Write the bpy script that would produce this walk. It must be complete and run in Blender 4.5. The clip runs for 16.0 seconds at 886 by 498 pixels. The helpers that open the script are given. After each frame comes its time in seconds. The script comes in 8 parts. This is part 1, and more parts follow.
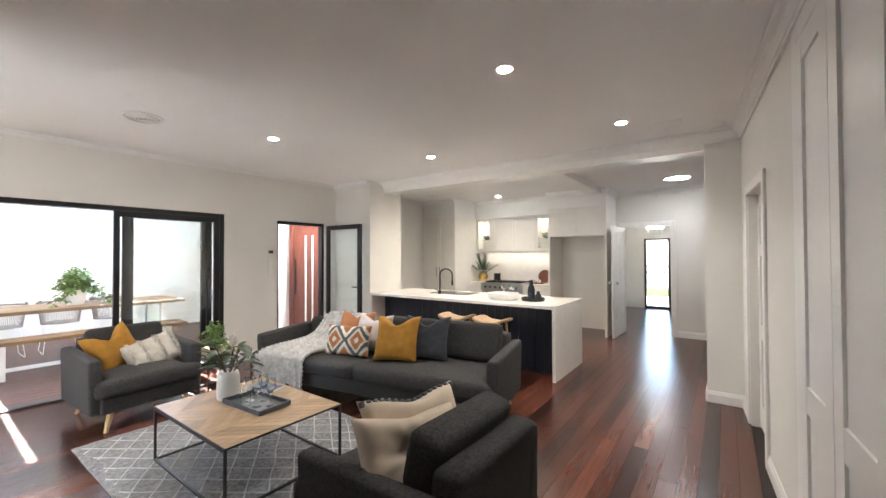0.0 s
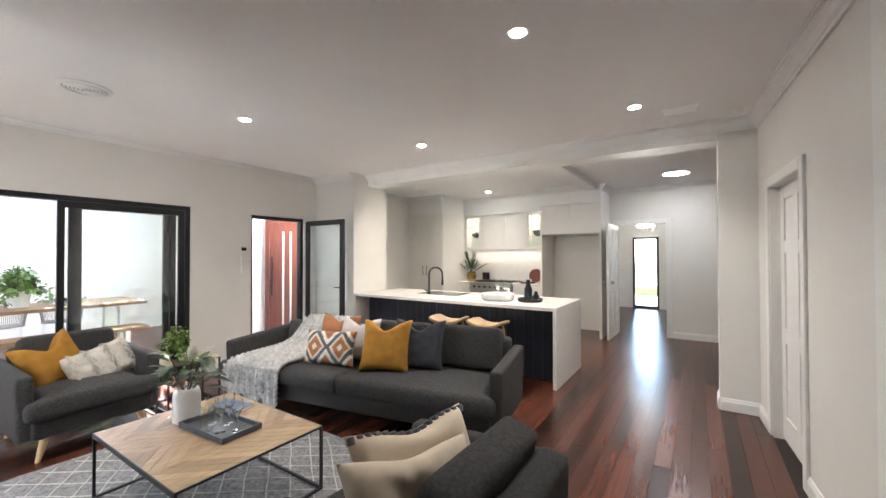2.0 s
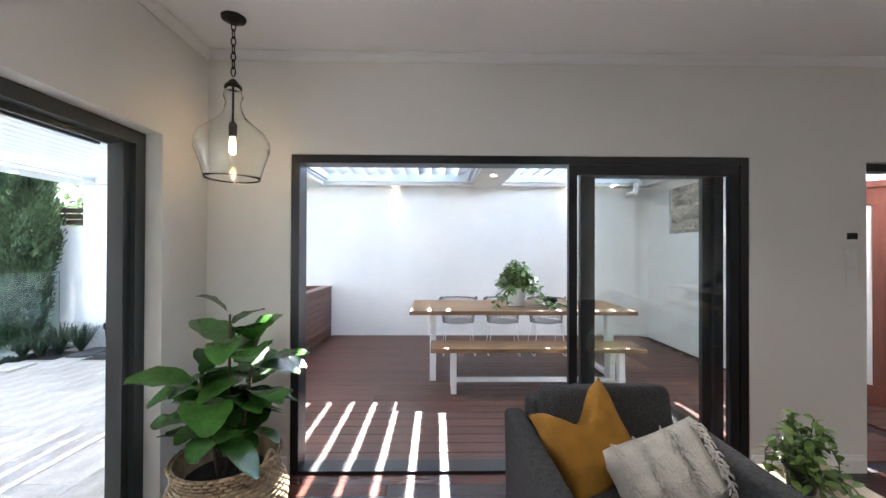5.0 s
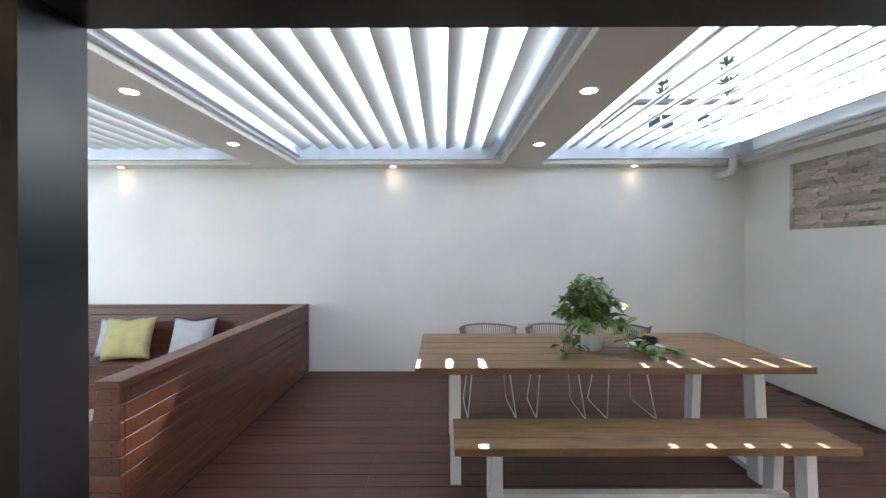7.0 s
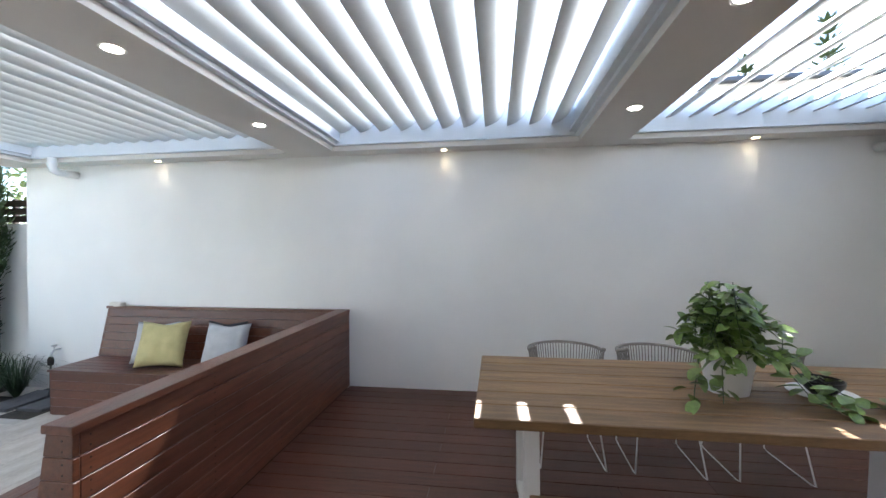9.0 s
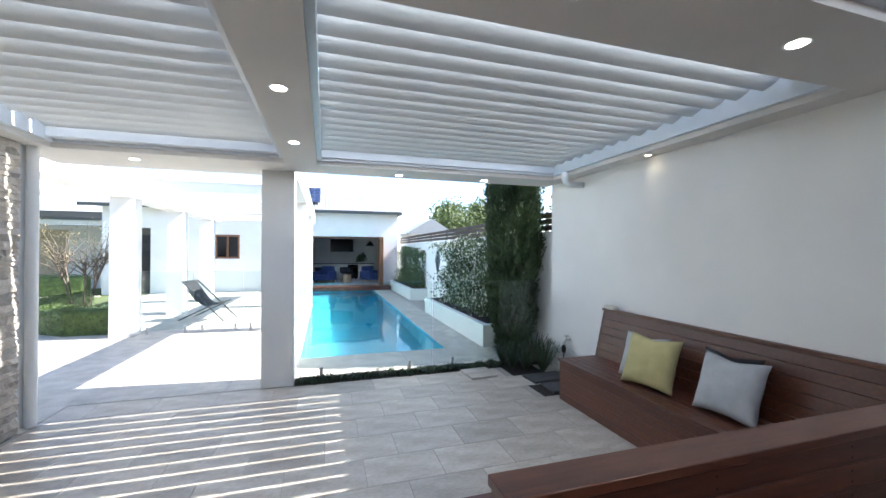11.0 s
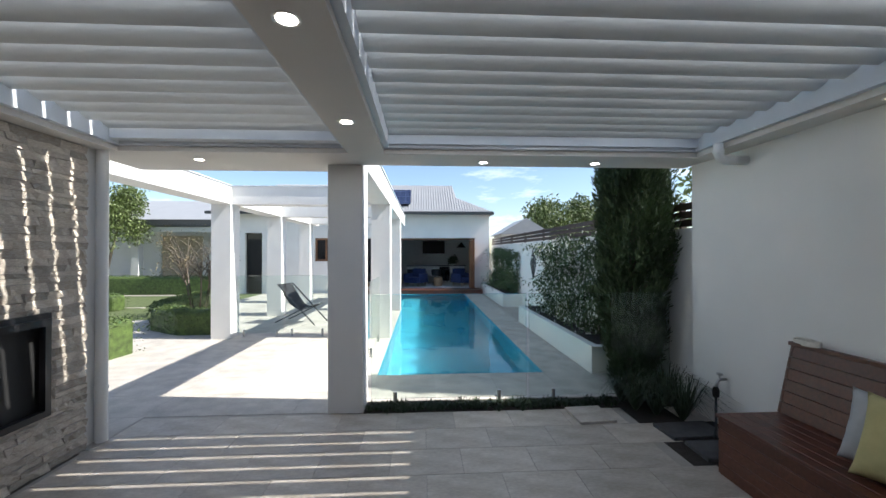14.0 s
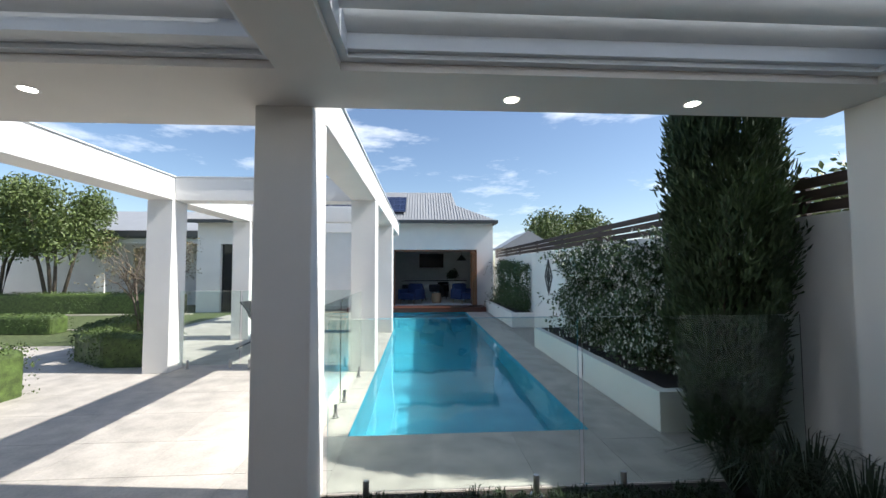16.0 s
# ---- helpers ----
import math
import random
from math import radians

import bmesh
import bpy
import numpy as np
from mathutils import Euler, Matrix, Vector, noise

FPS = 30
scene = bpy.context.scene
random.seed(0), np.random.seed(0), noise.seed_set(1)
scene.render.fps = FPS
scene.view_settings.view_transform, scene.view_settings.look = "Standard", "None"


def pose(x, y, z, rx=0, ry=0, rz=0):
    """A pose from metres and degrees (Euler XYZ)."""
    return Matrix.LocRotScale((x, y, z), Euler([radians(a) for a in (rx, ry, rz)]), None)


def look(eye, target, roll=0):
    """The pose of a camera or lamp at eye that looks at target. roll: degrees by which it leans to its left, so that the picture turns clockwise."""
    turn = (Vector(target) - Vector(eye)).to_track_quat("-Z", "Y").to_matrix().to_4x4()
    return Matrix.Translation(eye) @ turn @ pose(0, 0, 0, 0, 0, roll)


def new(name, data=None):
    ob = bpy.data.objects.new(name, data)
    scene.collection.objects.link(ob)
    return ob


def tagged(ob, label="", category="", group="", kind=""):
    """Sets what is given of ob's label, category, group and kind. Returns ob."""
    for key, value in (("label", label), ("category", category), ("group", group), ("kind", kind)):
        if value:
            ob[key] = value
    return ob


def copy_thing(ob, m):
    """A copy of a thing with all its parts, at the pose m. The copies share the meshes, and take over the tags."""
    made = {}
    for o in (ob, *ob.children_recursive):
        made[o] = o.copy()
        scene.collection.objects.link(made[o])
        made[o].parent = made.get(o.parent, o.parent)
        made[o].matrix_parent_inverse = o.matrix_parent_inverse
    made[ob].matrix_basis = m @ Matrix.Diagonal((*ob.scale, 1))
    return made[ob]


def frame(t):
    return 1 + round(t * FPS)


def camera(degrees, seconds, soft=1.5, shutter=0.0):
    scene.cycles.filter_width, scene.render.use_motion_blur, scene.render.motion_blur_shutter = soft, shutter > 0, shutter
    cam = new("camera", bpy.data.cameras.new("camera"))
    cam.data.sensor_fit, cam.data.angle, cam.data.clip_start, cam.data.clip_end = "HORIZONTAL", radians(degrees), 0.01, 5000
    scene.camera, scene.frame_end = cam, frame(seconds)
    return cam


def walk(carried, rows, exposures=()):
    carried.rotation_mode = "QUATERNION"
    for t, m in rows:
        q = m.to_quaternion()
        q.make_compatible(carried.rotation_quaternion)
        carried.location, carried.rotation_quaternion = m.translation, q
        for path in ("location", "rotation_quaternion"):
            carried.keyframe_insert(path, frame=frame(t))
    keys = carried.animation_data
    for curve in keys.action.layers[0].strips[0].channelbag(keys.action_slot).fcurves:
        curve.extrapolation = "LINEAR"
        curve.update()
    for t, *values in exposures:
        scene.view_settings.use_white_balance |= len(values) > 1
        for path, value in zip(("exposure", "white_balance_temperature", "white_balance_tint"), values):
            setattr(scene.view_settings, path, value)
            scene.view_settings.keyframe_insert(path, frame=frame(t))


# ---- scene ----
cam = camera(97.7, 16.0)
PATH = [
    (0, (0.756, 0.511, 1.518), (-0.419, 2.129, 1.549), -0.2),
    (0.5, (0.699, 0.572, 1.509), (-0.439, 2.216, 1.542), -0.2),
    (1, (0.637, 0.628, 1.502), (-0.477, 2.289, 1.536), -0.2),
    (1.5, (0.572, 0.693, 1.495), (-0.528, 2.364, 1.527), -0.1),
    (2, (0.425, 0.768, 1.494), (-0.672, 2.44, 1.522), -0.1),
    (2.5, (0.152, 0.849, 1.485), (-0.999, 2.485, 1.511), -0.0),
    (3, (-0.203, 0.959, 1.495), (-1.738, 2.241, 1.525), -0.2),
    (3.5, (-0.662, 1.036, 1.514), (-2.524, 1.766, 1.542), -0.3),
    (4, (-1.261, 1.02, 1.498), (-3.233, 1.354, 1.532), -0.1),
    (4.3, (-1.576, 1.086, 1.476), (-3.565, 1.294, 1.519), -0.2),
    (4.5, (-1.788, 1.043, 1.446), (-3.782, 1.193, 1.483), -0.0),
    (5, (-2.338, 1.009, 1.464), (-4.338, 1.037, 1.476), 0.2),
    (5.2, (-2.518, 0.986, 1.482), (-4.518, 1.01, 1.48), 0.2),
    (7.3, (-4.32, 0.881, 1.562), (-6.32, 0.873, 1.563), -0.2),
    (7.5, (-4.37, 0.884, 1.545), (-6.37, 0.873, 1.551), -0.2),
    (8, (-4.49, 0.88, 1.543), (-6.49, 0.871, 1.552), -0.2),
    (8.5, (-4.663, 0.861, 1.53), (-6.663, 0.844, 1.537), -0.2),
    (9, (-4.942, 0.8, 1.549), (-6.924, 0.529, 1.54), -0.3),
    (9.5, (-5.162, 0.633, 1.509), (-6.959, -0.245, 1.508), -0.5),
    (10, (-5.394, 0.426, 1.535), (-6.758, -1.037, 1.538), -0.7),
    (10.2, (-5.475, 0.388, 1.538), (-6.65, -1.23, 1.536), -0.3),
    (12.3, (-5.963, -0.307, 1.627), (-6.14, -2.299, 1.636), -0.2),
    (12.5, (-5.98, -0.345, 1.642), (-6.132, -2.339, 1.647), -0.2),
    (13, (-6.044, -0.466, 1.65), (-6.155, -2.463, 1.656), -0.1),
    (13.5, (-6.048, -0.624, 1.63), (-6.152, -2.621, 1.637), -0.1),
    (14, (-6.017, -0.838, 1.601), (-6.125, -2.835, 1.616), -0.1),
    (14.5, (-6.022, -1.125, 1.588), (-6.134, -3.122, 1.613), -0.0),
    (15, (-6.013, -1.527, 1.521), (-6.13, -3.524, 1.561), -0.1),
    (15.5, (-6.033, -2.01, 1.461), (-6.15, -4.005, 1.528), -0.1),
    (16, (-6.085, -2.567, 1.468), (-6.203, -4.561, 1.567), -0.2),
]
EXPOSURE = [(0.0, 5.0, 6300, 10), (2.5, 5.0, 6000, 10), (3.5, 4.75, 5700, 10), (4.3, 4.35, 5700, 10), (5.0, 4.02, 5900, 10), (7.3, 3.1, 6250, 10), (9.0, 2.9, 6200, 10), (10.2, 2.7, 6150, 10), (12.3, 1.35, 6150, 10), (14.0, 1.1, 6350, 10), (16.0, 0.8, 6350, 10)]
walk(cam, [(t, look(eye, target, roll)) for t, eye, target, roll in PATH], EXPOSURE)

# ---- world and sun ----
SUN_DIR = Vector((0.93, -0.096, -1.0)).normalized()
world = bpy.data.worlds.new("world")
scene.world = world
world.use_nodes = True
wn = world.node_tree
sky = wn.nodes.new("ShaderNodeTexSky")
sky.sky_type = "NISHITA"
sky.sun_disc = False
sky.sun_elevation = math.asin(-SUN_DIR.z)
sky.sun_rotation = math.atan2(-SUN_DIR.x, -SUN_DIR.y)
sky.air_density, sky.dust_density, sky.ozone_density = 1.0, 0.6, 2.0
# thin streaks of high cloud
wtc = wn.nodes.new("ShaderNodeTexCoord")
wmap = wn.nodes.new("ShaderNodeMapping")
wmap.inputs["Rotation"].default_value = (0.0, 0.5, 0.4)
wmap.inputs["Scale"].default_value = (1.6, 2.4, 6.5)
wno = wn.nodes.new("ShaderNodeTexNoise")
wno.inputs["Scale"].default_value = 1.7
wno.inputs["Detail"].default_value = 7.0
wno.inputs["Roughness"].default_value = 0.62
wramp = wn.nodes.new("ShaderNodeValToRGB")
wramp.color_ramp.elements[0].position, wramp.color_ramp.elements[1].position = 0.54, 0.82
wmix = wn.nodes.new("ShaderNodeMixRGB")
wmix.inputs[2].default_value = (11.0, 11.2, 11.6, 1)
wn.links.new(wtc.outputs["Generated"], wmap.inputs["Vector"])
wn.links.new(wmap.outputs["Vector"], wno.inputs["Vector"])
wn.links.new(wno.outputs["Fac"], wramp.inputs["Fac"])
wn.links.new(wramp.outputs["Color"], wmix.inputs["Fac"])
wn.links.new(sky.outputs["Color"], wmix.inputs[1])
wn.links.new(wmix.outputs["Color"], wn.nodes["Background"].inputs["Color"])
wn.nodes["Background"].inputs["Strength"].default_value = 0.095
sun = new("sun", bpy.data.lights.new("sun", "SUN"))
sun.data.energy, sun.data.angle, sun.data.color = 4.5, radians(0.53), (1.0, 0.95, 0.88)
sun.matrix_world = SUN_DIR.to_track_quat("-Z", "Y").to_matrix().to_4x4()


# ---- materials ----
def mat(name, col, rough=0.5, metal=0.0, var=0.12, scale=6.0, bump=0.0, bscale=60.0, stretch=(1, 1, 1), per_object=0.0, spec=0.5, col2=None, island=False):
    """Painted or natural surface: two scales of colour variation and a fine relief."""
    m = bpy.data.materials.new(name)
    m.use_nodes = True
    t = m.node_tree
    b = t.nodes["Principled BSDF"]
    b.inputs["Roughness"].default_value = rough
    b.inputs["Metallic"].default_value = metal
    b.inputs["Specular IOR Level"].default_value = spec
    tc = t.nodes.new("ShaderNodeTexCoord")
    mp = t.nodes.new("ShaderNodeMapping")
    mp.inputs["Scale"].default_value = stretch
    t.links.new(tc.outputs["Object"], mp.inputs["Vector"])
    n1 = t.nodes.new("ShaderNodeTexNoise")
    n1.inputs["Scale"].default_value, n1.inputs["Detail"].default_value = scale, 5.0
    n2 = t.nodes.new("ShaderNodeTexNoise")
    n2.inputs["Scale"].default_value, n2.inputs["Detail"].default_value = bscale, 3.0
    for n in (n1, n2):
        t.links.new(mp.outputs["Vector"], n.inputs["Vector"])
    mx = t.nodes.new("ShaderNodeMixRGB")
    c = Vector(col)
    lo = c * (1 - var) if col2 is None else Vector(col2)
    hi = c * (1 + var * 0.6) if col2 is None else c
    mx.inputs[1].default_value = (*lo, 1)
    mx.inputs[2].default_value = (*[min(v, 1) for v in hi], 1)
    rp = t.nodes.new("ShaderNodeMapRange")
    rp.inputs["From Min"].default_value, rp.inputs["From Max"].default_value = 0.3, 0.7
    t.links.new(n1.outputs["Fac"], rp.inputs["Value"])
    t.links.new(rp.outputs["Result"], mx.inputs[0])
    m2 = t.nodes.new("ShaderNodeMixRGB")
    m2.blend_type = "MULTIPLY"
    m2.inputs[0].default_value = min(1.0, var * 1.5)
    t.links.new(mx.outputs[0], m2.inputs[1])
    t.links.new(n2.outputs["Fac"], m2.inputs[2])
    out = m2.outputs[0]
    if per_object:
        oi = t.nodes.new("ShaderNodeNewGeometry" if island else "ShaderNodeObjectInfo")
        hs = t.nodes.new("ShaderNodeHueSaturation")
        mr = t.nodes.new("ShaderNodeMapRange")
        mr.inputs["To Min"].default_value, mr.inputs["To Max"].default_value = 1 - per_object, 1 + per_object
        t.links.new(oi.outputs["Random Per Island" if island else "Random"], mr.inputs["Value"])
        t.links.new(mr.outputs["Result"], hs.inputs["Value"])
        t.links.new(out, hs.inputs["Color"])
        out = hs.outputs["Color"]
    t.links.new(out, b.inputs["Base Color"])
    if bump:
        bp = t.nodes.new("ShaderNodeBump")
        bp.inputs["Strength"].default_value = bump
        bp.inputs["Distance"].default_value = 0.01
        t.links.new(n2.outputs["Fac"], bp.inputs["Height"])
        t.links.new(bp.outputs["Normal"], b.inputs["Normal"])
    return m


def glass_mat(name, tint=(1, 1, 1), rough=0.0, ior=1.45):
    m = bpy.data.materials.new(name)
    m.use_nodes = True
    b = m.node_tree.nodes["Principled BSDF"]
    b.inputs["Base Color"].default_value = (*tint, 1)
    b.inputs["Transmission Weight"].default_value = 1.0
    b.inputs["Roughness"].default_value = rough
    b.inputs["IOR"].default_value = ior
    return m


def glow_mat(name, col, strength):
    m = bpy.data.materials.new(name)
    m.use_nodes = True
    b = m.node_tree.nodes["Principled BSDF"]
    b.inputs["Base Color"].default_value = (*col, 1)
    b.inputs["Emission Color"].default_value = (*col, 1)
    b.inputs["Emission Strength"].default_value = strength
    return m


M_WALL = mat("painted_plaster", (0.80, 0.785, 0.75), 0.6, var=0.03, scale=1.5, bump=0.05, bscale=160)
M_CEIL = mat("ceiling_paint", (0.84, 0.84, 0.84), 0.75, var=0.02, scale=1.2)
M_TRIM = mat("gloss_trim_paint", (0.85, 0.845, 0.83), 0.35, var=0.02)
M_RENDER = mat("outdoor_render", (0.80, 0.79, 0.76), 0.8, var=0.05, scale=1.2, bump=0.25, bscale=220)
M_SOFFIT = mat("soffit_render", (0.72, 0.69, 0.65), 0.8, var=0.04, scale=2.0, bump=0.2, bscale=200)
M_BLACK = mat("black_powdercoat", (0.012, 0.012, 0.014), 0.35, var=0.1)
M_FRAME = mat("charcoal_frame", (0.045, 0.052, 0.055), 0.45, var=0.1)
M_BLADE = mat("louvre_paint", (0.70, 0.73, 0.74), 0.4, var=0.03)
M_BAYFRAME = mat("bay_frame_paint", (0.66, 0.70, 0.74), 0.4, var=0.03)
M_GLASS = glass_mat("clear_glass", (0.97, 0.99, 0.98))
M_FLOORBOARD = mat("jarrah_board", (0.088, 0.027, 0.016), 0.24, var=0.22, scale=5, bump=0.04, bscale=30, stretch=(12, 0.7, 1), per_object=0.75)
M_DARKGAP = mat("dark_joint", (0.02, 0.012, 0.01), 0.7, var=0.1)
M_DECK = mat("merbau_deck", (0.118, 0.041, 0.023), 0.42, var=0.3, scale=4, bump=0.12, bscale=50, stretch=(10, 0.8, 1), per_object=0.2)
M_BENCHWOOD = mat("merbau_oiled", (0.155, 0.052, 0.026), 0.36, var=0.35, scale=4, bump=0.12, bscale=45, stretch=(0.8, 10, 10), per_object=0.18)
M_TRAV = mat("travertine", (0.68, 0.63, 0.565), 0.45, var=0.22, scale=5, bump=0.15, bscale=40, per_object=0.16, col2=(0.45, 0.39, 0.32), stretch=(0.6, 1.3, 1))
M_GROUT = mat("grout", (0.42, 0.39, 0.35), 0.9, var=0.1)
M_STONE = mat("ledgestone", (0.73, 0.67, 0.59), 0.85, var=0.25, scale=9, bump=0.5, bscale=35, per_object=0.30, col2=(0.50, 0.43, 0.35))
M_SOIL = mat("soil", (0.035, 0.027, 0.02), 0.95, var=0.4, scale=20, bump=0.6, bscale=60)
M_GRASS = mat("lawn", (0.13, 0.17, 0.06), 0.9, var=0.4, scale=9, bump=0.8, bscale=150)
M_GROUND = mat("earth", (0.2, 0.18, 0.14), 0.95, var=0.2, scale=3)


# ---- mesh helpers ----
def bx(bm, x0, x1, y0, y1, z0, z1):
    v = [bm.verts.new((x, y, z)) for z in (z0, z1) for y in (y0, y1) for x in (x0, x1)]
    for f in ((0, 2, 3, 1), (4, 5, 7, 6), (0, 1, 5, 4), (2, 6, 7, 3), (1, 3, 7, 5), (0, 4, 6, 2)):
        bm.faces.new([v[i] for i in f])
    return v


def boxes(*rows):
    bm = bmesh.new()
    for r in rows:
        bx(bm, *r)
    return bm


def bevel(bm, w=0.005, seg=2, angle=30):
    bmesh.ops.recalc_face_normals(bm, faces=bm.faces)
    bm.normal_update()
    edges = [e for e in bm.edges if len(e.link_faces) == 2 and e.calc_face_angle(0) > radians(angle)]
    bmesh.ops.bevel(bm, geom=edges, offset=w, segments=seg, affect="EDGES", profile=0.5, clamp_overlap=True)
    return bm


def rbox(x0, x1, y0, y1, z0, z1, w=0.005, seg=2):
    return bevel(boxes((x0, x1, y0, y1, z0, z1)), w, seg)


def cyl(bm, p, q, r0, r1=None, seg=12, caps=True):
    """A tapered round bar from p to q."""
    p, q = Vector(p), Vector(q)
    r1 = r0 if r1 is None else r1
    rot = (q - p).to_track_quat("Z", "Y")
    rings = []
    for c, r in ((p, r0), (q, r1)):
        rings.append([bm.verts.new(c + rot @ Vector((r * math.cos(2 * math.pi * i / seg), r * math.sin(2 * math.pi * i / seg), 0))) for i in range(seg)])
    for i in range(seg):
        j = (i + 1) % seg
        bm.faces.new((rings[0][i], rings[0][j], rings[1][j], rings[1][i]))
    if caps:
        bm.faces.new(rings[0][::-1])
        bm.faces.new(rings[1])
    return bm


def lathe(prof, seg=24, centre=(0, 0, 0), bm=None):
    """Turned shape from (radius, height) pairs."""
    bm = bm or bmesh.new()
    c = Vector(centre)
    rings = [[bm.verts.new(c + Vector((r * math.cos(2 * math.pi * i / seg), r * math.sin(2 * math.pi * i / seg), z))) for i in range(seg)] for r, z in prof]
    for a, b in zip(rings, rings[1:]):
        for i in range(seg):
            j = (i + 1) % seg
            bm.faces.new((a[i], a[j], b[j], b[i]))
    for ring, flip in ((rings[0], True), (rings[-1], False)):
        if (ring[0].co - ring[seg // 2].co).length > 1e-4:
            bm.faces.new(ring[::-1] if flip else ring)
    bmesh.ops.remove_doubles(bm, verts=bm.verts, dist=1e-5)
    return bm


def tube(pts, r, seg=8, bm=None):
    """A round bar along a line of points."""
    bm = bm or bmesh.new()
    pts = [Vector(p) for p in pts]
    rings = []
    n = len(pts)
    for i, p in enumerate(pts):
        d = (pts[min(i + 1, n - 1)] - pts[max(i - 1, 0)]).normalized()
        rot = d.to_track_quat("Z", "Y")
        rr = r[i] if isinstance(r, (list, tuple)) else r
        rings.append([bm.verts.new(p + rot @ Vector((rr * math.cos(2 * math.pi * k / seg), rr * math.sin(2 * math.pi * k / seg), 0))) for k in range(seg)])
    for a, b in zip(rings, rings[1:]):
        k0 = min(range(seg), key=lambda k: (a[0].co - b[k].co).length)
        for k in range(seg):
            bm.faces.new((a[k], a[(k + 1) % seg], b[(k + 1 + k0) % seg], b[(k + k0) % seg]))
    bm.faces.new(rings[0][::-1])
    bm.faces.new(rings[-1])
    return bm


def finish(name, bm, material, smooth=False):
    bmesh.ops.recalc_face_normals(bm, faces=bm.faces)
    me = bpy.data.meshes.new(name)
    bm.to_mesh(me)
    bm.free()
    if material:
        me.materials.append(material)
    if smooth:
        for p in me.polygons:
            p.use_smooth = True
        if smooth != "all":
            me.set_sharp_from_angle(angle=radians(40))
    return new(name, me)


def part(name, bm, material, parent, label="", smooth=False):
    ob = finish(name, bm, material, smooth)
    ob.parent = parent
    if label:
        tagged(ob, label)
    return ob


def structure(name, bm, material, label, category, smooth=False):
    return tagged(finish(name, bm, material, smooth), label, category, kind="structure")


def thing(name, label, category, at=(0, 0, 0), rz=0, group=""):
    ob = new(name)
    ob.empty_display_size = 0.1
    ob.matrix_world = pose(*at, 0, 0, rz)
    return tagged(ob, label, category, group)


def plain(name, bm, material, label, category, group="", smooth=False):
    return tagged(finish(name, bm, material, smooth), label, category, group)


# ---- plan ----
PAVE = -0.2
CEIL = 2.76
WX = -4.89    # inner face of the west wall
SY = -0.50    # inner face of the south wall
EX = 0.93     # inner face of the east wall
BY = 8.76     # kitchen back wall
SOF = 2.58    # soffit of the outdoor beams
WW = -9.1     # face of the white boundary wall

# ---- house shell ----
floor_ob = structure("floor", boxes((WX - 0.2, 3.2, SY - 0.2, 13.0, -0.15, -0.012)), M_DARKGAP, "dark red polished hardwood strip floor", "floor")
structure("ceiling", boxes((WX - 0.15, 3.9, SY - 0.25, 5.2, CEIL, CEIL + 0.12)), M_CEIL, "flat white painted ceiling", "ceiling")
structure("ceiling_kitchen", boxes((WX - 0.15, 3.4, 5.2, BY + 0.1, CEIL - 0.02, CEIL + 0.12)), M_CEIL, "white painted kitchen ceiling", "ceiling")
structure("ceiling_hall", boxes((-2.6, 3.4, BY + 0.1, 13.1, CEIL, CEIL + 0.12)), M_CEIL, "white painted hall ceiling", "ceiling")
SLY0, SLY1, SLH = 0.045, 3.09, 2.10
SDY0, SDY1, SDH = 3.88, 4.78, 2.07
structure("wall_west", boxes(
    (WX - 0.15, WX, SY - 0.25, SLY0, -0.2, CEIL), (WX - 0.15, WX, SLY0, SLY1, SLH, CEIL), (WX - 0.15, WX, SLY1, SDY0, -0.2, CEIL),
    (WX - 0.15, WX, SDY0, SDY1, SDH, CEIL), (WX - 0.15, WX, SDY1, 9.0, -0.2, CEIL)), M_WALL, "off-white plastered wall with two openings", "wall")
SSX0, SSX1 = -4.478, -2.60
structure("wall_south", boxes(
    (WX, SSX0, SY - 0.25, SY, -0.2, CEIL), (SSX0, SSX1, SY - 0.25, SY, 2.10, CEIL), (SSX1, 3.9, SY - 0.25, SY, -0.2, CEIL)),
    M_WALL, "off-white plastered wall with a sliding door opening", "wall")
RD0, RD1 = 4.10, 4.93
M_E = Matrix.Translation((EX, 5.0, 0)) @ Matrix.Rotation(radians(4.0), 4, "Z") @ Matrix.Translation((-EX, -5.0, 0))    # the east wall runs four degrees off square
wall_e = structure("wall_east", boxes(
    (EX, EX + 0.15, SY, RD0, -0.1, CEIL), (EX, EX + 0.15, RD0, RD1, 2.04, CEIL), (EX, EX + 0.15, RD1, 5.36, -0.1, CEIL),
    (EX + 2.2, EX + 2.35, SY, 8.9, -0.1, CEIL), (EX + 0.15, EX + 2.2, 3.2, 3.3, -0.1, CEIL), (EX + 0.15, EX + 2.2, 5.2, 5.36, -0.1, CEIL)), M_WALL, "off-white plastered wall with a doorway", "wall")
wall_e.matrix_world = M_E
structure("wall_pier", boxes((0.60, EX + 0.15, 5.36, 5.62, -0.1, CEIL)), M_WALL, "off-white plastered wall pier", "wall")
structure("wall_nook", boxes((WX, -4.0, 5.0, 5.75, -0.1, CEIL)), M_WALL, "off-white plastered wall beside the kitchen", "wall")
structure("beam_kitchen", boxes((-4.0, 0.60, 5.32, 5.62, 2.59, CEIL)), M_TRIM, "white plastered ceiling beam over the bench", "beam")
structure("wall_back", boxes(
    (WX, -0.83, BY, BY + 0.12, -0.1, CEIL), (-0.83, -0.04, BY, BY + 0.12, 2.05, CEIL), (-0.04, 3.2, BY, BY + 0.12, -0.1, CEIL)),
    M_WALL, "off-white plastered wall with a hall opening", "wall")
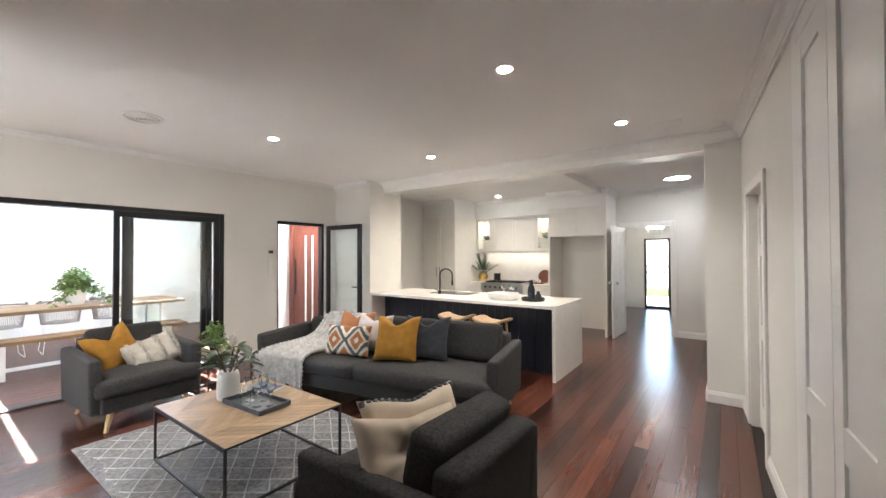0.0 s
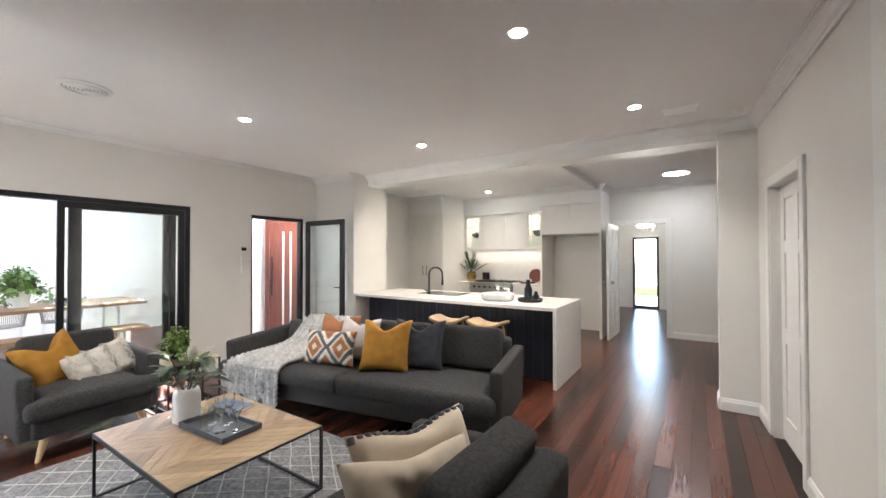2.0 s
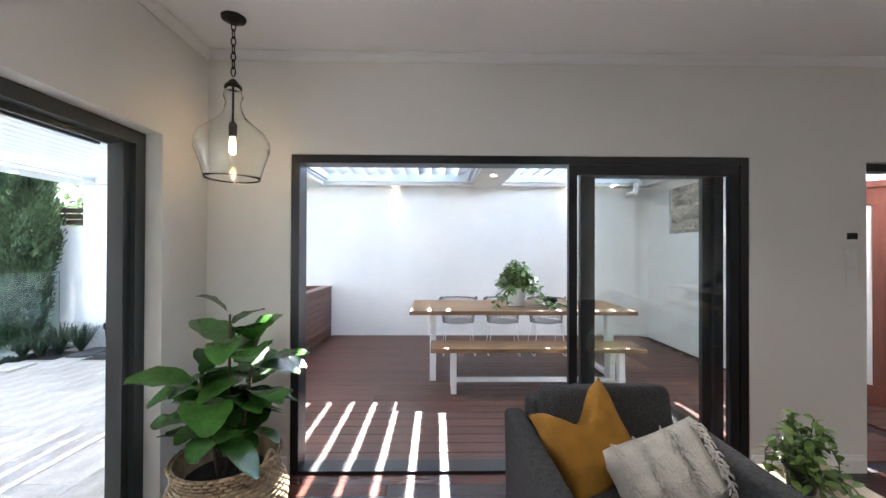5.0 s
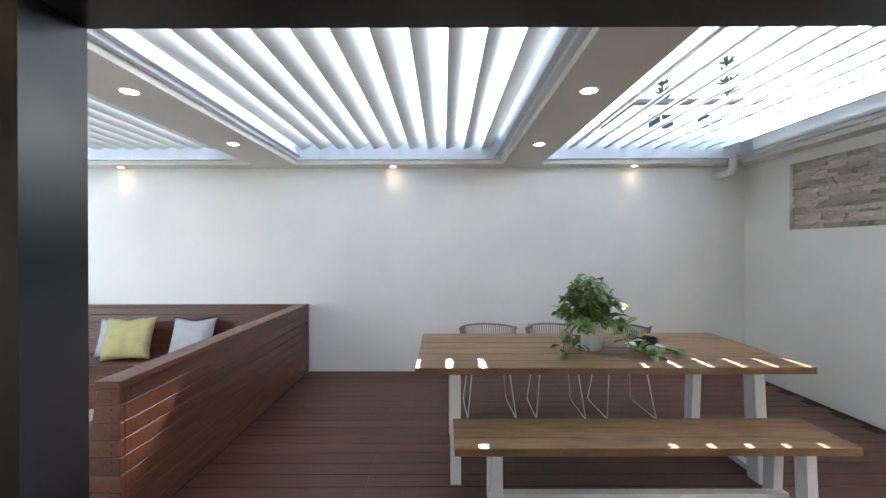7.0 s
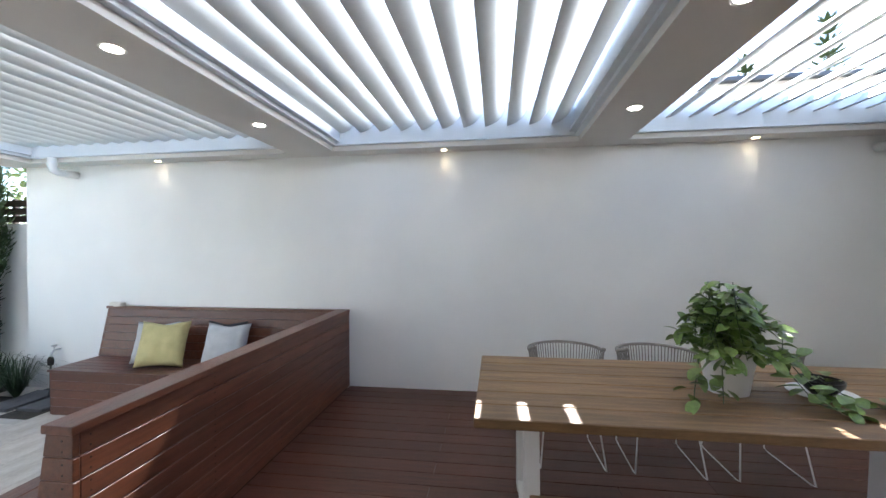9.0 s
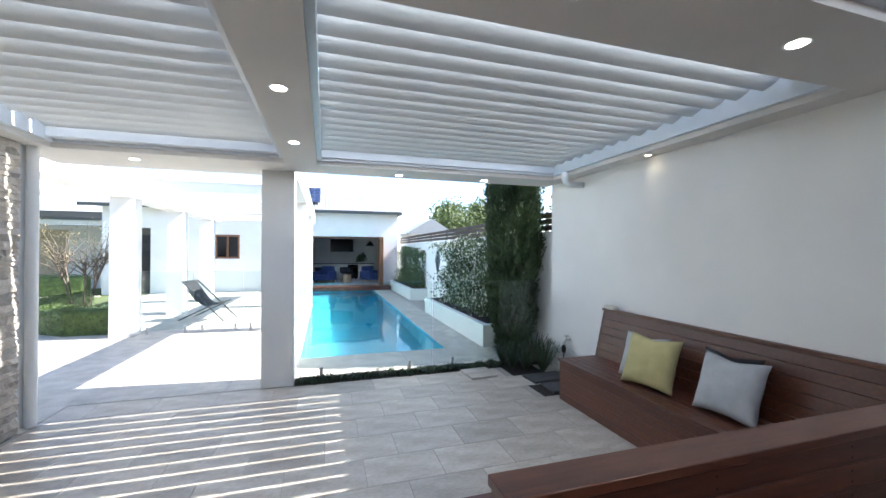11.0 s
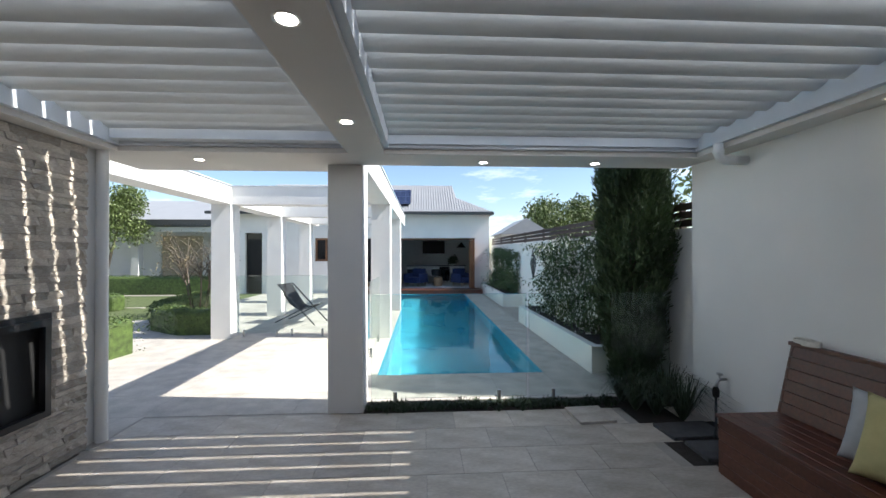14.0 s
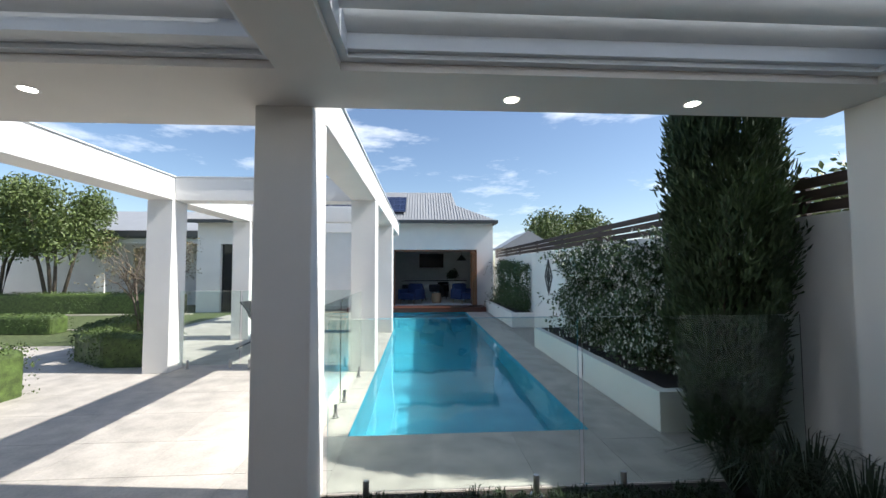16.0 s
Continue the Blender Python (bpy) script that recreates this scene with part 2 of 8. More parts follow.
structure("wall_hall", boxes(
    (-1.9, -1.75, BY + 0.12, 12.8, -0.1, CEIL), (0.35, 0.5, BY + 0.12, 12.8, -0.1, CEIL),
    (-1.9, -1.09, 12.77, 12.92, -0.1, CEIL), (-0.44, 0.5, 12.77, 12.92, -0.1, CEIL), (-1.09, -0.44, 12.77, 12.92, 1.97, CEIL)), M_WALL, "off-white plastered hall walls", "wall")

# ---- outdoor room: boundary wall, beams, columns ----
structure("wall_boundary", boxes((WW - 0.25, WW, -5.10, 5.0, PAVE - 0.3, 3.0)), M_RENDER, "tall white rendered boundary wall", "wall")
structure("wall_deck_north", boxes((WW, -8.46, 4.7, 4.95, -0.3, 3.0), (-8.46, -7.4, 4.7, 4.95, -0.3, 1.75), (-8.46, -7.4, 4.7, 4.95, 2.47, 3.0), (-8.46, -7.4, 4.9, 4.95, 1.75, 2.47), (-7.4, -6.3, 4.7, 4.95, -0.3, 3.0), (-6.3, WX - 0.15, 6.6, 6.8, -0.3, 3.0), (-6.5, -6.3, 4.95, 6.8, -0.3, 3.0)), M_RENDER, "white rendered end wall of the deck", "wall")
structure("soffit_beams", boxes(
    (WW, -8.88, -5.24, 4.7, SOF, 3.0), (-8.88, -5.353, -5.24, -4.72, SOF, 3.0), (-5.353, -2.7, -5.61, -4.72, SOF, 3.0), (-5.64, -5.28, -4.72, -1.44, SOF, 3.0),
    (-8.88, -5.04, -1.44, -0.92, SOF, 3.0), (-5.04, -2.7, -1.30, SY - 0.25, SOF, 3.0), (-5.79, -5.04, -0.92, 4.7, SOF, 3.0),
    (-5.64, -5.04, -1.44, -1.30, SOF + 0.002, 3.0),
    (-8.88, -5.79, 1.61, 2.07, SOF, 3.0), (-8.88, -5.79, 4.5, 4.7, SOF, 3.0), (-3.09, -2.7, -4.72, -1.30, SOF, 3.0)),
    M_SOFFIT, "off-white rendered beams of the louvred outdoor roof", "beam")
BAYS = [(-8.88, -5.64, -4.72, -1.44), (-5.28, -3.09, -4.72, -1.30), (-8.88, -5.79, -0.92, 1.61), (-8.88, -5.79, 2.07, 4.5)]


def blade_mesh(length, w):
    bm = bmesh.new()
    tilt, n = radians(36), 10
    top, bot = [], []
    for k in range(n + 1):
        s = (k / n - 0.5) * w
        h = -0.03 * (1 - (2 * k / n - 1) ** 2)
        for lst, off in ((top, 0.004), (bot, -0.004)):
            y, z = s * math.cos(tilt) - (h + off) * math.sin(tilt), s * math.sin(tilt) + (h + off) * math.cos(tilt)
            lst.append((bm.verts.new((0, y, z)), bm.verts.new((length, y, z))))
    for lst in (top, bot):
        for a, b in zip(lst, lst[1:]):
            bm.faces.new((a[0], b[0], b[1], a[1]))
    for a, b in ((top[0], bot[0]), (top[-1], bot[-1])):
        bm.faces.new((a[0], a[1], b[1], b[0]))
    bmesh.ops.recalc_face_normals(bm, faces=bm.faces)
    me = bpy.data.meshes.new("blade")
    bm.to_mesh(me)
    bm.free()
    me.materials.append(M_BLADE)
    for p in me.polygons:
        p.use_smooth = True
    me.set_sharp_from_angle(angle=radians(40))
    return me


# first blade, spacing and count of each bay
BLADES = [(0.08, 0.195, 16), (0.159, 0.211, 15), (0.094, 0.2155, 11), (0.095, 0.2064, 11)]
for (x0, x1, y0, y1), (start, pitch, n) in zip(BAYS, BLADES):
    roof = thing("louvre_roof", "white adjustable metal louvre roof bay, half open", "louvre roof", (x0, y0, SOF), group="louvre roof bays")
    t = 0.05
    part("frame", boxes((0, x1 - x0, 0, t, 0.05, 0.36), (0, x1 - x0, y1 - y0 - t, y1 - y0, 0.05, 0.36), (0, t, t, y1 - y0 - t, 0.05, 0.36), (x1 - x0 - t, x1 - x0, t, y1 - y0 - t, 0.05, 0.36),
                        (t, x1 - x0 - t, t, start + 0.005, 0.08, 0.20), (t, x1 - x0 - t, y1 - y0 - t - 0.05, y1 - y0 - t, 0.08, 0.11)),
         M_BAYFRAME, roof, "pale grey metal surround")
    me = blade_mesh(x1 - x0 - 2 * t, 0.237 if pitch == 0.211 else 0.23)
    for i in range(n):
        b = new("blade", me)
        b.parent = roof
        b.matrix_basis = pose(t, start + pitch * (i + 0.5), 0.24)


def column(x0, x1, y0, y1, z1):
    structure("column", bevel(boxes((x0, x1, y0, y1, PAVE, z1)), 0.006, 1), M_RENDER, "square white rendered column", "column")


column(-5.353, -4.965, -5.61, -5.22, SOF)

# ---- ground, paving, pool ----
PX0, PX1, PY0, PY1 = -7.83, -5.36, -17.6, -6.56
PXE, PYE = -4.3, -13.45    # the wider far end of the pool
structure("ground", boxes((-400, PX0 - 0.3, -400, 400, -0.6, -0.32), (PXE + 0.3, 400, -400, 400, -0.6, -0.32),
                          (PX0 - 0.3, PXE + 0.3, -400, PY0 - 0.3, -0.6, -0.32), (PX0 - 0.3, PXE + 0.3, PY1 + 0.3, 400, -0.6, -0.32)), M_GROUND, "bare pale earth", "ground")
pave_rows = [(-9.3, PX0, -18.2, -5.3), (PX1, -0.6, PYE, PY1), (PXE, -0.6, -18.2, PYE), (PX0, PX1, PY1, -5.3), (PX0, PXE, -18.2, PY0), (-9.1, -2.95, -5.3, SY - 0.25), (-2.95, 6.0, -11.6, -5.3), (-0.6, 0.9, -18.2, -11.6), (-2.95, -2.0, -5.3, -4.5)]
pave_ob = structure("pavement", boxes(*[(a, b, c, d, -0.36, PAVE - 0.006) for a, b, c, d in pave_rows]), M_GROUT, "pale travertine paving round the pool", "paving")
deck_ob = structure("deck", boxes((-9.1, WX - 0.2, -0.83, 4.7, -0.32, -0.024), (-6.3, WX - 0.15, 4.7, 6.6, -0.32, -0.024)), M_DARKGAP, "oiled dark timber decking", "deck")
# ---- interior materials ----
M_FABRIC = mat("charcoal_weave", (0.085, 0.083, 0.083), 0.95, var=0.55, scale=70, bump=0.7, bscale=380, stretch=(1, 1, 2.2))
M_OAK = mat("pale_oak", (0.48, 0.33, 0.19), 0.45, var=0.22, scale=5, bump=0.05, bscale=60, stretch=(10, 1, 10), per_object=0.2)
M_OAKLEG = mat("oak_leg", (0.50, 0.34, 0.17), 0.5, var=0.2, scale=8, stretch=(8, 8, 1))
M_MUSTARD = mat("mustard_velvet", (0.42, 0.20, 0.022), 0.9, var=0.18, scale=14, bump=0.15, bscale=200)
M_CREAM = mat("cream_linen", (0.66, 0.56, 0.44), 0.95, var=0.1, scale=10, bump=0.3, bscale=300)
M_IVORY = mat("ivory_wool", (0.74, 0.70, 0.62), 0.97, var=0.12, scale=25, bump=0.9, bscale=90)
M_RUST = mat("rust_cotton", (0.36, 0.15, 0.065), 0.95, var=0.12, scale=12, bump=0.25, bscale=250)
M_LILAC = mat("pale_mauve_cotton", (0.55, 0.50, 0.49), 0.95, var=0.08, scale=12, bump=0.25, bscale=250)
M_NAVY = mat("navy_linen", (0.046, 0.050, 0.062), 0.95, var=0.25, scale=20, bump=0.35, bscale=260)
M_KNIT = mat("grey_knit", (0.60, 0.59, 0.575), 0.97, var=0.25, scale=14, bump=0.8, bscale=120)
M_RUG = mat("grey_rug", (0.42, 0.41, 0.42), 0.98, var=0.45, scale=40, bump=1.0, bscale=160)
M_RUGLINE = mat("rug_line", (0.68, 0.67, 0.65), 0.98, var=0.2, scale=40, bump=1.0, bscale=160)
M_WHITECER = mat("white_ceramic", (0.80, 0.79, 0.77), 0.35, var=0.03)
M_SLATE = mat("grey_tray", (0.10, 0.11, 0.13), 0.5, var=0.35, scale=12)
M_LEAFD = mat("magnolia_leaf", (0.055, 0.10, 0.045), 0.38, var=0.35, scale=12)
M_LEAFF = mat("fiddle_leaf", (0.075, 0.20, 0.036), 0.25, var=0.4, scale=9, spec=0.6)
M_LEAFL = mat("lime_leaf", (0.20, 0.32, 0.07), 0.4, var=0.4, scale=15)
M_STEM = mat("brown_stem", (0.10, 0.065, 0.04), 0.8, var=0.3)
M_WICKER = mat("seagrass", (0.56, 0.41, 0.24), 0.8, var=0.4, scale=18, bump=0.6, bscale=70)
M_BRONZE = mat("dark_bronze", (0.035, 0.028, 0.024), 0.5, metal=0.6, var=0.3)
M_CABWHITE = mat("satin_cabinet_white", (0.80, 0.785, 0.75), 0.32, var=0.02)
M_QUARTZ = mat("white_quartz", (0.82, 0.80, 0.77), 0.22, var=0.04, scale=14)
M_NAVYBOARD = mat("navy_board_paint", (0.022, 0.028, 0.045), 0.4, var=0.15, scale=5)
M_STEEL = mat("brushed_steel", (0.55, 0.55, 0.55), 0.28, metal=1.0, var=0.08)
M_BRASS = mat("brass", (0.60, 0.42, 0.16), 0.25, metal=1.0, var=0.1)
M_RED = mat("red_stained_timber", (0.17, 0.052, 0.034), 0.35, var=0.2, scale=5, stretch=(8, 8, 0.8), bump=0.05)
M_FROST = glass_mat("door_glass", (0.93, 0.97, 0.96), 0.04)
M_SCREEN = mat("dark_screen", (0.01, 0.011, 0.013), 0.12, var=0.1)
M_PLASTIC = mat("white_plastic", (0.80, 0.80, 0.78), 0.4, var=0.02)
M_TERRA = mat("terracotta", (0.45, 0.16, 0.08), 0.6, var=0.1)
M_LAMP = glow_mat("downlight_lens", (1.0, 0.93, 0.82), 8.0)
M_LAMP_LOW = glow_mat("small_warm_lens", (1.0, 0.80, 0.52), 2.5)
M_BULB = glow_mat("filament", (1.0, 0.66, 0.32), 4.0)
M_SKYLIGHT = glow_mat("skylight_lens", (1.0, 0.98, 0.95), 2.3)


# ---- sliding doors and their frames ----
def slider_west():
    ob = structure("door_1", boxes((WX - 0.145, WX - 0.005, SLY0, SLY1, -0.004, 0.018), (WX - 0.145, WX - 0.005, SLY0 + 0.002, SLY0 + 0.055, 0.018, SLH - 0.002),
                                   (WX - 0.145, WX - 0.005, SLY1 - 0.055, SLY1 - 0.002, 0.018, SLH - 0.002), (WX - 0.145, WX - 0.005, SLY0 + 0.055, SLY1 - 0.055, SLH - 0.055, SLH - 0.002)),
                   M_BLACK, "wide black aluminium sliding door, half open", "sliding door")
    for k, (y0, y1) in enumerate(((2.035, 2.895), (1.975, 2.95), (1.882, 3.025))):
        x = WX - 0.140 + 0.046 * k
        sash = part("sash", boxes((x, x + 0.04, y0, y0 + 0.055, 0.02, SLH - 0.056), (x, x + 0.04, y1 - 0.06, y1, 0.02, SLH - 0.056),
                                  (x, x + 0.04, y0 + 0.055, y1 - 0.06, 0.02, 0.09), (x, x + 0.04, y0 + 0.055, y1 - 0.06, SLH - 0.125, SLH - 0.056)), M_BLACK, ob)
        pane = part("pane", boxes((x + 0.016, x + 0.024, y0 + 0.05, y1 - 0.055, 0.085, SLH - 0.12)), M_GLASS, sash)
        pane.visible_shadow = False


def slider_south():
    y = SY - 0.24
    ob = structure("door_2", boxes((SSX0, SSX1, y, y + 0.15, -0.004, 0.02), (SSX0 + 0.002, SSX0 + 0.07, y, y + 0.15, 0.02, 2.098),
                                   (SSX1 - 0.07, SSX1 - 0.002, y, y + 0.15, 0.02, 2.098), (SSX0 + 0.07, SSX1 - 0.07, y, y + 0.15, 2.03, 2.098)),
                   M_FRAME, "charcoal aluminium sliding door, pushed open", "sliding door")
    for k in range(2):
        yy = y + 0.02 + 0.055 * k
        a, b = SSX0 + 0.07, SSX0 + 0.07 + 0.12 * (1 + k * 0.6)
        part("sash", boxes((a, a + 0.02 + 0.025 * k, yy, yy + 0.045, 0.022, 2.028)), M_FRAME, ob)
        part("track", boxes((SSX0 + 0.16, SSX1 - 0.07, yy, yy + 0.02, 2.0, 2.03)), M_FRAME, ob)


slider_west()
slider_south()


def side_door():
    ob = structure("door_3", boxes((WX - 0.14, WX - 0.04, SDY0 + 0.002, SDY0 + 0.045, 0, SDH - 0.002), (WX - 0.14, WX - 0.04, SDY1 - 0.045, SDY1 - 0.002, 0, SDH - 0.002),
                                   (WX - 0.14, WX - 0.04, SDY0 + 0.045, SDY1 - 0.045, SDH - 0.05, SDH - 0.002)), M_BLACK, "black framed glass door, standing open", "glass door")
    leaf = part("leaf", boxes((WX + 0.0, WX + 0.075, 4.80, 4.84, 0.012, 2.03), (WX + 0.80, WX + 0.875, 4.80, 4.84, 0.012, 2.03),
                              (WX + 0.075, WX + 0.80, 4.80, 4.84, 0.012, 0.10), (WX + 0.075, WX + 0.80, 4.80, 4.84, 1.955, 2.03)), M_BLACK, ob)
    pane = part("pane", boxes((WX + 0.07, WX + 0.805, 4.815, 4.825, 0.095, 1.96)), M_FROST, leaf, "pale glass pane")
    pane.visible_shadow = False
    for s in (-1, 1):
        bm = cyl(bmesh.new(), (WX + 0.838, 4.82, 1.0), (WX + 0.838, 4.82 + 0.055 * s, 1.0), 0.01)
        cyl(bm, (WX + 0.838, 4.82 + 0.055 * s, 1.0), (WX + 0.72, 4.82 + 0.055 * s, 1.0), 0.009)
        part("handle", bm, M_BLACK, leaf)


side_door()


def red_gate():
    ob = structure("door_4", boxes((-0.50, -0.43, -0.05, 0.05, 0, 2.15), (0.43, 0.50, -0.05, 0.05, 0, 2.15), (-0.43, 0.43, -0.05, 0.05, 2.09, 2.15)), M_RED,
                   "red-stained timber entry door with narrow glass slots, ajar", "door")
    ob.matrix_world = pose(-5.86, 5.28, 0, 0, 0, 40)
    leaf = part("leaf", boxes((-0.43, -0.30, -0.02, 0.02, 0.01, 2.09), (0.30, 0.43, -0.02, 0.02, 0.01, 2.09), (-0.30, 0.30, -0.02, 0.02, 0.01, 0.2), (-0.30, 0.30, -0.02, 0.02, 1.92, 2.09)), M_RED, ob)
    for i in range(5):
        x = -0.30 + 0.132 * i
        part("rail", boxes((x, x + 0.094, -0.017, 0.017, 0.2, 1.92)), M_RED, leaf)
    for i in range(4):
        x = -0.30 + 0.132 * i + 0.094
        part("pane", boxes((x, x + 0.038, -0.006, 0.006, 0.2, 1.92)), M_PLASTIC, leaf, "pale frosted glass slot")
    bm = cyl(bmesh.new(), (-0.37, -0.07, 0.75), (-0.37, -0.07, 1.45), 0.016)
    for z in (0.82, 1.38):
        cyl(bm, (-0.37, -0.02, z), (-0.37, -0.07, z), 0.01)
    part("pull_handle", bm, M_BLACK, leaf, "long black pull handle")


red_gate()


# ---- trims ----
def run(p, q, prof, bm):
    """Sweeps a profile of (out, up) pairs along a straight horizontal line; out is to the left of p to q."""
    p, q = Vector(p), Vector(q)
    d = (q - p).normalized()
    n = Vector((-d.y, d.x, 0))
    a = [bm.verts.new(p + n * o + Vector((0, 0, u))) for o, u in prof]
    b = [bm.verts.new(q + n * o + Vector((0, 0, u))) for o, u in prof]
    k = len(prof)
    for i in range(k):
        j = (i + 1) % k
        bm.faces.new((a[i], a[j], b[j], b[i]))
    bm.faces.new(a[::-1])
    bm.faces.new(b)


CORN = [(0.002, -0.10), (0.018, -0.10), (0.022, -0.085), (0.03, -0.08), (0.036, -0.062), (0.055, -0.04), (0.075, -0.03), (0.082, -0.018), (0.095, -0.014), (0.095, -0.002), (0.002, -0.002)]
COVE = [(o * 0.5, u * 0.5) for o, u in CORN]
CORN_L = [(o * 0.75, u * 0.75) for o, u in CORN]
bm = bmesh.new()
for p, q in (((WX, 4.99), (WX, SY)), ((WX, SY), (-2.72, SY)), ((EX, 5.35), (0.60, 5.35)), ((0.60, 5.32), (-4.0, 5.32)), ((-4.0, 5.0), (WX, 5.0))):
    run((*p, CEIL), (*q, CEIL), COVE if p[0] == WX or q == (-2.72, SY) else CORN, bm)
structure("cornice", bm, M_CEIL, "stepped white plaster cornice", "cornice")
bm = bmesh.new()
run((EX, SY - 0.3, CEIL), (EX, 5.36, CEIL), CORN, bm)
structure("cornice_east", bm, M_CEIL, "stepped white plaster cornice", "cornice").matrix_world = M_E
bm = bmesh.new()
run((3.0, BY, CEIL - 0.02), (-0.98, BY, CEIL - 0.02), CORN_L, bm)
run((-1.0, 8.0, CEIL - 0.02), (-2.1, 8.0, CEIL - 0.02), CORN, bm)
run((-0.98, BY, CEIL - 0.02), (-0.98, 7.95, CEIL - 0.02), CORN, bm)
run((-2.1, 8.36, CEIL - 0.02), (-4.0, 8.36, CEIL - 0.02), CORN_L, bm)
run((-4.0, 7.5, CEIL - 0.02), (WX, 7.5, CEIL - 0.02), CORN_L, bm)
run((WX, 7.5, CEIL - 0.02), (WX, 5.75, CEIL - 0.02), CORN_L, bm)
structure("cornice_kitchen", bm, M_CEIL, "white plaster cornice round the kitchen ceiling", "cornice")
structure("beam_cross", boxes((-1.30, -1.05, 5.62, 8.0, 2.66, CEIL - 0.02)), M_CEIL, "short white moulded ceiling beam", "beam")
bm = bmesh.new()
run((-1.05, 8.0, CEIL - 0.02), (-1.05, 5.62, CEIL - 0.02), [(-o, u) for o, u in CORN], bm)
structure("cornice_cross", bm, M_CEIL, "plaster moulding beside the short beam", "cornice")
SK = [(0.002, 0.002), (0.018, 0.002), (0.018, 0.085), (0.012, 0.10), (0.008, 0.115), (0.002, 0.12)]
bm = bmesh.new()
for p, q in (((WX, 3.86), (WX, 3.11)), ((WX, 0.03), (WX, SY)), ((WX, SY), (SSX0 - 0.02, SY)), ((EX, 5.36), (0.60, 5.36)), ((0.60, 5.36), (0.60, 5.62)),
             ((-4.0, 5.0), (WX, 5.0)), ((2.5, BY), (0.06, BY)), ((-0.92, BY), (-1.0, BY))):
    run((*p, 0), (*q, 0), SK, bm)
structure("baseboard", bm, M_TRIM, "white painted skirting board", "skirting")
bm = bmesh.new()
run((EX, 3.10, 0), (EX, 4.02, 0), SK, bm)
run((EX, 5.01, 0), (EX, 5.34, 0), SK, bm)
structure("baseboard_east", bm, M_TRIM, "white painted skirting board", "skirting").matrix_world = M_E


def architrave(name, pts, label):
    bm = bmesh.new()
    for r in pts:
        bx(bm, *r)
    return structure(name, bevel(bm, 0.006, 2), M_TRIM, label, "door trim")


architrave("trim_doorway", [(EX - 0.02, EX, RD0 - 0.08, RD0, 0, 2.12), (EX - 0.02, EX, RD1, RD1 + 0.08, 0, 2.12), (EX - 0.02, EX, RD0, RD1, 2.04, 2.12)], "white painted architrave").matrix_world = M_E
architrave("trim_hall", [(-0.91, -0.83, BY - 0.02, BY, 0, 2.13), (-0.04, 0.04, BY - 0.02, BY, 0, 2.13), (-0.83, -0.04, BY - 0.02, BY, 2.05, 2.13)], "white painted hall architrave")
architrave("trim_cupboard", [(EX - 0.028, EX, 2.98, 3.08, 0, 2.62), (EX - 0.028, EX, 1.92, 2.02, 0, 2.62), (EX - 0.028, EX, 2.02, 2.98, 2.52, 2.62)], "white painted architrave of a tall cupboard").matrix_world = M_E


def panel_leaf(bm, u0, u1, z0, z1, rows, cols, d, rail=0.1):
    """Stiles, rails and recessed panels of a moulded leaf, in u and z, with depth d along v."""
    bx(bm, u0, u1, 0.012, d - 0.012, z0, z1)
    w = (u1 - u0 - rail * (cols + 1)) / cols
    for i in range(cols + 1):
        bx(bm, u0 + i * (w + rail), u0 + i * (w + rail) + rail, 0, d, z0, z1)
    for z in rows:
        for i in range(cols):
            a = u0 + rail + i * (w + rail)
            bx(bm, a, a + w, 0.001, d - 0.001, z[0], z[1])


bm = bmesh.new()
panel_leaf(bm, 0, 0.80, 0.01, 2.03, [(0.01, 0.2), (0.78, 0.9), (1.5, 1.6), (1.93, 2.03)], 2, 0.038)
d5 = structure("door_5", bm, M_TRIM, "white six-panel timber door, standing open", "door")
d5.matrix_world = pose(-0.86, 8.72, 0, 0, 0, -92)
for s in (-0.045, 0.083):
    part("door_handle", lathe([(0.0, -0.028), (0.02, -0.026), (0.03, -0.012), (0.03, 0.012), (0.02, 0.026), (0.0, 0.028)], 14, (0.74, s, 1.0)), M_STEEL, d5, "round steel knob", smooth=True)
bm = bmesh.new()
panel_leaf(bm, 0, 0.82, 0.01, 2.03, [(0.01, 0.2), (0.78, 0.9), (1.5, 1.6), (1.93, 2.03)], 2, 0.038)
d6 = structure("door_6", bm, M_TRIM, "white panelled timber door, closed", "door")
d6.matrix_world = M_E @ pose(EX + 0.10, RD0 + 0.005, 0, 0, 0, 90)
bm = bmesh.new()
panel_leaf(bm, 0, 0.475, 0.02, 2.51, [(0.02, 0.14), (0.80, 0.92), (2.40, 2.51)], 1, 0.03)
cup = structure("door_7", bm, M_TRIM, "tall white panelled cupboard doors, closed", "cupboard door")
cup.matrix_world = M_E @ pose(EX - 0.001, 2.023, 0, 0, 0, 90)
bm = bmesh.new()
panel_leaf(bm, 0, 0.475, 0.02, 2.51, [(0.02, 0.14), (0.80, 0.92), (2.40, 2.51)], 1, 0.03)
cup2 = structure("door_8", bm, M_TRIM, "tall white panelled cupboard doors, closed", "cupboard door")
cup2.matrix_world = M_E @ pose(EX - 0.001, 2.503, 0, 0, 0, 90)

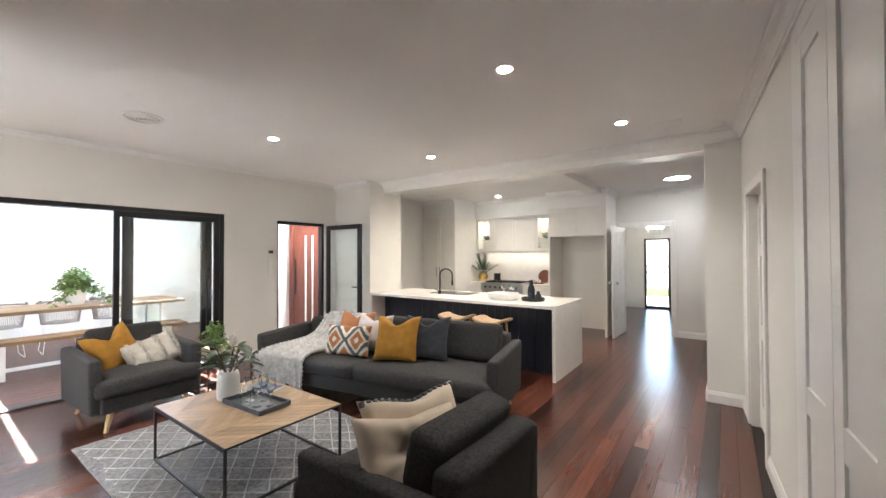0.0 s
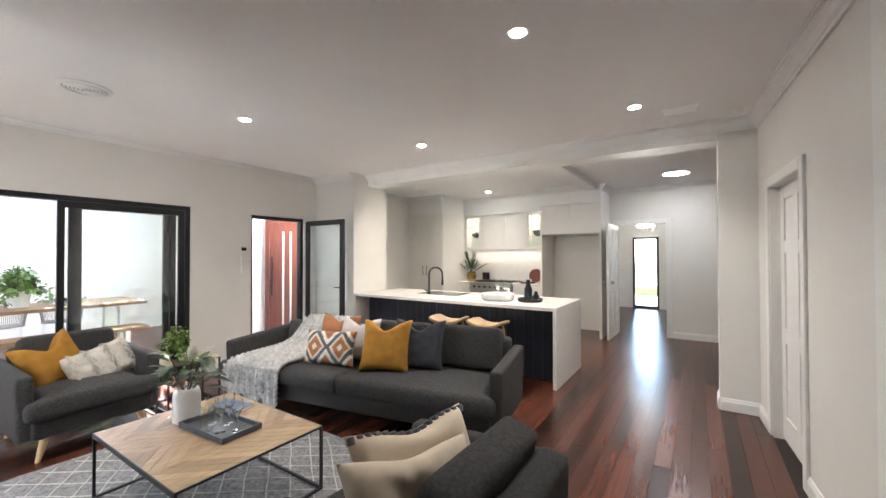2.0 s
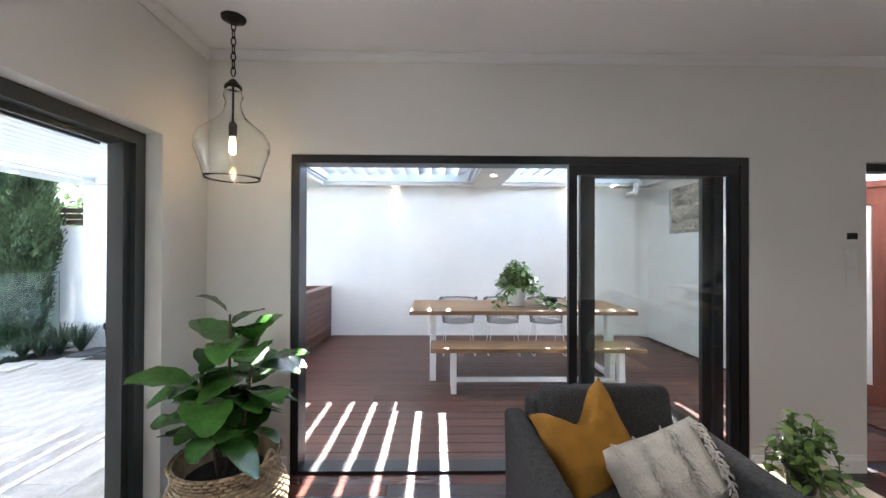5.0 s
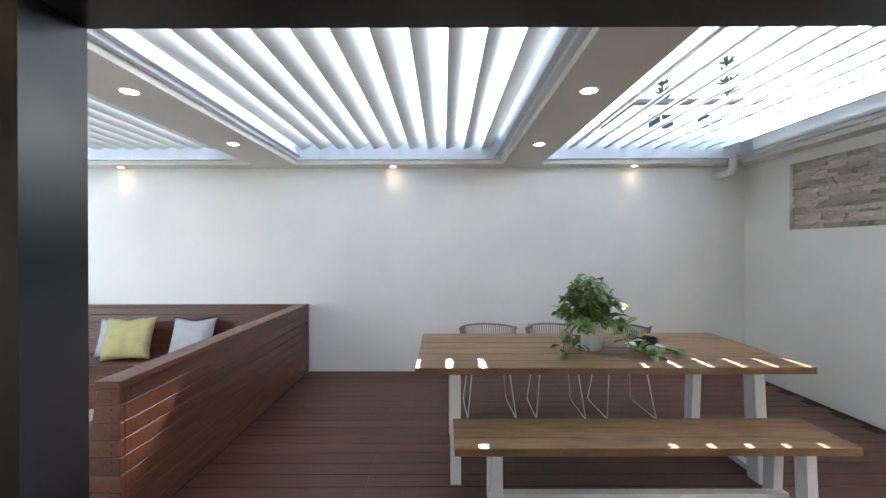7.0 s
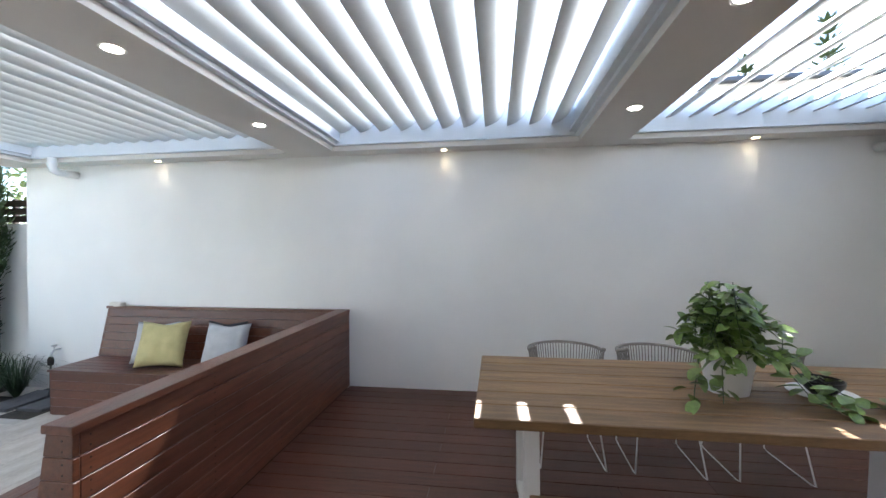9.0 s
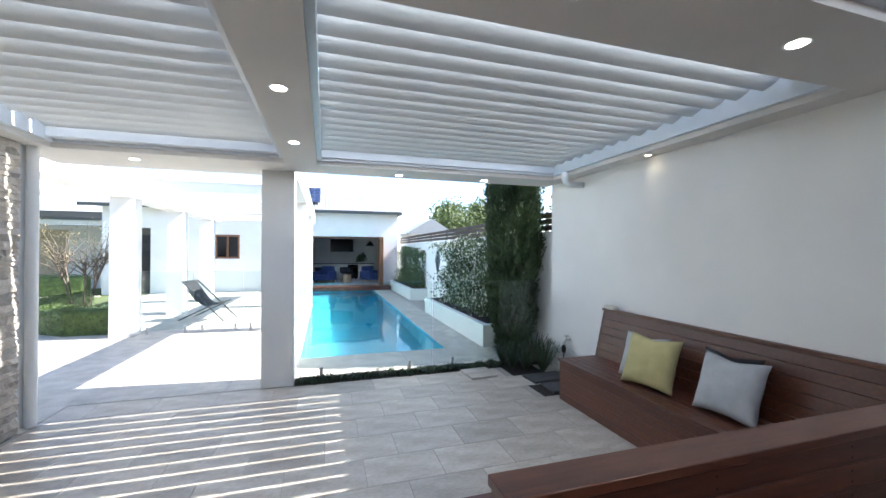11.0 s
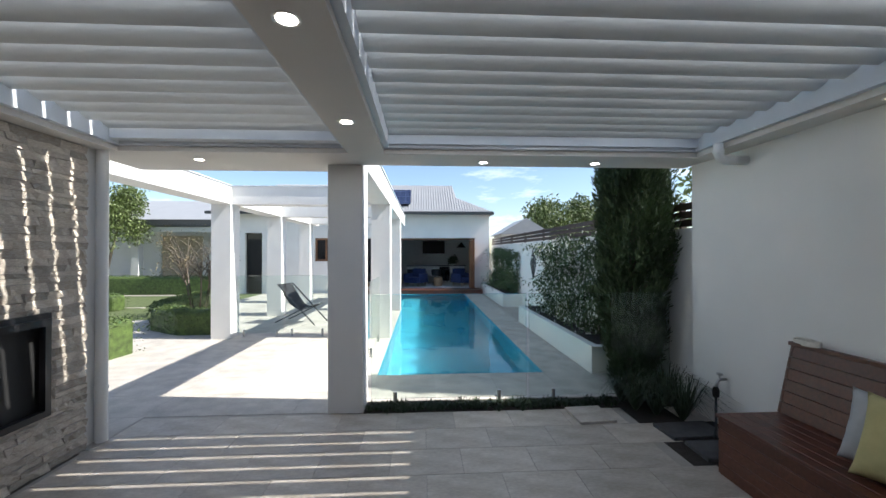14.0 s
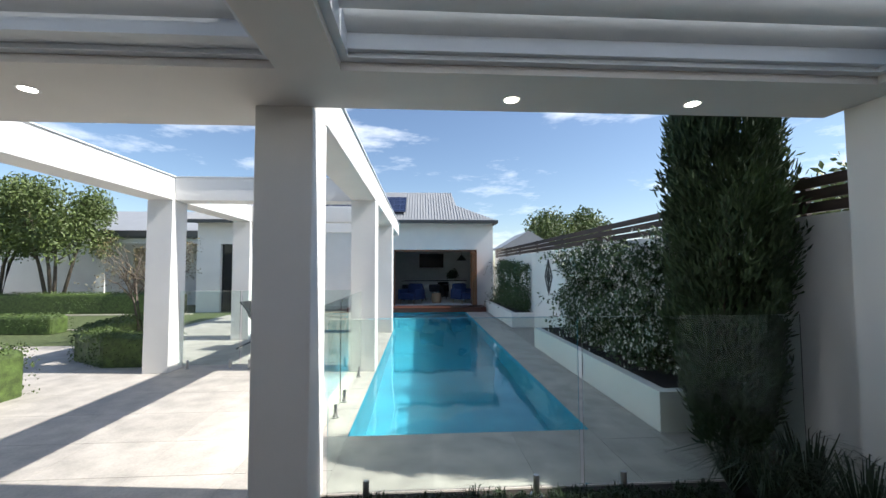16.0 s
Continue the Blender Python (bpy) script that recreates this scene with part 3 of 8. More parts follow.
# front door, a black security screen
d9 = structure("door_9", boxes((-1.088, -1.03, 12.79, 12.84, 0, 1.965), (-0.50, -0.442, 12.79, 12.84, 0, 1.965), (-1.03, -0.50, 12.79, 12.84, 1.905, 1.965), (-1.03, -0.50, 12.79, 12.84, 0, 0.07)), M_BLACK,
               "black framed glass front door", "front door")
pane = part("pane", boxes((-1.03, -0.50, 12.81, 12.816, 0.07, 1.905)), M_GLASS, d9)
pane.visible_shadow = False
part("bar", boxes((-1.03, -0.50, 12.80, 12.83, 1.0, 1.03)), M_BLACK, d9)


# ---- lamps ----
def downlight(x, y, z, watts, name="downlight", label="small round recessed downlight, lit", col=(1.0, 0.92, 0.82), r=0.045, lens=M_LAMP, spread=105):
    ob = thing(name, label, "downlight", (x, y, z), group=name + "s")
    part("rim", lathe([(r, -0.001), (r + 0.014, -0.004), (r + 0.016, 0.0)], 20), M_PLASTIC, ob, smooth=True)
    part("lens", lathe([(0.0, -0.0025), (r, -0.0025), (r, 0.0)], 20), lens, ob)
    la = new("lamp", bpy.data.lights.new("lamp", "AREA"))
    la.data.shape, la.data.size, la.data.energy, la.data.color, la.data.spread = "DISK", 2 * r, watts, col, radians(spread)
    la.parent = ob
    la.matrix_basis = pose(0, 0, -0.012)
    return ob


# unseen lamp added in the south sliding door beside the chimney breast, for skylight
day_fill = new("window_fill_lamp", bpy.data.lights.new("window_fill_lamp", "AREA"))
day_fill.data.shape, day_fill.data.size, day_fill.data.size_y, day_fill.data.energy, day_fill.data.color = "RECTANGLE", 0.6, 1.9, 1.0, (1.0, 0.98, 0.95)
day_fill.matrix_world = pose(-2.96, SY - 0.10, 1.05, 90, 0, 0)
IN_W = 0.45
for x, y in ((-0.42, 2.84), (-0.016, 4.45), (-3.11, 2.77), (-2.24, 4.38), (-3.05, 0.65)):
    downlight(x, y, CEIL, IN_W, spread=115)
downlight(-3.06, 7.74, CEIL - 0.02, IN_W * 0.55, col=(1.0, 0.88, 0.72), spread=110)
# two unseen downlights added behind the beam to brighten the kitchen
for x in (-2.8, -1.5):
    downlight(x, 5.84, CEIL - 0.02, IN_W * 1.6, col=(1.0, 0.87, 0.70), spread=150)
sk = thing("skylight_tube", "round bright skylight diffuser in the ceiling", "skylight", (0.16, 7.75, CEIL - 0.02))
part("ring", lathe([(0.17, -0.001), (0.195, -0.008), (0.20, 0.0)], 32), M_PLASTIC, sk, smooth=True)
part("diffuser", lathe([(0.0, -0.02), (0.10, -0.015), (0.17, -0.002), (0.17, 0.0)], 32), M_SKYLIGHT, sk, smooth=True)


def air_vent(x, y, r):
    ob = thing("ceiling_vent", "round white louvred ceiling air vent", "air vent", (x, y, CEIL))
    part("flange", lathe([(r * 0.80, -0.002), (r * 0.84, -0.014), (r, -0.006), (r, 0.0)], 32), M_PLASTIC, ob, smooth=True)
    part("backing", lathe([(0.0, -0.003), (r * 0.8, -0.003), (r * 0.8, 0.0)], 32), mat("vent_shadow", (0.06, 0.06, 0.06), 0.8), ob)
    for k in range(5):
        a = r * (0.12 + 0.14 * k)
        part("ring", lathe([(a, -0.004), (a + 0.004, -0.022), (a + r * 0.09, -0.026 + 0.003 * k), (a + r * 0.10, -0.004)], 32), M_PLASTIC, ob, smooth=True)


air_vent(-3.44, 1.72, 0.16)
grille = thing("ceiling_grille", "flat white rectangular ceiling grille", "air vent", (0.31, 4.75, CEIL))
part("frame", boxes((-0.14, 0.14, -0.09, -0.075, -0.008, 0), (-0.14, 0.14, 0.075, 0.09, -0.008, 0), (-0.14, -0.125, -0.075, 0.075, -0.008, 0), (0.125, 0.14, -0.075, 0.075, -0.008, 0)), M_PLASTIC, grille)
for k in range(7):
    part("slat", boxes((-0.125, 0.125, -0.07 + 0.021 * k, -0.058 + 0.021 * k, -0.006, 0)), M_PLASTIC, grille)
plain("smoke_alarm", lathe([(0.0, -0.035), (0.035, -0.034), (0.05, -0.02), (0.055, 0.0)], 24, (0.72, 5.0, CEIL)), M_PLASTIC, "round white smoke alarm on the ceiling", "smoke alarm", smooth=True)
for x, y in ((-4.1, 6.88),):
    kv = thing("ceiling_vent", "small white kitchen ceiling vent", "air vent", (x, y, CEIL - 0.02))
    part("flange", lathe([(0.0, -0.012), (0.09, -0.012), (0.11, -0.004), (0.11, 0.0)], 24), M_PLASTIC, kv, smooth=True)


def wall_plate(name, y, z, w, h, label, cat, screen=False):
    ob = thing(name, label, cat, (WX, y, z))
    part("plate", rbox(0.0, 0.012, -w / 2, w / 2, -h / 2, h / 2, 0.004), M_PLASTIC, ob)
    if screen:
        part("display", boxes((0.012, 0.0135, -w * 0.3, w * 0.3, -h * 0.2, h * 0.3)), M_SCREEN, ob, "dark display")
    else:
        for k in (-1, 1):
            part("rocker", rbox(0.012, 0.016, -w * 0.12, w * 0.12, k * h * 0.2 - h * 0.09, k * h * 0.2 + h * 0.09, 0.002), M_PLASTIC, ob)


wall_plate("thermostat", 3.77, 1.57, 0.12, 0.085, "white wall thermostat with a dark display", "thermostat", True)
wall_plate("light_switch", 3.77, 1.43, 0.072, 0.115, "white double light switch plate", "light switch")
wall_plate("light_switch", 3.77, 1.30, 0.072, 0.115, "white double light switch plate", "light switch")
wall_plate("power_outlet", 3.33, 0.26, 0.115, 0.072, "white wall power outlet", "power outlet")


# ---- pendant lamp ----
def pendant():
    ob = thing("pendant_lamp", "clear glass demijohn pendant lamp on a dark chain, lit", "pendant lamp", (-4.5, -0.13, CEIL))
    part("ceiling_rose", lathe([(0.0, -0.035), (0.02, -0.034), (0.03, -0.022), (0.062, -0.012), (0.065, 0.0)], 24), M_BRONZE, ob, smooth=True)
    for k in range(7):
        z = -0.05 - 0.042 * k
        pts = []
        for i in range(13):
            a = 2 * math.pi * i / 12
            u, v = 0.012 * math.cos(a), 0.027 * math.sin(a)
            pts.append((u, 0, z + v) if k % 2 else (0, u, z + v))
        part("chain_link", tube(pts, 0.0035, 6), M_BRONZE, ob, smooth=True)
    part("cap", lathe([(0.0, -0.345), (0.012, -0.345), (0.034, -0.372), (0.045, -0.385), (0.045, -0.40), (0.0, -0.40)], 20), M_BRONZE, ob, smooth=True)
    g = [(0.035, -0.39), (0.045, -0.42), (0.052, -0.44), (0.040, -0.47), (0.044, -0.51), (0.065, -0.555), (0.11, -0.595), (0.165, -0.64), (0.19, -0.69), (0.19, -0.74), (0.165, -0.81), (0.145, -0.885), (0.142, -0.90)]
    inner = [(r - 0.003, z) for r, z in g[::-1]]
    bmg = bmesh.new()
    seg = 32
    rings = [[bmg.verts.new((r * math.cos(2 * math.pi * i / seg), r * math.sin(2 * math.pi * i / seg), z)) for i in range(seg)] for r, z in g + inner]
    for a, b in zip(rings, rings[1:] + rings[:1]):
        for i in range(seg):
            bmg.faces.new((a[i], a[(i + 1) % seg], b[(i + 1) % seg], b[i]))
    shade = part("shade", bmg, M_GLASS, ob, "clear glass demijohn shade", smooth="all")
    shade.visible_shadow = False
    part("stem", cyl(bmesh.new(), (0, 0, -0.40), (0, 0, -0.60), 0.006), M_BRONZE, ob)
    part("socket", lathe([(0.0, -0.66), (0.02, -0.66), (0.022, -0.60), (0.015, -0.585), (0.0, -0.585)], 16), M_BRONZE, ob, smooth=True)
    bulb = part("bulb", lathe([(0.0, -0.765), (0.015, -0.76), (0.024, -0.73), (0.022, -0.69), (0.013, -0.66)], 16), M_GLASS, ob, smooth=True)
    bulb.visible_shadow = False
    for k in range(4):
        a = k * math.pi / 2
        part("filament", cyl(bmesh.new(), (0.007 * math.cos(a), 0.007 * math.sin(a), -0.67), (0.012 * math.cos(a), 0.012 * math.sin(a), -0.74), 0.0022, seg=6), M_BULB, ob)


pendant()


# ---- chimney breast, mantel, picture ----
CX0, CX1, CY = -2.79, -0.9, 0.0
structure("chimney_breast", boxes((CX0, CX1, SY, CY, -0.05, CEIL)), M_WALL, "off-white plastered chimney breast", "chimney breast")


def mantel():
    ob = thing("mantelpiece", "white painted panelled fireplace mantelpiece", "mantelpiece", (CX0, CY, 0))
    w = CX1 - CX0
    bm = bmesh.new()
    for x0, x1 in ((0.02, 0.50), (w - 0.50, w - 0.02)):
        bx(bm, x0, x1, 0.002, 0.03, 0, 1.1)
        for a, b in ((x0, x0 + 0.09), (x1 - 0.09, x1), ((x0 + x1) / 2 - 0.04, (x0 + x1) / 2 + 0.04)):
            bx(bm, a, b, 0.03, 0.055, 0, 1.1)
        for z0, z1 in ((0, 0.14), (0.56, 0.66), (1.0, 1.1)):
            bx(bm, x0, x1, 0.031, 0.054, z0, z1)
    bx(bm, 0.50, w - 0.50, 0.002, 0.05, 0.86, 1.1)
    part("surround", bm, M_TRIM, ob)
    prof = [(0.0, 1.10), (0.06, 1.10), (0.062, 1.125), (0.075, 1.13), (0.082, 1.16), (0.10, 1.185), (0.115, 1.19), (0.115, 1.205), (0.0, 1.205)]
    bm = bmesh.new()
    run((w + 0.012, 0.002, 0), (-0.012, 0.002, 0), [(-o * 0.65, u) for o, u in prof], bm)
    part("moulding", bm, M_TRIM, ob)
    part("shelf", rbox(-0.02, w + 0.02, 0.002, 0.09, 1.206, 1.245, 0.006), M_TRIM, ob)
    part("firebox", boxes((0.50, w - 0.50, 0.002, 0.012, 0, 0.86)), M_BLACK, ob, "dark fireplace opening")


mantel()
M_DARKFRAME = mat("dark_bronze_frame", (0.06, 0.05, 0.04), 0.4, var=0.1)
M_ART = mat("abstract_canvas", (0.40, 0.36, 0.30), 0.8, var=0.3, scale=1.6, col2=(0.10, 0.07, 0.045), stretch=(2.0, 1, 1.3))
pic = thing("picture", "large abstract painting in brown, cream and grey", "painting", (-2.47, CY, 1.44))
part("canvas", boxes((0.012, 1.388, 0.004, 0.03, 0.012, 1.038)), M_ART, pic)
part("frame", boxes((0, 1.4, 0.002, 0.04, 0, 0.012), (0, 1.4, 0.002, 0.04, 1.038, 1.05), (0, 0.012, 0.002, 0.04, 0.012, 1.038), (1.388, 1.4, 0.002, 0.04, 0.012, 1.038)), M_DARKFRAME, pic)


# ---- soft furniture ----
def soft(bm, cuts=5, amp=0.006, freq=5.0, seed=0):
    """Slight unevenness of upholstery."""
    bmesh.ops.subdivide_edges(bm, edges=[e for e in bm.edges if e.calc_length() > 0.2], cuts=cuts, use_grid_fill=True)
    off = Vector((seed * 3.1, seed * 1.7, 0))
    for v in bm.verts:
        v.co += noise.noise_vector((v.co + off) * freq) * amp
    return bm


def pad(x0, x1, y0, y1, z0, z1, r=0.05, crown=0.02, seed=0):
    """A stuffed block with round edges and a slight crown."""
    bm = rbox(x0, x1, y0, y1, z0, z1, r, 4)
    bmesh.ops.subdivide_edges(bm, edges=[e for e in bm.edges if e.calc_length() > 0.15], cuts=6, use_grid_fill=True)
    cx, cy, hx, hy = (x0 + x1) / 2, (y0 + y1) / 2, (x1 - x0) / 2, (y1 - y0) / 2
    for v in bm.verts:
        if v.co.z > (z0 + z1) / 2:
            v.co.z += crown * (1 - ((v.co.x - cx) / hx) ** 2) * (1 - ((v.co.y - cy) / hy) ** 2)
        v.co += noise.noise_vector(v.co * 6 + Vector((seed, 0, seed))) * 0.005
    return bm


def pillow(w, h, d, dent=0.0, n=18, seed=0):
    """A square scatter cushion standing in the xz plane, with pointed corners and a karate-chopped top."""
    bm = bmesh.new()
    sides = []
    for s in (1, -1):
        grid = []
        for i in range(n + 1):
            row = []
            for j in range(n + 1):
                u, v = 2 * i / n - 1, 2 * j / n - 1
                e = (1 - u ** 4) * (1 - v ** 4)
                pinch = 1 - 0.10 * (1 - abs(u) ** 2) * abs(v) ** 3
                pinch2 = 1 - 0.10 * (1 - abs(v) ** 2) * abs(u) ** 3
                x, z = u * w / 2 * pinch2, v * h / 2 * pinch
                if v > 0:
                    z -= dent * math.exp(-(u / 0.42) ** 2) * v ** 2
                th = d / 2 * max(e, 0) ** 0.45
                wr = noise.noise(Vector((u * 2.2 + seed, v * 2.2, s * 3.0))) * 0.018 * e
                row.append(bm.verts.new((x, s * th + wr, z + h / 2)))
            grid.append(row)
        for i in range(n):
            for j in range(n):
                bm.faces.new((grid[i][j], grid[i + 1][j], grid[i + 1][j + 1], grid[i][j + 1]))
    bmesh.ops.remove_doubles(bm, verts=bm.verts, dist=0.002)
    return bm


def cushion(at, rz, lean, w, h, d, material, label, dent=0.05, seed=0, roll=0.0):
    ob = thing("cushion", label, "cushion", at, rz)
    ob.matrix_world = pose(*at, 0, 0, rz) @ pose(0, 0, abs(roll) * 0.002, lean, 0, 0) @ pose(0, 0, 0, 0, roll, 0)
    part("cover", pillow(w, h, d, dent, 18, seed), material, ob, smooth="all")
    return ob


def seat_unit(ob, w, d, cushions, seed):
    """Upholstered seat on tapered oak legs; front at -y, width along x, centre at the origin."""
    part("base", soft(rbox(-w / 2 + 0.02, w / 2 - 0.02, -d / 2 + 0.03, d / 2 - 0.02, 0.16, 0.30, 0.02, 3), 4, 0.003), M_FABRIC, ob, smooth=True)
    for s in (-1, 1):
        bm = rbox(s * w / 2 - 0.05, s * w / 2 + 0.05, -d / 2 + 0.085, d / 2, 0.15, 0.62, 0.028, 4)
        soft(bm, 5, 0.003, 5, seed + s)
        for v in bm.verts:
            v.co.x += s * 0.012 * max(0, (v.co.z - 0.15)) / 0.47
            v.co.z += 0.035 * (v.co.y / d + 0.5) * (v.co.z - 0.15) / 0.47
        part("arm", bm, M_FABRIC, ob, smooth=True)
    bm = soft(rbox(-w / 2 + 0.052, w / 2 - 0.052, d / 2 - 0.14, d / 2, 0.16, 0.72, 0.04, 4), 6, 0.006, 4, seed)
    for v in bm.verts:
        v.co.y += 0.10 * max(0, v.co.z - 0.3)
    part("backrest", bm, M_FABRIC, ob, smooth=True)
    cw = (w - 0.13) / cushions
    for i in range(cushions):
        x0 = -w / 2 + 0.065 + cw * i
        bm = pad(x0, x0 + cw - 0.008, -d / 2 - 0.02, d / 2 - 0.16, 0.30, 0.45, 0.05, 0.03, seed + i)
        for v in bm.verts:    # the outer corners wrap round the front of the arms
            if v.co.y < -d / 2 + 0.075 and abs(v.co.x) > w / 2 - 0.13:
                v.co.x += math.copysign(0.10, v.co.x)
        part("seat_cushion", bm, M_FABRIC, ob, smooth=True)
    for sx in (-1, 1):
        for sy in (-1, 1):
            part("leg", cyl(bmesh.new(), (sx * (w / 2 - 0.10), sy * (d / 2 - 0.10), 0.165), (sx * (w / 2 - 0.05), sy * (d / 2 - 0.06), 0.0), 0.027, 0.015, 14), M_OAKLEG, ob, "tapered pale oak leg", smooth=True)


sofa = thing("sofa", "charcoal grey fabric three-seat sofa on oak legs", "sofa", (-2.255, 3.485, 0), 10.5)
seat_unit(sofa, 2.75, 0.92, 2, 1)
for i, x in enumerate((0.06, 0.76)):
    bm = pad(-0.33, 0.33, -0.09, 0.09, 0, 0.375, 0.05, 0.0, 7 + i)
    ob = part("back_cushion", bm, M_FABRIC, sofa, smooth=True)
    ob.matrix_basis = pose(x + 0.19, 0.19, 0.46, -14, 0, 0)
armchair = thing("armchair", "charcoal grey fabric armchair on oak legs", "armchair", (-3.95, 1.83, 0), 93, group="armchairs")
seat_unit(armchair, 0.78, 0.88, 1, 4)
ob = part("back_cushion", pad(-0.31, 0.31, -0.085, 0.085, 0, 0.36, 0.045, 0.0, 3), M_FABRIC, armchair, smooth=True)
ob.matrix_basis = pose(0, 0.21, 0.46, -13, 0, 0)
chair2 = copy_thing(armchair, pose(-0.48, 2.0, 0, 0, 0, -91))
tagged(chair2, "charcoal grey fabric armchair facing the coffee table")

S = pose(-2.255, 3.485, 0, 0, 0, 10.5)


def on_sofa(x, y, z):
    return tuple(S @ Vector((x, y, z)))


cushion(on_sofa(-0.41, 0.04, 0.46), 12, -22, 0.46, 0.44, 0.15, M_RUST, "rust brown cotton scatter cushion on the sofa", 0.07, 1)
cushion(on_sofa(-0.14, 0.0, 0.46), 8, -22, 0.46, 0.43, 0.15, M_LILAC, "pale mauve cotton scatter cushion on the sofa", 0.08, 2)
cushion(on_sofa(0.33, -0.22, 0.46), 24, -22, 0.46, 0.47, 0.17, M_MUSTARD, "mustard yellow velvet scatter cushion on the sofa", 0.10, 3)
cushion(on_sofa(0.58, -0.06, 0.46), 20, -20, 0.48, 0.46, 0.16, M_NAVY, "dark navy linen scatter cushion on the sofa", 0.10, 4)


def kilim():
    ob = thing("cushion", "cream lumbar cushion with rust and grey diamond pattern", "cushion")
    ob.matrix_world = pose(*on_sofa(-0.27, -0.22, 0.455), 0, 0, 20) @ pose(0, 0, 0, -18, 0, 0)
    w, h, d = 0.52, 0.33, 0.14
    bm = pillow(w, h, d, 0.0, 40, 6)
    me_mats = [M_CREAM, M_RUST, M_SLATE, M_IVORY]
    for f in bm.faces:
        c = f.calc_center_median()
        if c.y > 0:
            continue
        u = abs(((c.x / w * 2 + 1.0) % 1.0) - 0.5) * 2
        v = abs((c.z / h) - 0.5) * 2
        k = u + v
        f.material_index = 0 if k < 0.22 else 1 if k < 0.62 else 0 if k < 0.8 else 2 if k < 1.12 else 3 if k < 1.4 else 1
    cov = part("cover", bm, None, ob, smooth="all")
    for m in me_mats:
        cov.data.materials.append(m)


kilim()
A1 = pose(-3.95, 1.83, 0, 0, 0, 93)
p = A1 @ Vector((-0.07, 0.05, 0.40))
cushion(tuple(p), 104, -22, 0.42, 0.42, 0.17, M_MUSTARD, "mustard yellow velvet cushion on the armchair", 0.13, 8, -18)


def tasselled():
    p = A1 @ Vector((0.16, -0.10, 0.385))
    ob = cushion(tuple(p), 90, -32, 0.48, 0.32, 0.14, M_IVORY, "ivory wool lumbar cushion with rows of tassels", 0.0, 9, -16)
    rnd = random.Random(5)
    for row in (-0.18, -0.06, 0.08, 0.20):
        bm = bmesh.new()
        for k in range(46):
            z = 0.32 * (k + rnd.random()) / 46
            y = -0.065 * (1 - (2 * z / 0.32 - 1) ** 4) ** 0.45 - 0.004
            x = row + rnd.uniform(-0.01, 0.01)
            dx, dz = rnd.uniform(-0.03, 0.03), -rnd.uniform(0.02, 0.05)
            tube([(x, y, z), (x + dx * 0.5, y - 0.018, z + dz * 0.3), (x + dx, y - 0.014, z + dz)], [0.005, 0.005, 0.003], 5, bm)
        part("fringe", bm, M_IVORY, ob, smooth="all")


tasselled()
stitched = cushion((-0.375, 1.95, 0.45), 70, -30, 0.55, 0.43, 0.17, M_CREAM, "cream linen cushion with dark stitched stripes on the armchair", 0.04, 11)
strip = thing("cushion", "dusty cream cushion tied in a central knot", "cushion")
strip.matrix_world = pose(-0.26, 1.76, 0.45, 0, 0, 61) @ pose(0, 0, 0, -34, 0, 0)
bm = pillow(0.50, 0.42, 0.17, 0.02, 24, 12)
for v in bm.verts:
    r = Vector((v.co.x, v.co.z - 0.23)).length
    v.co.y *= 1 - 0.75 * math.exp(-(r / 0.05) ** 2)
    v.co.y *= 1 + 0.12 * math.cos(9 * math.atan2(v.co.z - 0.23, v.co.x)) * math.exp(-(r / 0.16) ** 2)
part("cover", bm, M_CREAM, strip, smooth="all")
# dark stitched edging of the striped cushion
for k in range(16):
    x = -0.255 + 0.034 * k
    zz = 0.408 - 0.04 * math.exp(-(2 * x / 0.57 / 0.42) ** 2)
    part("stitch", rbox(x - 0.011, x + 0.011, -0.035, 0.02, zz - 0.016, zz + 0.014, 0.007, 2), M_SLATE, stitched, "dark wool stitch")


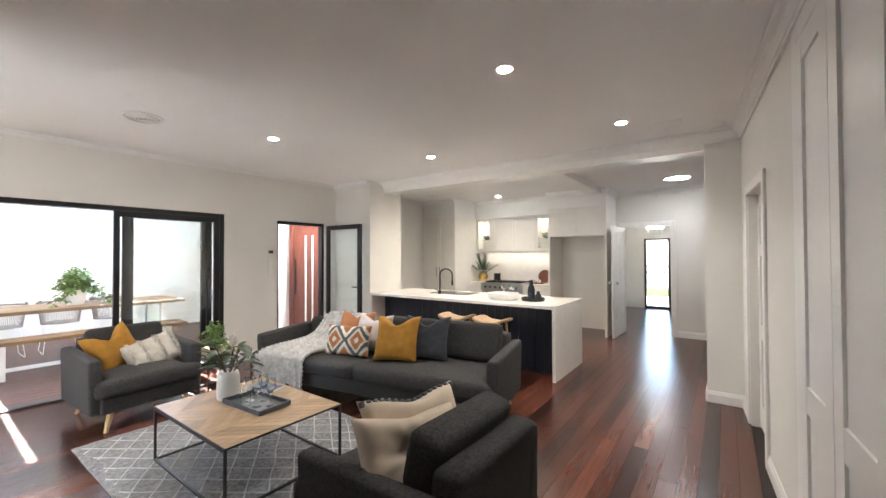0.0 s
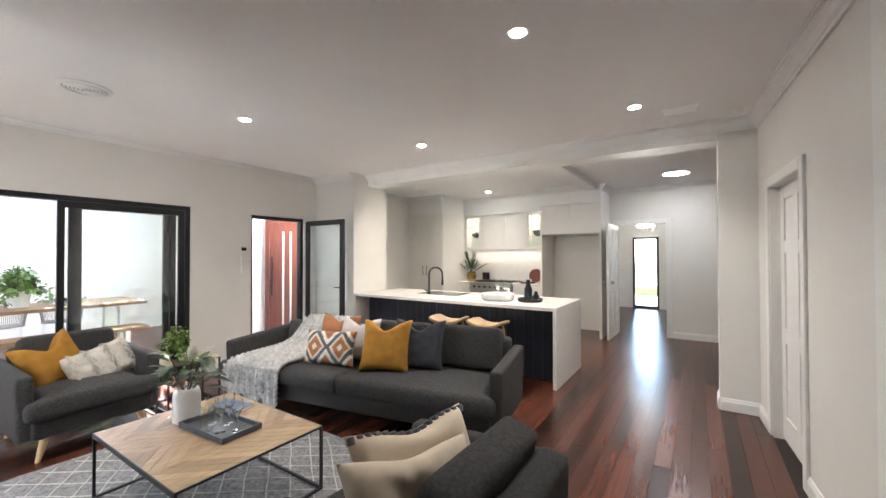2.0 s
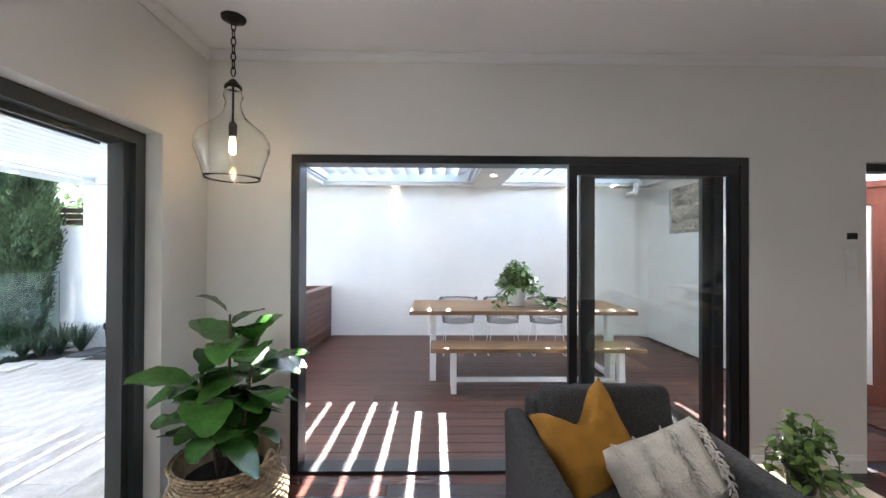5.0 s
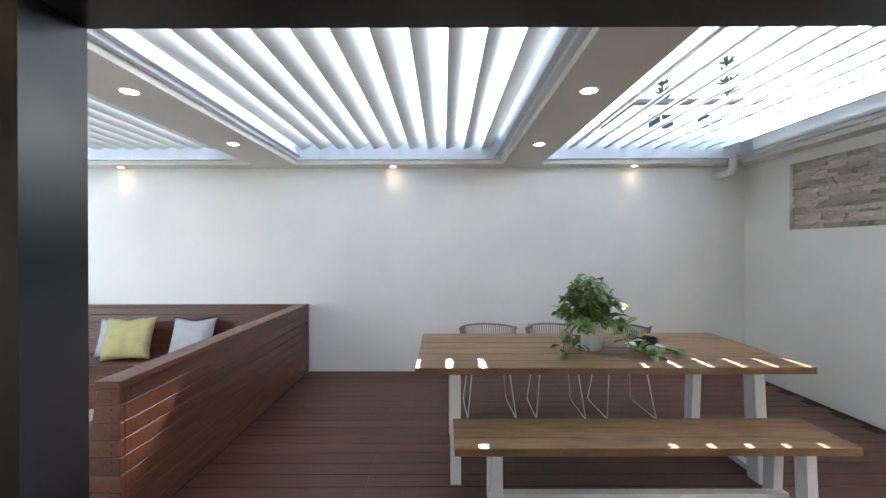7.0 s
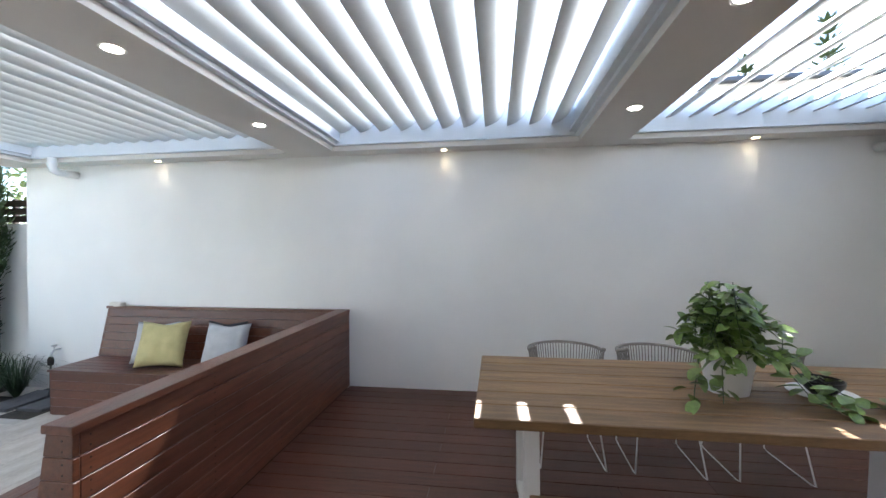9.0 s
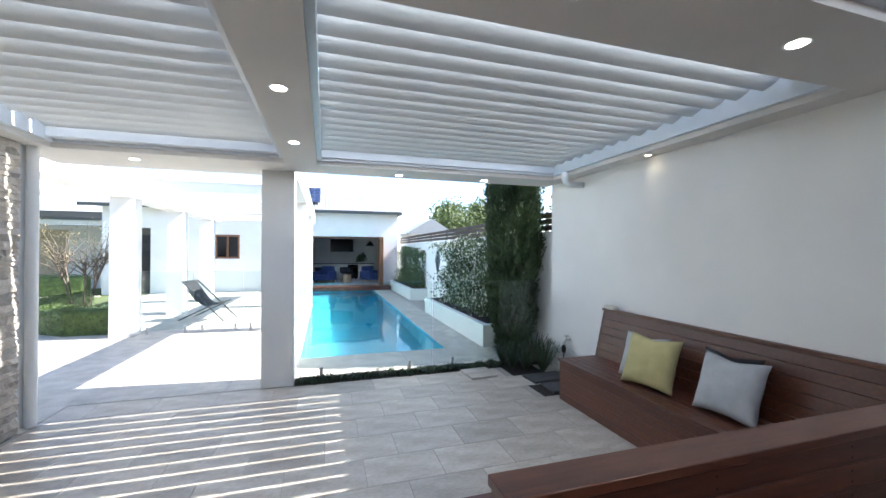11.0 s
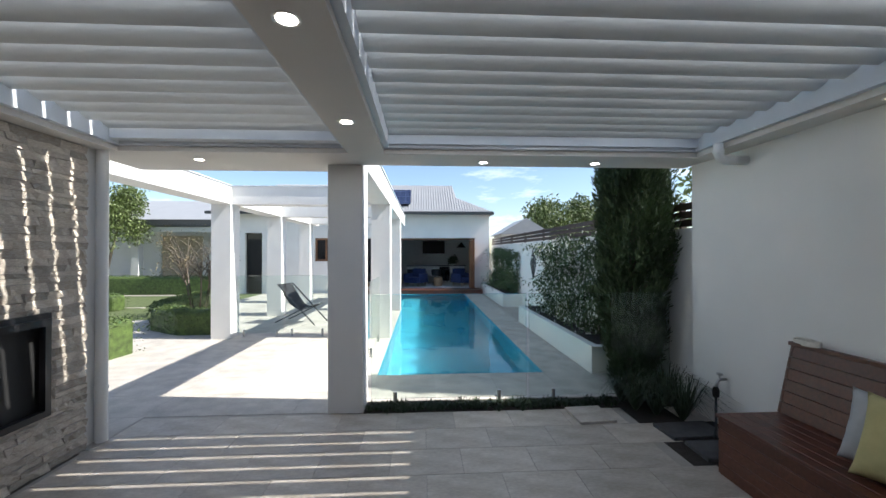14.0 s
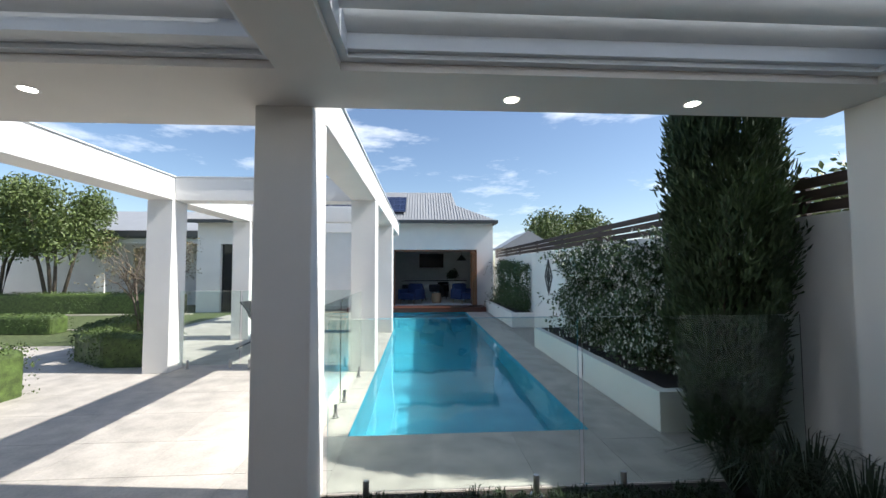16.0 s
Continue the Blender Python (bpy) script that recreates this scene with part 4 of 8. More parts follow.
def throw():
    """Chunky cable-knit throw draped over the back and seat of the sofa."""
    ob = thing("throw_blanket", "chunky pale grey knitted throw draped over the sofa", "throw blanket")
    ob.matrix_world = S @ pose(-0.08, 0, 0.012)
    path = [(0.60, 0.42), (0.58, 0.60), (0.545, 0.735), (0.47, 0.785), (0.38, 0.765), (0.30, 0.66), (0.22, 0.57), (0.10, 0.515), (-0.10, 0.50), (-0.30, 0.495), (-0.45, 0.485), (-0.52, 0.44), (-0.535, 0.33), (-0.55, 0.20), (-0.56, 0.10)]
    sheet = bmesh.new()
    rows = []
    for y, z in path[:-1]:
        k = (y + 0.56) / 1.16
        a, b = -1.17 + 0.02 * k + 0.24 * k, -0.52 + 0.12 * k
        rows.append([sheet.verts.new((a + (b - a) * i / 8, y + 0.004, z - 0.012 + 0.003 * math.sin(3 * i))) for i in range(9)])
    for q, w in zip(rows, rows[1:]):
        for i in range(8):
            sheet.faces.new((q[i], q[i + 1], w[i + 1], w[i]))
    bmesh.ops.solidify(sheet, geom=sheet.faces[:], thickness=0.008)
    part("knit_ground", sheet, M_KNIT, ob, smooth="all")
    for r in range(9):
        pts = []
        for i, (y, z) in enumerate(path[:-1] if r % 3 == 0 else path):
            k = (y + 0.56) / 1.16    # the throw is gathered towards the backrest
            x = (-1.14 + 0.074 * r) * (1 - k) + (-0.90 + 0.060 * r) * k
            pts.append(Vector((x + 0.014 * math.sin(i * 0.9 + r * 0.25), y, z + 0.006 * math.sin(r * 1.3 + i))))
        fine = []
        for a, b in zip(pts, pts[1:]):
            n = max(1, round((b - a).length / 0.046))
            fine += [a.lerp(b, k / n) for k in range(n)]
        fine.append(pts[-1])
        # two rows of overlapping plump stitches that lean together like a plait
        bm = bmesh.new()
        for j in range(len(fine) - 2):
            p, q = fine[j], fine[j + 2]
            up = (q - p).cross(Vector((-1, 0, 0))).normalized() * 0.018
            for k in (-1, 1):
                a, b = p + Vector((k * 0.036, 0, 0)), q + Vector((k * 0.008, 0, 0))
                tube([a - up * 0.4, a.lerp(b, 0.45) + up, b + up * 0.2], [0.011, 0.021, 0.011], 7, bm)
        part("knit_rib", bm, M_KNIT, ob, smooth="all")


throw()


# ---- coffee table, rug and what stands on them ----
def open_frame(ob, x0, x1, y0, y1, z1, t, material, label):
    for x in (x0, x1 - t):
        part("leg_frame", boxes((x, x + t, y0, y0 + t, 0.008, z1), (x, x + t, y1 - t, y1, 0.008, z1), (x, x + t, y0 + t, y1 - t, 0.008, 0.008 + t)), material, ob, label)
    for y in (y0, y1 - t):
        for za in (0.008, z1 - t):
            part("rail", boxes((x0 + t, x1 - t, y, y + t, za, za + t)), material, ob)


ct = thing("coffee_table", "chevron oak coffee table on a thin black metal frame", "coffee table", (-2.63, 1.57, 0.02))
CW, CD, CH = 1.08, 0.83, 0.40
open_frame(ct, 0, CW, 0, CD, CH - 0.012, 0.015, M_BLACK, "")
part("edge_band", boxes((0, CW, 0, 0.006, CH - 0.012, CH), (0, CW, CD - 0.006, CD, CH - 0.012, CH), (0, 0.006, 0.006, CD - 0.006, CH - 0.012, CH), (CW - 0.006, CW, 0.006, CD - 0.006, CH - 0.012, CH),
                        (0.006, CW - 0.006, 0.006, CD - 0.006, CH - 0.012, CH - 0.006)), M_BLACK, ct, "thin black metal edge")
n_col, pw = 4, 0.075
cw = (CW - 0.012) / n_col
for c in range(n_col):
    for k in range(-4, 16):
        x0 = 0.006 + c * cw
        s = 1 if c % 2 else -1
        y = k * pw
        quad = [(x0, y), (x0 + cw, y + s * cw * 0.9), (x0 + cw, y + s * cw * 0.9 + pw - 0.003), (x0, y + pw - 0.003)]
        poly = quad
        for lim, keep in ((0.006, 1), (CD - 0.006, -1)):
            out = []
            for a, b in zip(poly, poly[1:] + poly[:1]):
                ia, ib = keep * (a[1] - lim) >= 0, keep * (b[1] - lim) >= 0
                if ia:
                    out.append(a)
                if ia != ib:
                    f = (lim - a[1]) / (b[1] - a[1])
                    out.append((a[0] + f * (b[0] - a[0]), lim))
            poly = out
            if len(poly) < 3:
                break
        if len(poly) < 3:
            continue
        bm = bmesh.new()
        lo = [bm.verts.new((px, py, CH - 0.006)) for px, py in poly]
        hi = [bm.verts.new((px, py, CH)) for px, py in poly]
        bm.faces.new(hi)
        for i in range(len(poly)):
            j = (i + 1) % len(poly)
            bm.faces.new((lo[i], lo[j], hi[j], hi[i]))
        part("plank", bm, M_OAK, ct)

rug = thing("rug", "grey woven rug with a pale diamond lattice", "rug", (-3.38, 1.27, 0))
RX, RY = 2.5, 1.68
bm = boxes((0, RX, 0, RY, 0.001, 0.014))
bmesh.ops.subdivide_edges(bm, edges=bm.edges[:], cuts=40, use_grid_fill=True)
for v in bm.verts:
    v.co += noise.noise_vector(v.co * 7) * 0.006
    v.co.z = max(0.001, v.co.z)
part("woven_ground", bm, M_RUG, rug, smooth=True)
bm = bmesh.new()
step = 0.17
for s in (1, -1):
    for k in range(-14, 28):
        y_a = k * step
        pts = []
        for i in range(41):
            x = RX * i / 40
            y = y_a + s * x * 0.72 + 0.012 * noise.noise(Vector((x * 6, k * 3.3, s)))
            if 0.03 < y < RY - 0.03 and 0.02 < x < RX - 0.02:
                pts.append((x, y, 0.0135))
            elif len(pts) > 1:
                break
            else:
                pts = []
        if len(pts) > 2:
            tube(pts, 0.0055, 5, bm)
part("lattice", bm, M_RUGLINE, rug, smooth="all")
bm = bmesh.new()
rnd = random.Random(8)
for k in range(150):
    y = RY * k / 150
    tube([(0, y, 0.008), (-0.012 - rnd.random() * 0.012, y + rnd.uniform(-0.008, 0.008), 0.004)], 0.004, 4, bm)
part("fringe", bm, M_RUGLINE, rug)

TOP = 0.42


def leaf_into(bm, base, direction, length, width, droop=0.25, cup=0.25, roll=0.0, n=5, wave=0.0):
    """A pointed oval leaf with a folded midrib, from base along direction."""
    d = Vector(direction).normalized()
    side = d.cross(Vector((0, 0, 1)))
    side = side.normalized() if side.length > 0.05 else Vector((1, 0, 0))
    up = side.cross(d)
    side, up = side * math.cos(roll) + up * math.sin(roll), up * math.cos(roll) - side * math.sin(roll)
    rows = []
    for i in range(n + 1):
        s = i / n
        w = width / 2 * (math.sin(math.pi * min(1, s * 0.92 + 0.04)) ** 0.75)
        c = Vector(base) + d * (length * s) + Vector((0, 0, -droop * length * s * s))
        f = wave * width * math.sin(i * 2.3 + length * 40)
        rows.append((bm.verts.new(c - side * w + up * (w * cup + f)), bm.verts.new(c), bm.verts.new(c + side * w + up * (w * cup - f))))
    for a, b in zip(rows, rows[1:]):
        bm.faces.new((a[0], a[1], b[1], b[0]))
        bm.faces.new((a[1], a[2], b[2], b[1]))


vase = thing("vase", "white ceramic vase with magnolia foliage", "vase", (-2.36, 1.97, TOP))
part("body", lathe([(0.0, 0.0), (0.072, 0.0), (0.078, 0.006), (0.08, 0.10), (0.078, 0.17), (0.07, 0.20), (0.058, 0.212), (0.054, 0.21), (0.062, 0.19), (0.0, 0.18)], 32), M_WHITECER, vase, smooth=True)
rnd = random.Random(21)
for k in range(7):
    a = 2 * math.pi * k / 7 + rnd.random()
    top = Vector((0.14 * math.cos(a), 0.14 * math.sin(a), 0.28 + 0.16 * rnd.random()))
    stem = part("stem", tube([(0.0, 0, 0.15), tuple(top * 0.6 + Vector((0, 0, 0.08))), tuple(top)], 0.004, 6), M_STEM, vase)
    for j in range(5):
        d = Vector((math.cos(a + rnd.uniform(-1.5, 1.5)), math.sin(a + rnd.uniform(-1.5, 1.5)), rnd.uniform(-0.3, 0.8)))
        bm = bmesh.new()
        leaf_into(bm, top * (1 - 0.09 * j), d, rnd.uniform(0.10, 0.15), rnd.uniform(0.05, 0.065), 0.2, 0.3)
        part("leaf", bm, M_LEAFD, stem, smooth="all")
bloom = part("bloom", lathe([(0.004, 0.40), (0.024, 0.415), (0.032, 0.44), (0.026, 0.47), (0.006, 0.495)], 12, (0.03, 0.02, 0.0)), M_IVORY, vase, "white magnolia bud", smooth=True)

tray = thing("tray", "dark grey rectangular serving tray", "tray", (-2.06, 2.03, TOP), 4)
part("base", rbox(-0.23, 0.23, -0.125, 0.125, 0, 0.008, 0.003), M_SLATE, tray)
for r in ((-0.23, 0.23, -0.125, -0.113), (-0.23, 0.23, 0.113, 0.125), (-0.23, -0.218, -0.113, 0.113), (0.218, 0.23, -0.113, 0.113)):
    part("rim", boxes((*r, 0.0085, 0.035)), M_SLATE, tray)


def drinking_glass(x, y, z, r, h, stem):
    ob = thing("wine_glass" if stem else "tumbler", "clear stemmed glass on the tray" if stem else "clear straight glass on the tray", "glass", (x, y, z), group="glasses")
    if stem:
        prof = [(0.0, 0.0), (r * 0.9, 0.001), (r * 0.9, 0.004), (0.006, 0.01), (0.005, h * 0.45), (r * 0.5, h * 0.52), (r, h * 0.72), (r * 0.9, h), (r * 0.9 - 0.0015, h), (r - 0.002, h * 0.72), (r * 0.45, h * 0.54), (0.0, h * 0.5)]
    else:
        prof = [(0.0, 0.0), (r, 0.0), (r * 1.05, h), (r * 1.05 - 0.002, h), (r - 0.002, 0.01), (0.0, 0.01)]
    b = part("bowl", lathe(prof, 20), M_GLASS, ob, smooth=True)
    b.visible_shadow = False


for x, y, st, h in ((-2.14, 2.02, 0, 0.17), (-2.05, 2.08, 1, 0.20), (-1.98, 1.99, 1, 0.20), (-1.92, 2.06, 1, 0.19), (-2.08, 1.96, 0, 0.15)):
    drinking_glass(x, y, TOP + 0.0085, 0.034, h, st)
book = thing("book", "closed book with a pale blue cover on the table", "book", (-2.30, 2.22, TOP), 20)
part("cover", rbox(-0.12, 0.12, -0.09, 0.09, 0, 0.022, 0.003), mat("blue_cover", (0.10, 0.16, 0.30), 0.5), book)
part("pages", boxes((-0.115, 0.122, -0.086, 0.086, 0.004, 0.018)), M_IVORY, book)


# ---- nesting side tables and trailing plant ----
def side_table(x, y, w, h, label, top):
    ob = thing("side_table", label, "side table", (x, y, 0), group="nesting side tables")
    open_frame(ob, 0, w, 0, w, h - 0.012, 0.014, M_BLACK, "")
    part("top", rbox(0, w, 0, w, h - 0.0115, h, 0.002, 1), top, ob, "smooth brushed metal top")


M_BRASSTOP = mat("brushed_pale_brass", (0.50, 0.40, 0.25), 0.28, metal=0.7, var=0.08)
side_table(-4.18, 2.39, 0.475, 0.45, "square side table with pale brass top and black frame", M_BRASSTOP)
side_table(-4.15, 2.31, 0.41, 0.38, "smaller nested side table with dark top and black frame", M_SLATE)


def trailing(name, at, pot_r, pot_h, n, spread, hang, seed, label, leaf=0.05, material=None, lift=0.0, pot=None, trails=()):
    ob = thing(name, label, "potted plant", at)
    part("pot", lathe([(0.0, 0.0), (pot_r * 0.72, 0.0), (pot_r * 0.85, pot_h * 0.5), (pot_r, pot_h * 0.95), (pot_r * 1.02, pot_h), (pot_r * 0.94, pot_h), (pot_r * 0.8, pot_h * 0.86), (0.0, pot_h * 0.84)], 28), pot or M_WHITECER, ob, smooth=True)
    rnd = random.Random(seed)
    for k in range(n):
        a = 2 * math.pi * k / n + rnd.random() * 0.4
        rr, up = spread * rnd.uniform(0.35, 1.0), rnd.uniform(0.05, 0.22) + lift * rnd.random()
        low = hang * rnd.random() if rr > spread * 0.55 else -up * 0.6
        pts = [(0.2 * pot_r * math.cos(a), 0.2 * pot_r * math.sin(a), pot_h * 0.85), (0.6 * rr * math.cos(a), 0.6 * rr * math.sin(a), pot_h + up), (rr * math.cos(a), rr * math.sin(a), pot_h + up * 0.5 - low * 0.4), (1.08 * rr * math.cos(a + 0.2), 1.08 * rr * math.sin(a + 0.2), max(0.012 - (at[2] if hang > 0.6 else 0) * 0.6, pot_h - low))]
        vine = part("vine", tube(pts, 0.002, 5), M_LEAFD, ob)
        bm = bmesh.new()
        for a_, b_ in zip(pts, pts[1:]):
            for j in range(7):
                c = Vector(a_).lerp(Vector(b_), (j + rnd.random()) / 7)
                d = Vector((rnd.uniform(-1, 1), rnd.uniform(-1, 1), rnd.uniform(-0.5, 0.7)))
                c.z = max(c.z, 0.02) if hang < 0.6 else c.z
                leaf_into(bm, c, d, leaf * rnd.uniform(0.8, 1.4), leaf * rnd.uniform(0.6, 0.85), 0.35, 0.25, rnd.uniform(-0.6, 0.6), 4)
        part("leaves", bm, material or M_LEAFL, vine, smooth="all")
    for line in trails:    # long vines that lie on the table or hang over its edge
        vine = part("vine", tube(line, 0.0025, 5), M_LEAFD, ob)
        bm = bmesh.new()
        for a_, b_ in zip(line, line[1:]):
            a_, b_ = Vector(a_), Vector(b_)
            for j in range(max(3, round((b_ - a_).length / (leaf * 0.32)))):
                c = a_.lerp(b_, rnd.random()) + Vector((rnd.uniform(-1, 1), rnd.uniform(-1, 1), rnd.uniform(0.1, 0.8))) * leaf * 0.4
                d = Vector((rnd.uniform(-1, 1), rnd.uniform(-1, 1), rnd.uniform(-0.5, 0.5)))
                leaf_into(bm, c, d, leaf * rnd.uniform(0.8, 1.4), leaf * rnd.uniform(0.6, 0.85), 0.2, 0.25, rnd.uniform(-0.6, 0.6), 4)
        part("leaves", bm, material or M_LEAFL, vine, smooth="all")
    return ob


trailing("side_table_plant", (-3.98, 2.57, 0.45), 0.065, 0.10, 14, 0.13, 0.10, 4, "small trailing green plant in a dark pot", 0.042, pot=M_NAVYBOARD,
         trails=[[(0.05, 0.0, 0.10), (0.16, 0.0, 0.12), (0.275, 0.01, 0.03), (0.30, 0.03, -0.10), (0.30, 0.02, -0.25)], [(0.04, -0.03, 0.10), (0.15, -0.05, 0.12), (0.28, -0.05, 0.02), (0.30, -0.04, -0.16)],
                 [(0.03, 0.04, 0.10), (0.15, 0.06, 0.10), (0.29, 0.07, 0.0), (0.31, 0.06, -0.30)]])


# ---- fiddle-leaf fig in a seagrass basket ----
def fiddle():
    ob = thing("fiddle_leaf_fig", "fiddle-leaf fig plant in a woven seagrass basket", "potted plant", (-4.36, -0.07, 0))
    bas = part("basket", lathe([(0.0, 0.004), (0.20, 0.004), (0.245, 0.05), (0.275, 0.14), (0.28, 0.22), (0.25, 0.30), (0.225, 0.345), (0.235, 0.385), (0.25, 0.41), (0.24, 0.415), (0.222, 0.38), (0.215, 0.34), (0.21, 0.30), (0.0, 0.29)], 40), M_WICKER, ob, "woven seagrass basket", smooth=True)
    prof = [(0.215, 0.02), (0.275, 0.14), (0.28, 0.22), (0.228, 0.345), (0.25, 0.41)]
    for r in range(21):
        z = 0.02 + 0.39 * r / 20
        for (r0, z0), (r1, z1) in zip(prof, prof[1:]):
            if z0 <= z <= z1 + 1e-6:
                rad = r0 + (r1 - r0) * (z - z0) / (z1 - z0)
        bm = bmesh.new()
        for k in range(36):
            a0 = 2 * math.pi * (k + 0.5 * (r % 2)) / 36
            pts = [((rad + 0.004 + 0.007 * math.sin(math.pi * i / 3)) * math.cos(a0 + 0.165 * i / 3), (rad + 0.004 + 0.007 * math.sin(math.pi * i / 3)) * math.sin(a0 + 0.165 * i / 3), z + 0.005 * math.sin(math.pi * i / 3)) for i in range(4)]
            tube(pts, 0.008, 4, bm)
        part("weave", bm, M_WICKER, bas, smooth="all")
    for s in (-1, 1):
        pts = [(0.235 * math.cos(s * 0.8 + 2.2 + 0.35 * (i / 8 - 0.5)), 0.235 * math.sin(s * 0.8 + 2.2 + 0.35 * (i / 8 - 0.5)), 0.40 + 0.05 * math.sin(math.pi * i / 8)) for i in range(9)]
        part("handle", tube(pts, 0.011, 6), M_WICKER, bas, smooth="all")
    part("soil", lathe([(0.0, 0.32), (0.2, 0.31), (0.21, 0.30)], 24), M_SOIL, ob, smooth=True)
    rnd = random.Random(12)
    for k, (tx, ty, h) in enumerate(((0.03, 0.02, 1.14), (-0.10, 0.06, 0.96), (0.12, -0.04, 0.86), (0.02, 0.12, 1.02), (-0.05, -0.10, 0.80))):
        pts = [(tx * 0.4, ty * 0.4, 0.30), (tx * 0.8, ty * 0.8, 0.30 + (h - 0.3) * 0.5), (tx * 1.3, ty * 1.3, h)]
        stem = part("stem", tube(pts, [0.011, 0.009, 0.006], 8), M_STEM, ob, smooth="all")
        n = 11
        for j in range(n):
            s = 0.3 + 0.7 * j / (n - 1)
            c = Vector(pts[0]).lerp(Vector(pts[1]), s * 2) if s < 0.5 else Vector(pts[1]).lerp(Vector(pts[2]), s * 2 - 1)
            a = 2.4 * j + k * 1.3
            d = Vector((math.cos(a), math.sin(a), 0.25 + 0.9 * (j == n - 1) + rnd.uniform(-0.25, 0.4)))
            L = rnd.uniform(0.21, 0.33) * (0.8 if j == n - 1 else 1)
            bm = bmesh.new()
            leaf_into(bm, c + d.normalized() * 0.02, d, L, L * 0.66, rnd.uniform(0.15, 0.5), 0.22, rnd.uniform(-0.3, 0.3), 8, 0.028)
            part("leaf", bm, M_LEAFF, stem, smooth="all")


fiddle()


# ---- kitchen ----
isl = thing("kitchen_island", "navy boarded kitchen island with white stone waterfall ends", "kitchen island", (-4.0, 5.0, 0))
IL, ID = 3.13, 1.07
part("benchtop", rbox(0.0, IL, 0.0, ID, 0.86, 0.90, 0.003), M_QUARTZ, isl, "thick white stone benchtop")
part("waterfall_end", rbox(IL - 0.04, IL, 0.002, ID - 0.002, 0.001, 0.86, 0.002), M_QUARTZ, isl)
part("waterfall_end", rbox(0.002, 0.04, 0.002, ID - 0.002, 0.001, 0.86, 0.002), M_QUARTZ, isl)
part("carcass", boxes((0.04, IL - 0.04, 0.32, ID - 0.03, 0.0, 0.86)), M_CABWHITE, isl)
k = 0
x = 0.042
while x < IL - 0.05:
    w = min(0.118, IL - 0.043 - x)
    y = 0.30
    part("board", rbox(x, x + w - 0.004, y, y + 0.02, 0.002, 0.858, 0.004, 1), M_NAVYBOARD, isl)
    x += w
part("sink", boxes((0.85, 1.55, 0.50, 0.92, 0.9005, 0.904), (0.87, 1.53, 0.52, 0.90, 0.904, 0.9055)), M_SCREEN, isl, "dark inset sink")
tap = thing("kitchen_tap", "matt black gooseneck kitchen tap", "tap", (-2.93, 5.50, 0.9))
arc = [(0, 0, 0.01), (0, 0, 0.30)] + [(0.10 - 0.10 * math.cos(a), 0.03 - 0.03 * math.cos(a), 0.30 + 0.10 * math.sin(a)) for a in [math.pi * i / 10 for i in range(1, 10)]] + [(0.20, 0.06, 0.27), (0.20, 0.06, 0.20)]
part("spout", tube(arc, 0.013, 10), M_BLACK, tap, smooth="all")
part("base", lathe([(0.0, 0.0), (0.027, 0.0), (0.027, 0.05), (0.016, 0.06), (0.0, 0.06)], 16), M_BLACK, tap, smooth=True)
part("lever", cyl(bmesh.new(), (0, -0.02, 0.04), (-0.03, -0.09, 0.08), 0.006), M_BLACK, tap)
part("nozzle", cyl(bmesh.new(), (0.20, 0.06, 0.14), (0.20, 0.06, 0.21), 0.017), M_BLACK, tap)
plain("serving_bowl", lathe([(0.0, 0.0), (0.19, 0.0), (0.215, 0.03), (0.22, 0.085), (0.21, 0.085), (0.20, 0.03), (0.0, 0.014)], 36, (-1.76, 5.40, 0.901)), M_WHITECER, "wide shallow white serving bowl on the island", "bowl", smooth=True)
rt = thing("round_tray", "round black tray on the island", "tray", (-1.34, 5.46, 0.9))
part("base", lathe([(0.0, 0.001), (0.15, 0.001), (0.16, 0.04), (0.153, 0.04), (0.145, 0.01), (0.0, 0.01)], 32), M_BLACK, rt, smooth=True)
for x, y, r, h in ((-1.38, 5.50, 0.05, 0.26), (-1.26, 5.45, 0.042, 0.12), (-1.34, 5.38, 0.036, 0.09)):
    plain("ceramic_bottle", lathe([(0.0, 0.0), (r, 0.0), (r, h * 0.55), (r * 0.55, h * 0.75), (r * 0.5, h), (0.0, h)], 18, (x, y, 0.911)), M_NAVYBOARD, "dark ceramic bottle on the round tray", "bottle", "ceramic bottles", smooth=True)
for x, y in ((-1.86, 5.62), (-1.78, 5.68), (-1.70, 5.60)):
    drinking_glass(x, y, 0.901, 0.036, 0.21, 1)


def stool(x, y, rz):
    ob = thing("bar_stool", "pale timber bar stool with a dished saddle seat", "stool", (x, y, 0), rz, "bar stools")
    bm = rbox(-0.21, 0.21, -0.15, 0.15, 0.66, 0.70, 0.015, 3)
    bmesh.ops.subdivide_edges(bm, edges=[e for e in bm.edges if e.calc_length() > 0.1], cuts=8, use_grid_fill=True)
    for v in bm.verts:
        v.co.z += 0.05 * (v.co.x / 0.21) ** 2 - 0.01 * (v.co.y / 0.15) ** 2
    part("seat", bm, M_OAK, ob, smooth=True)
    for sx in (-1, 1):
        for sy in (-1, 1):
            part("leg", cyl(bmesh.new(), (sx * 0.14, sy * 0.09, 0.675), (sx * 0.19, sy * 0.15, 0), 0.017, 0.013, 10), M_OAKLEG, ob, smooth=True)
        part("stretcher", cyl(bmesh.new(), (sx * 0.177, -0.132, 0.2), (sx * 0.177, 0.132, 0.2), 0.01), M_OAKLEG, ob)
    part("footrest", cyl(bmesh.new(), (-0.17, -0.128, 0.26), (0.17, -0.128, 0.26), 0.01), M_OAKLEG, ob)


stool(-2.12, 4.78, 4)
stool(-1.60, 4.80, -3)


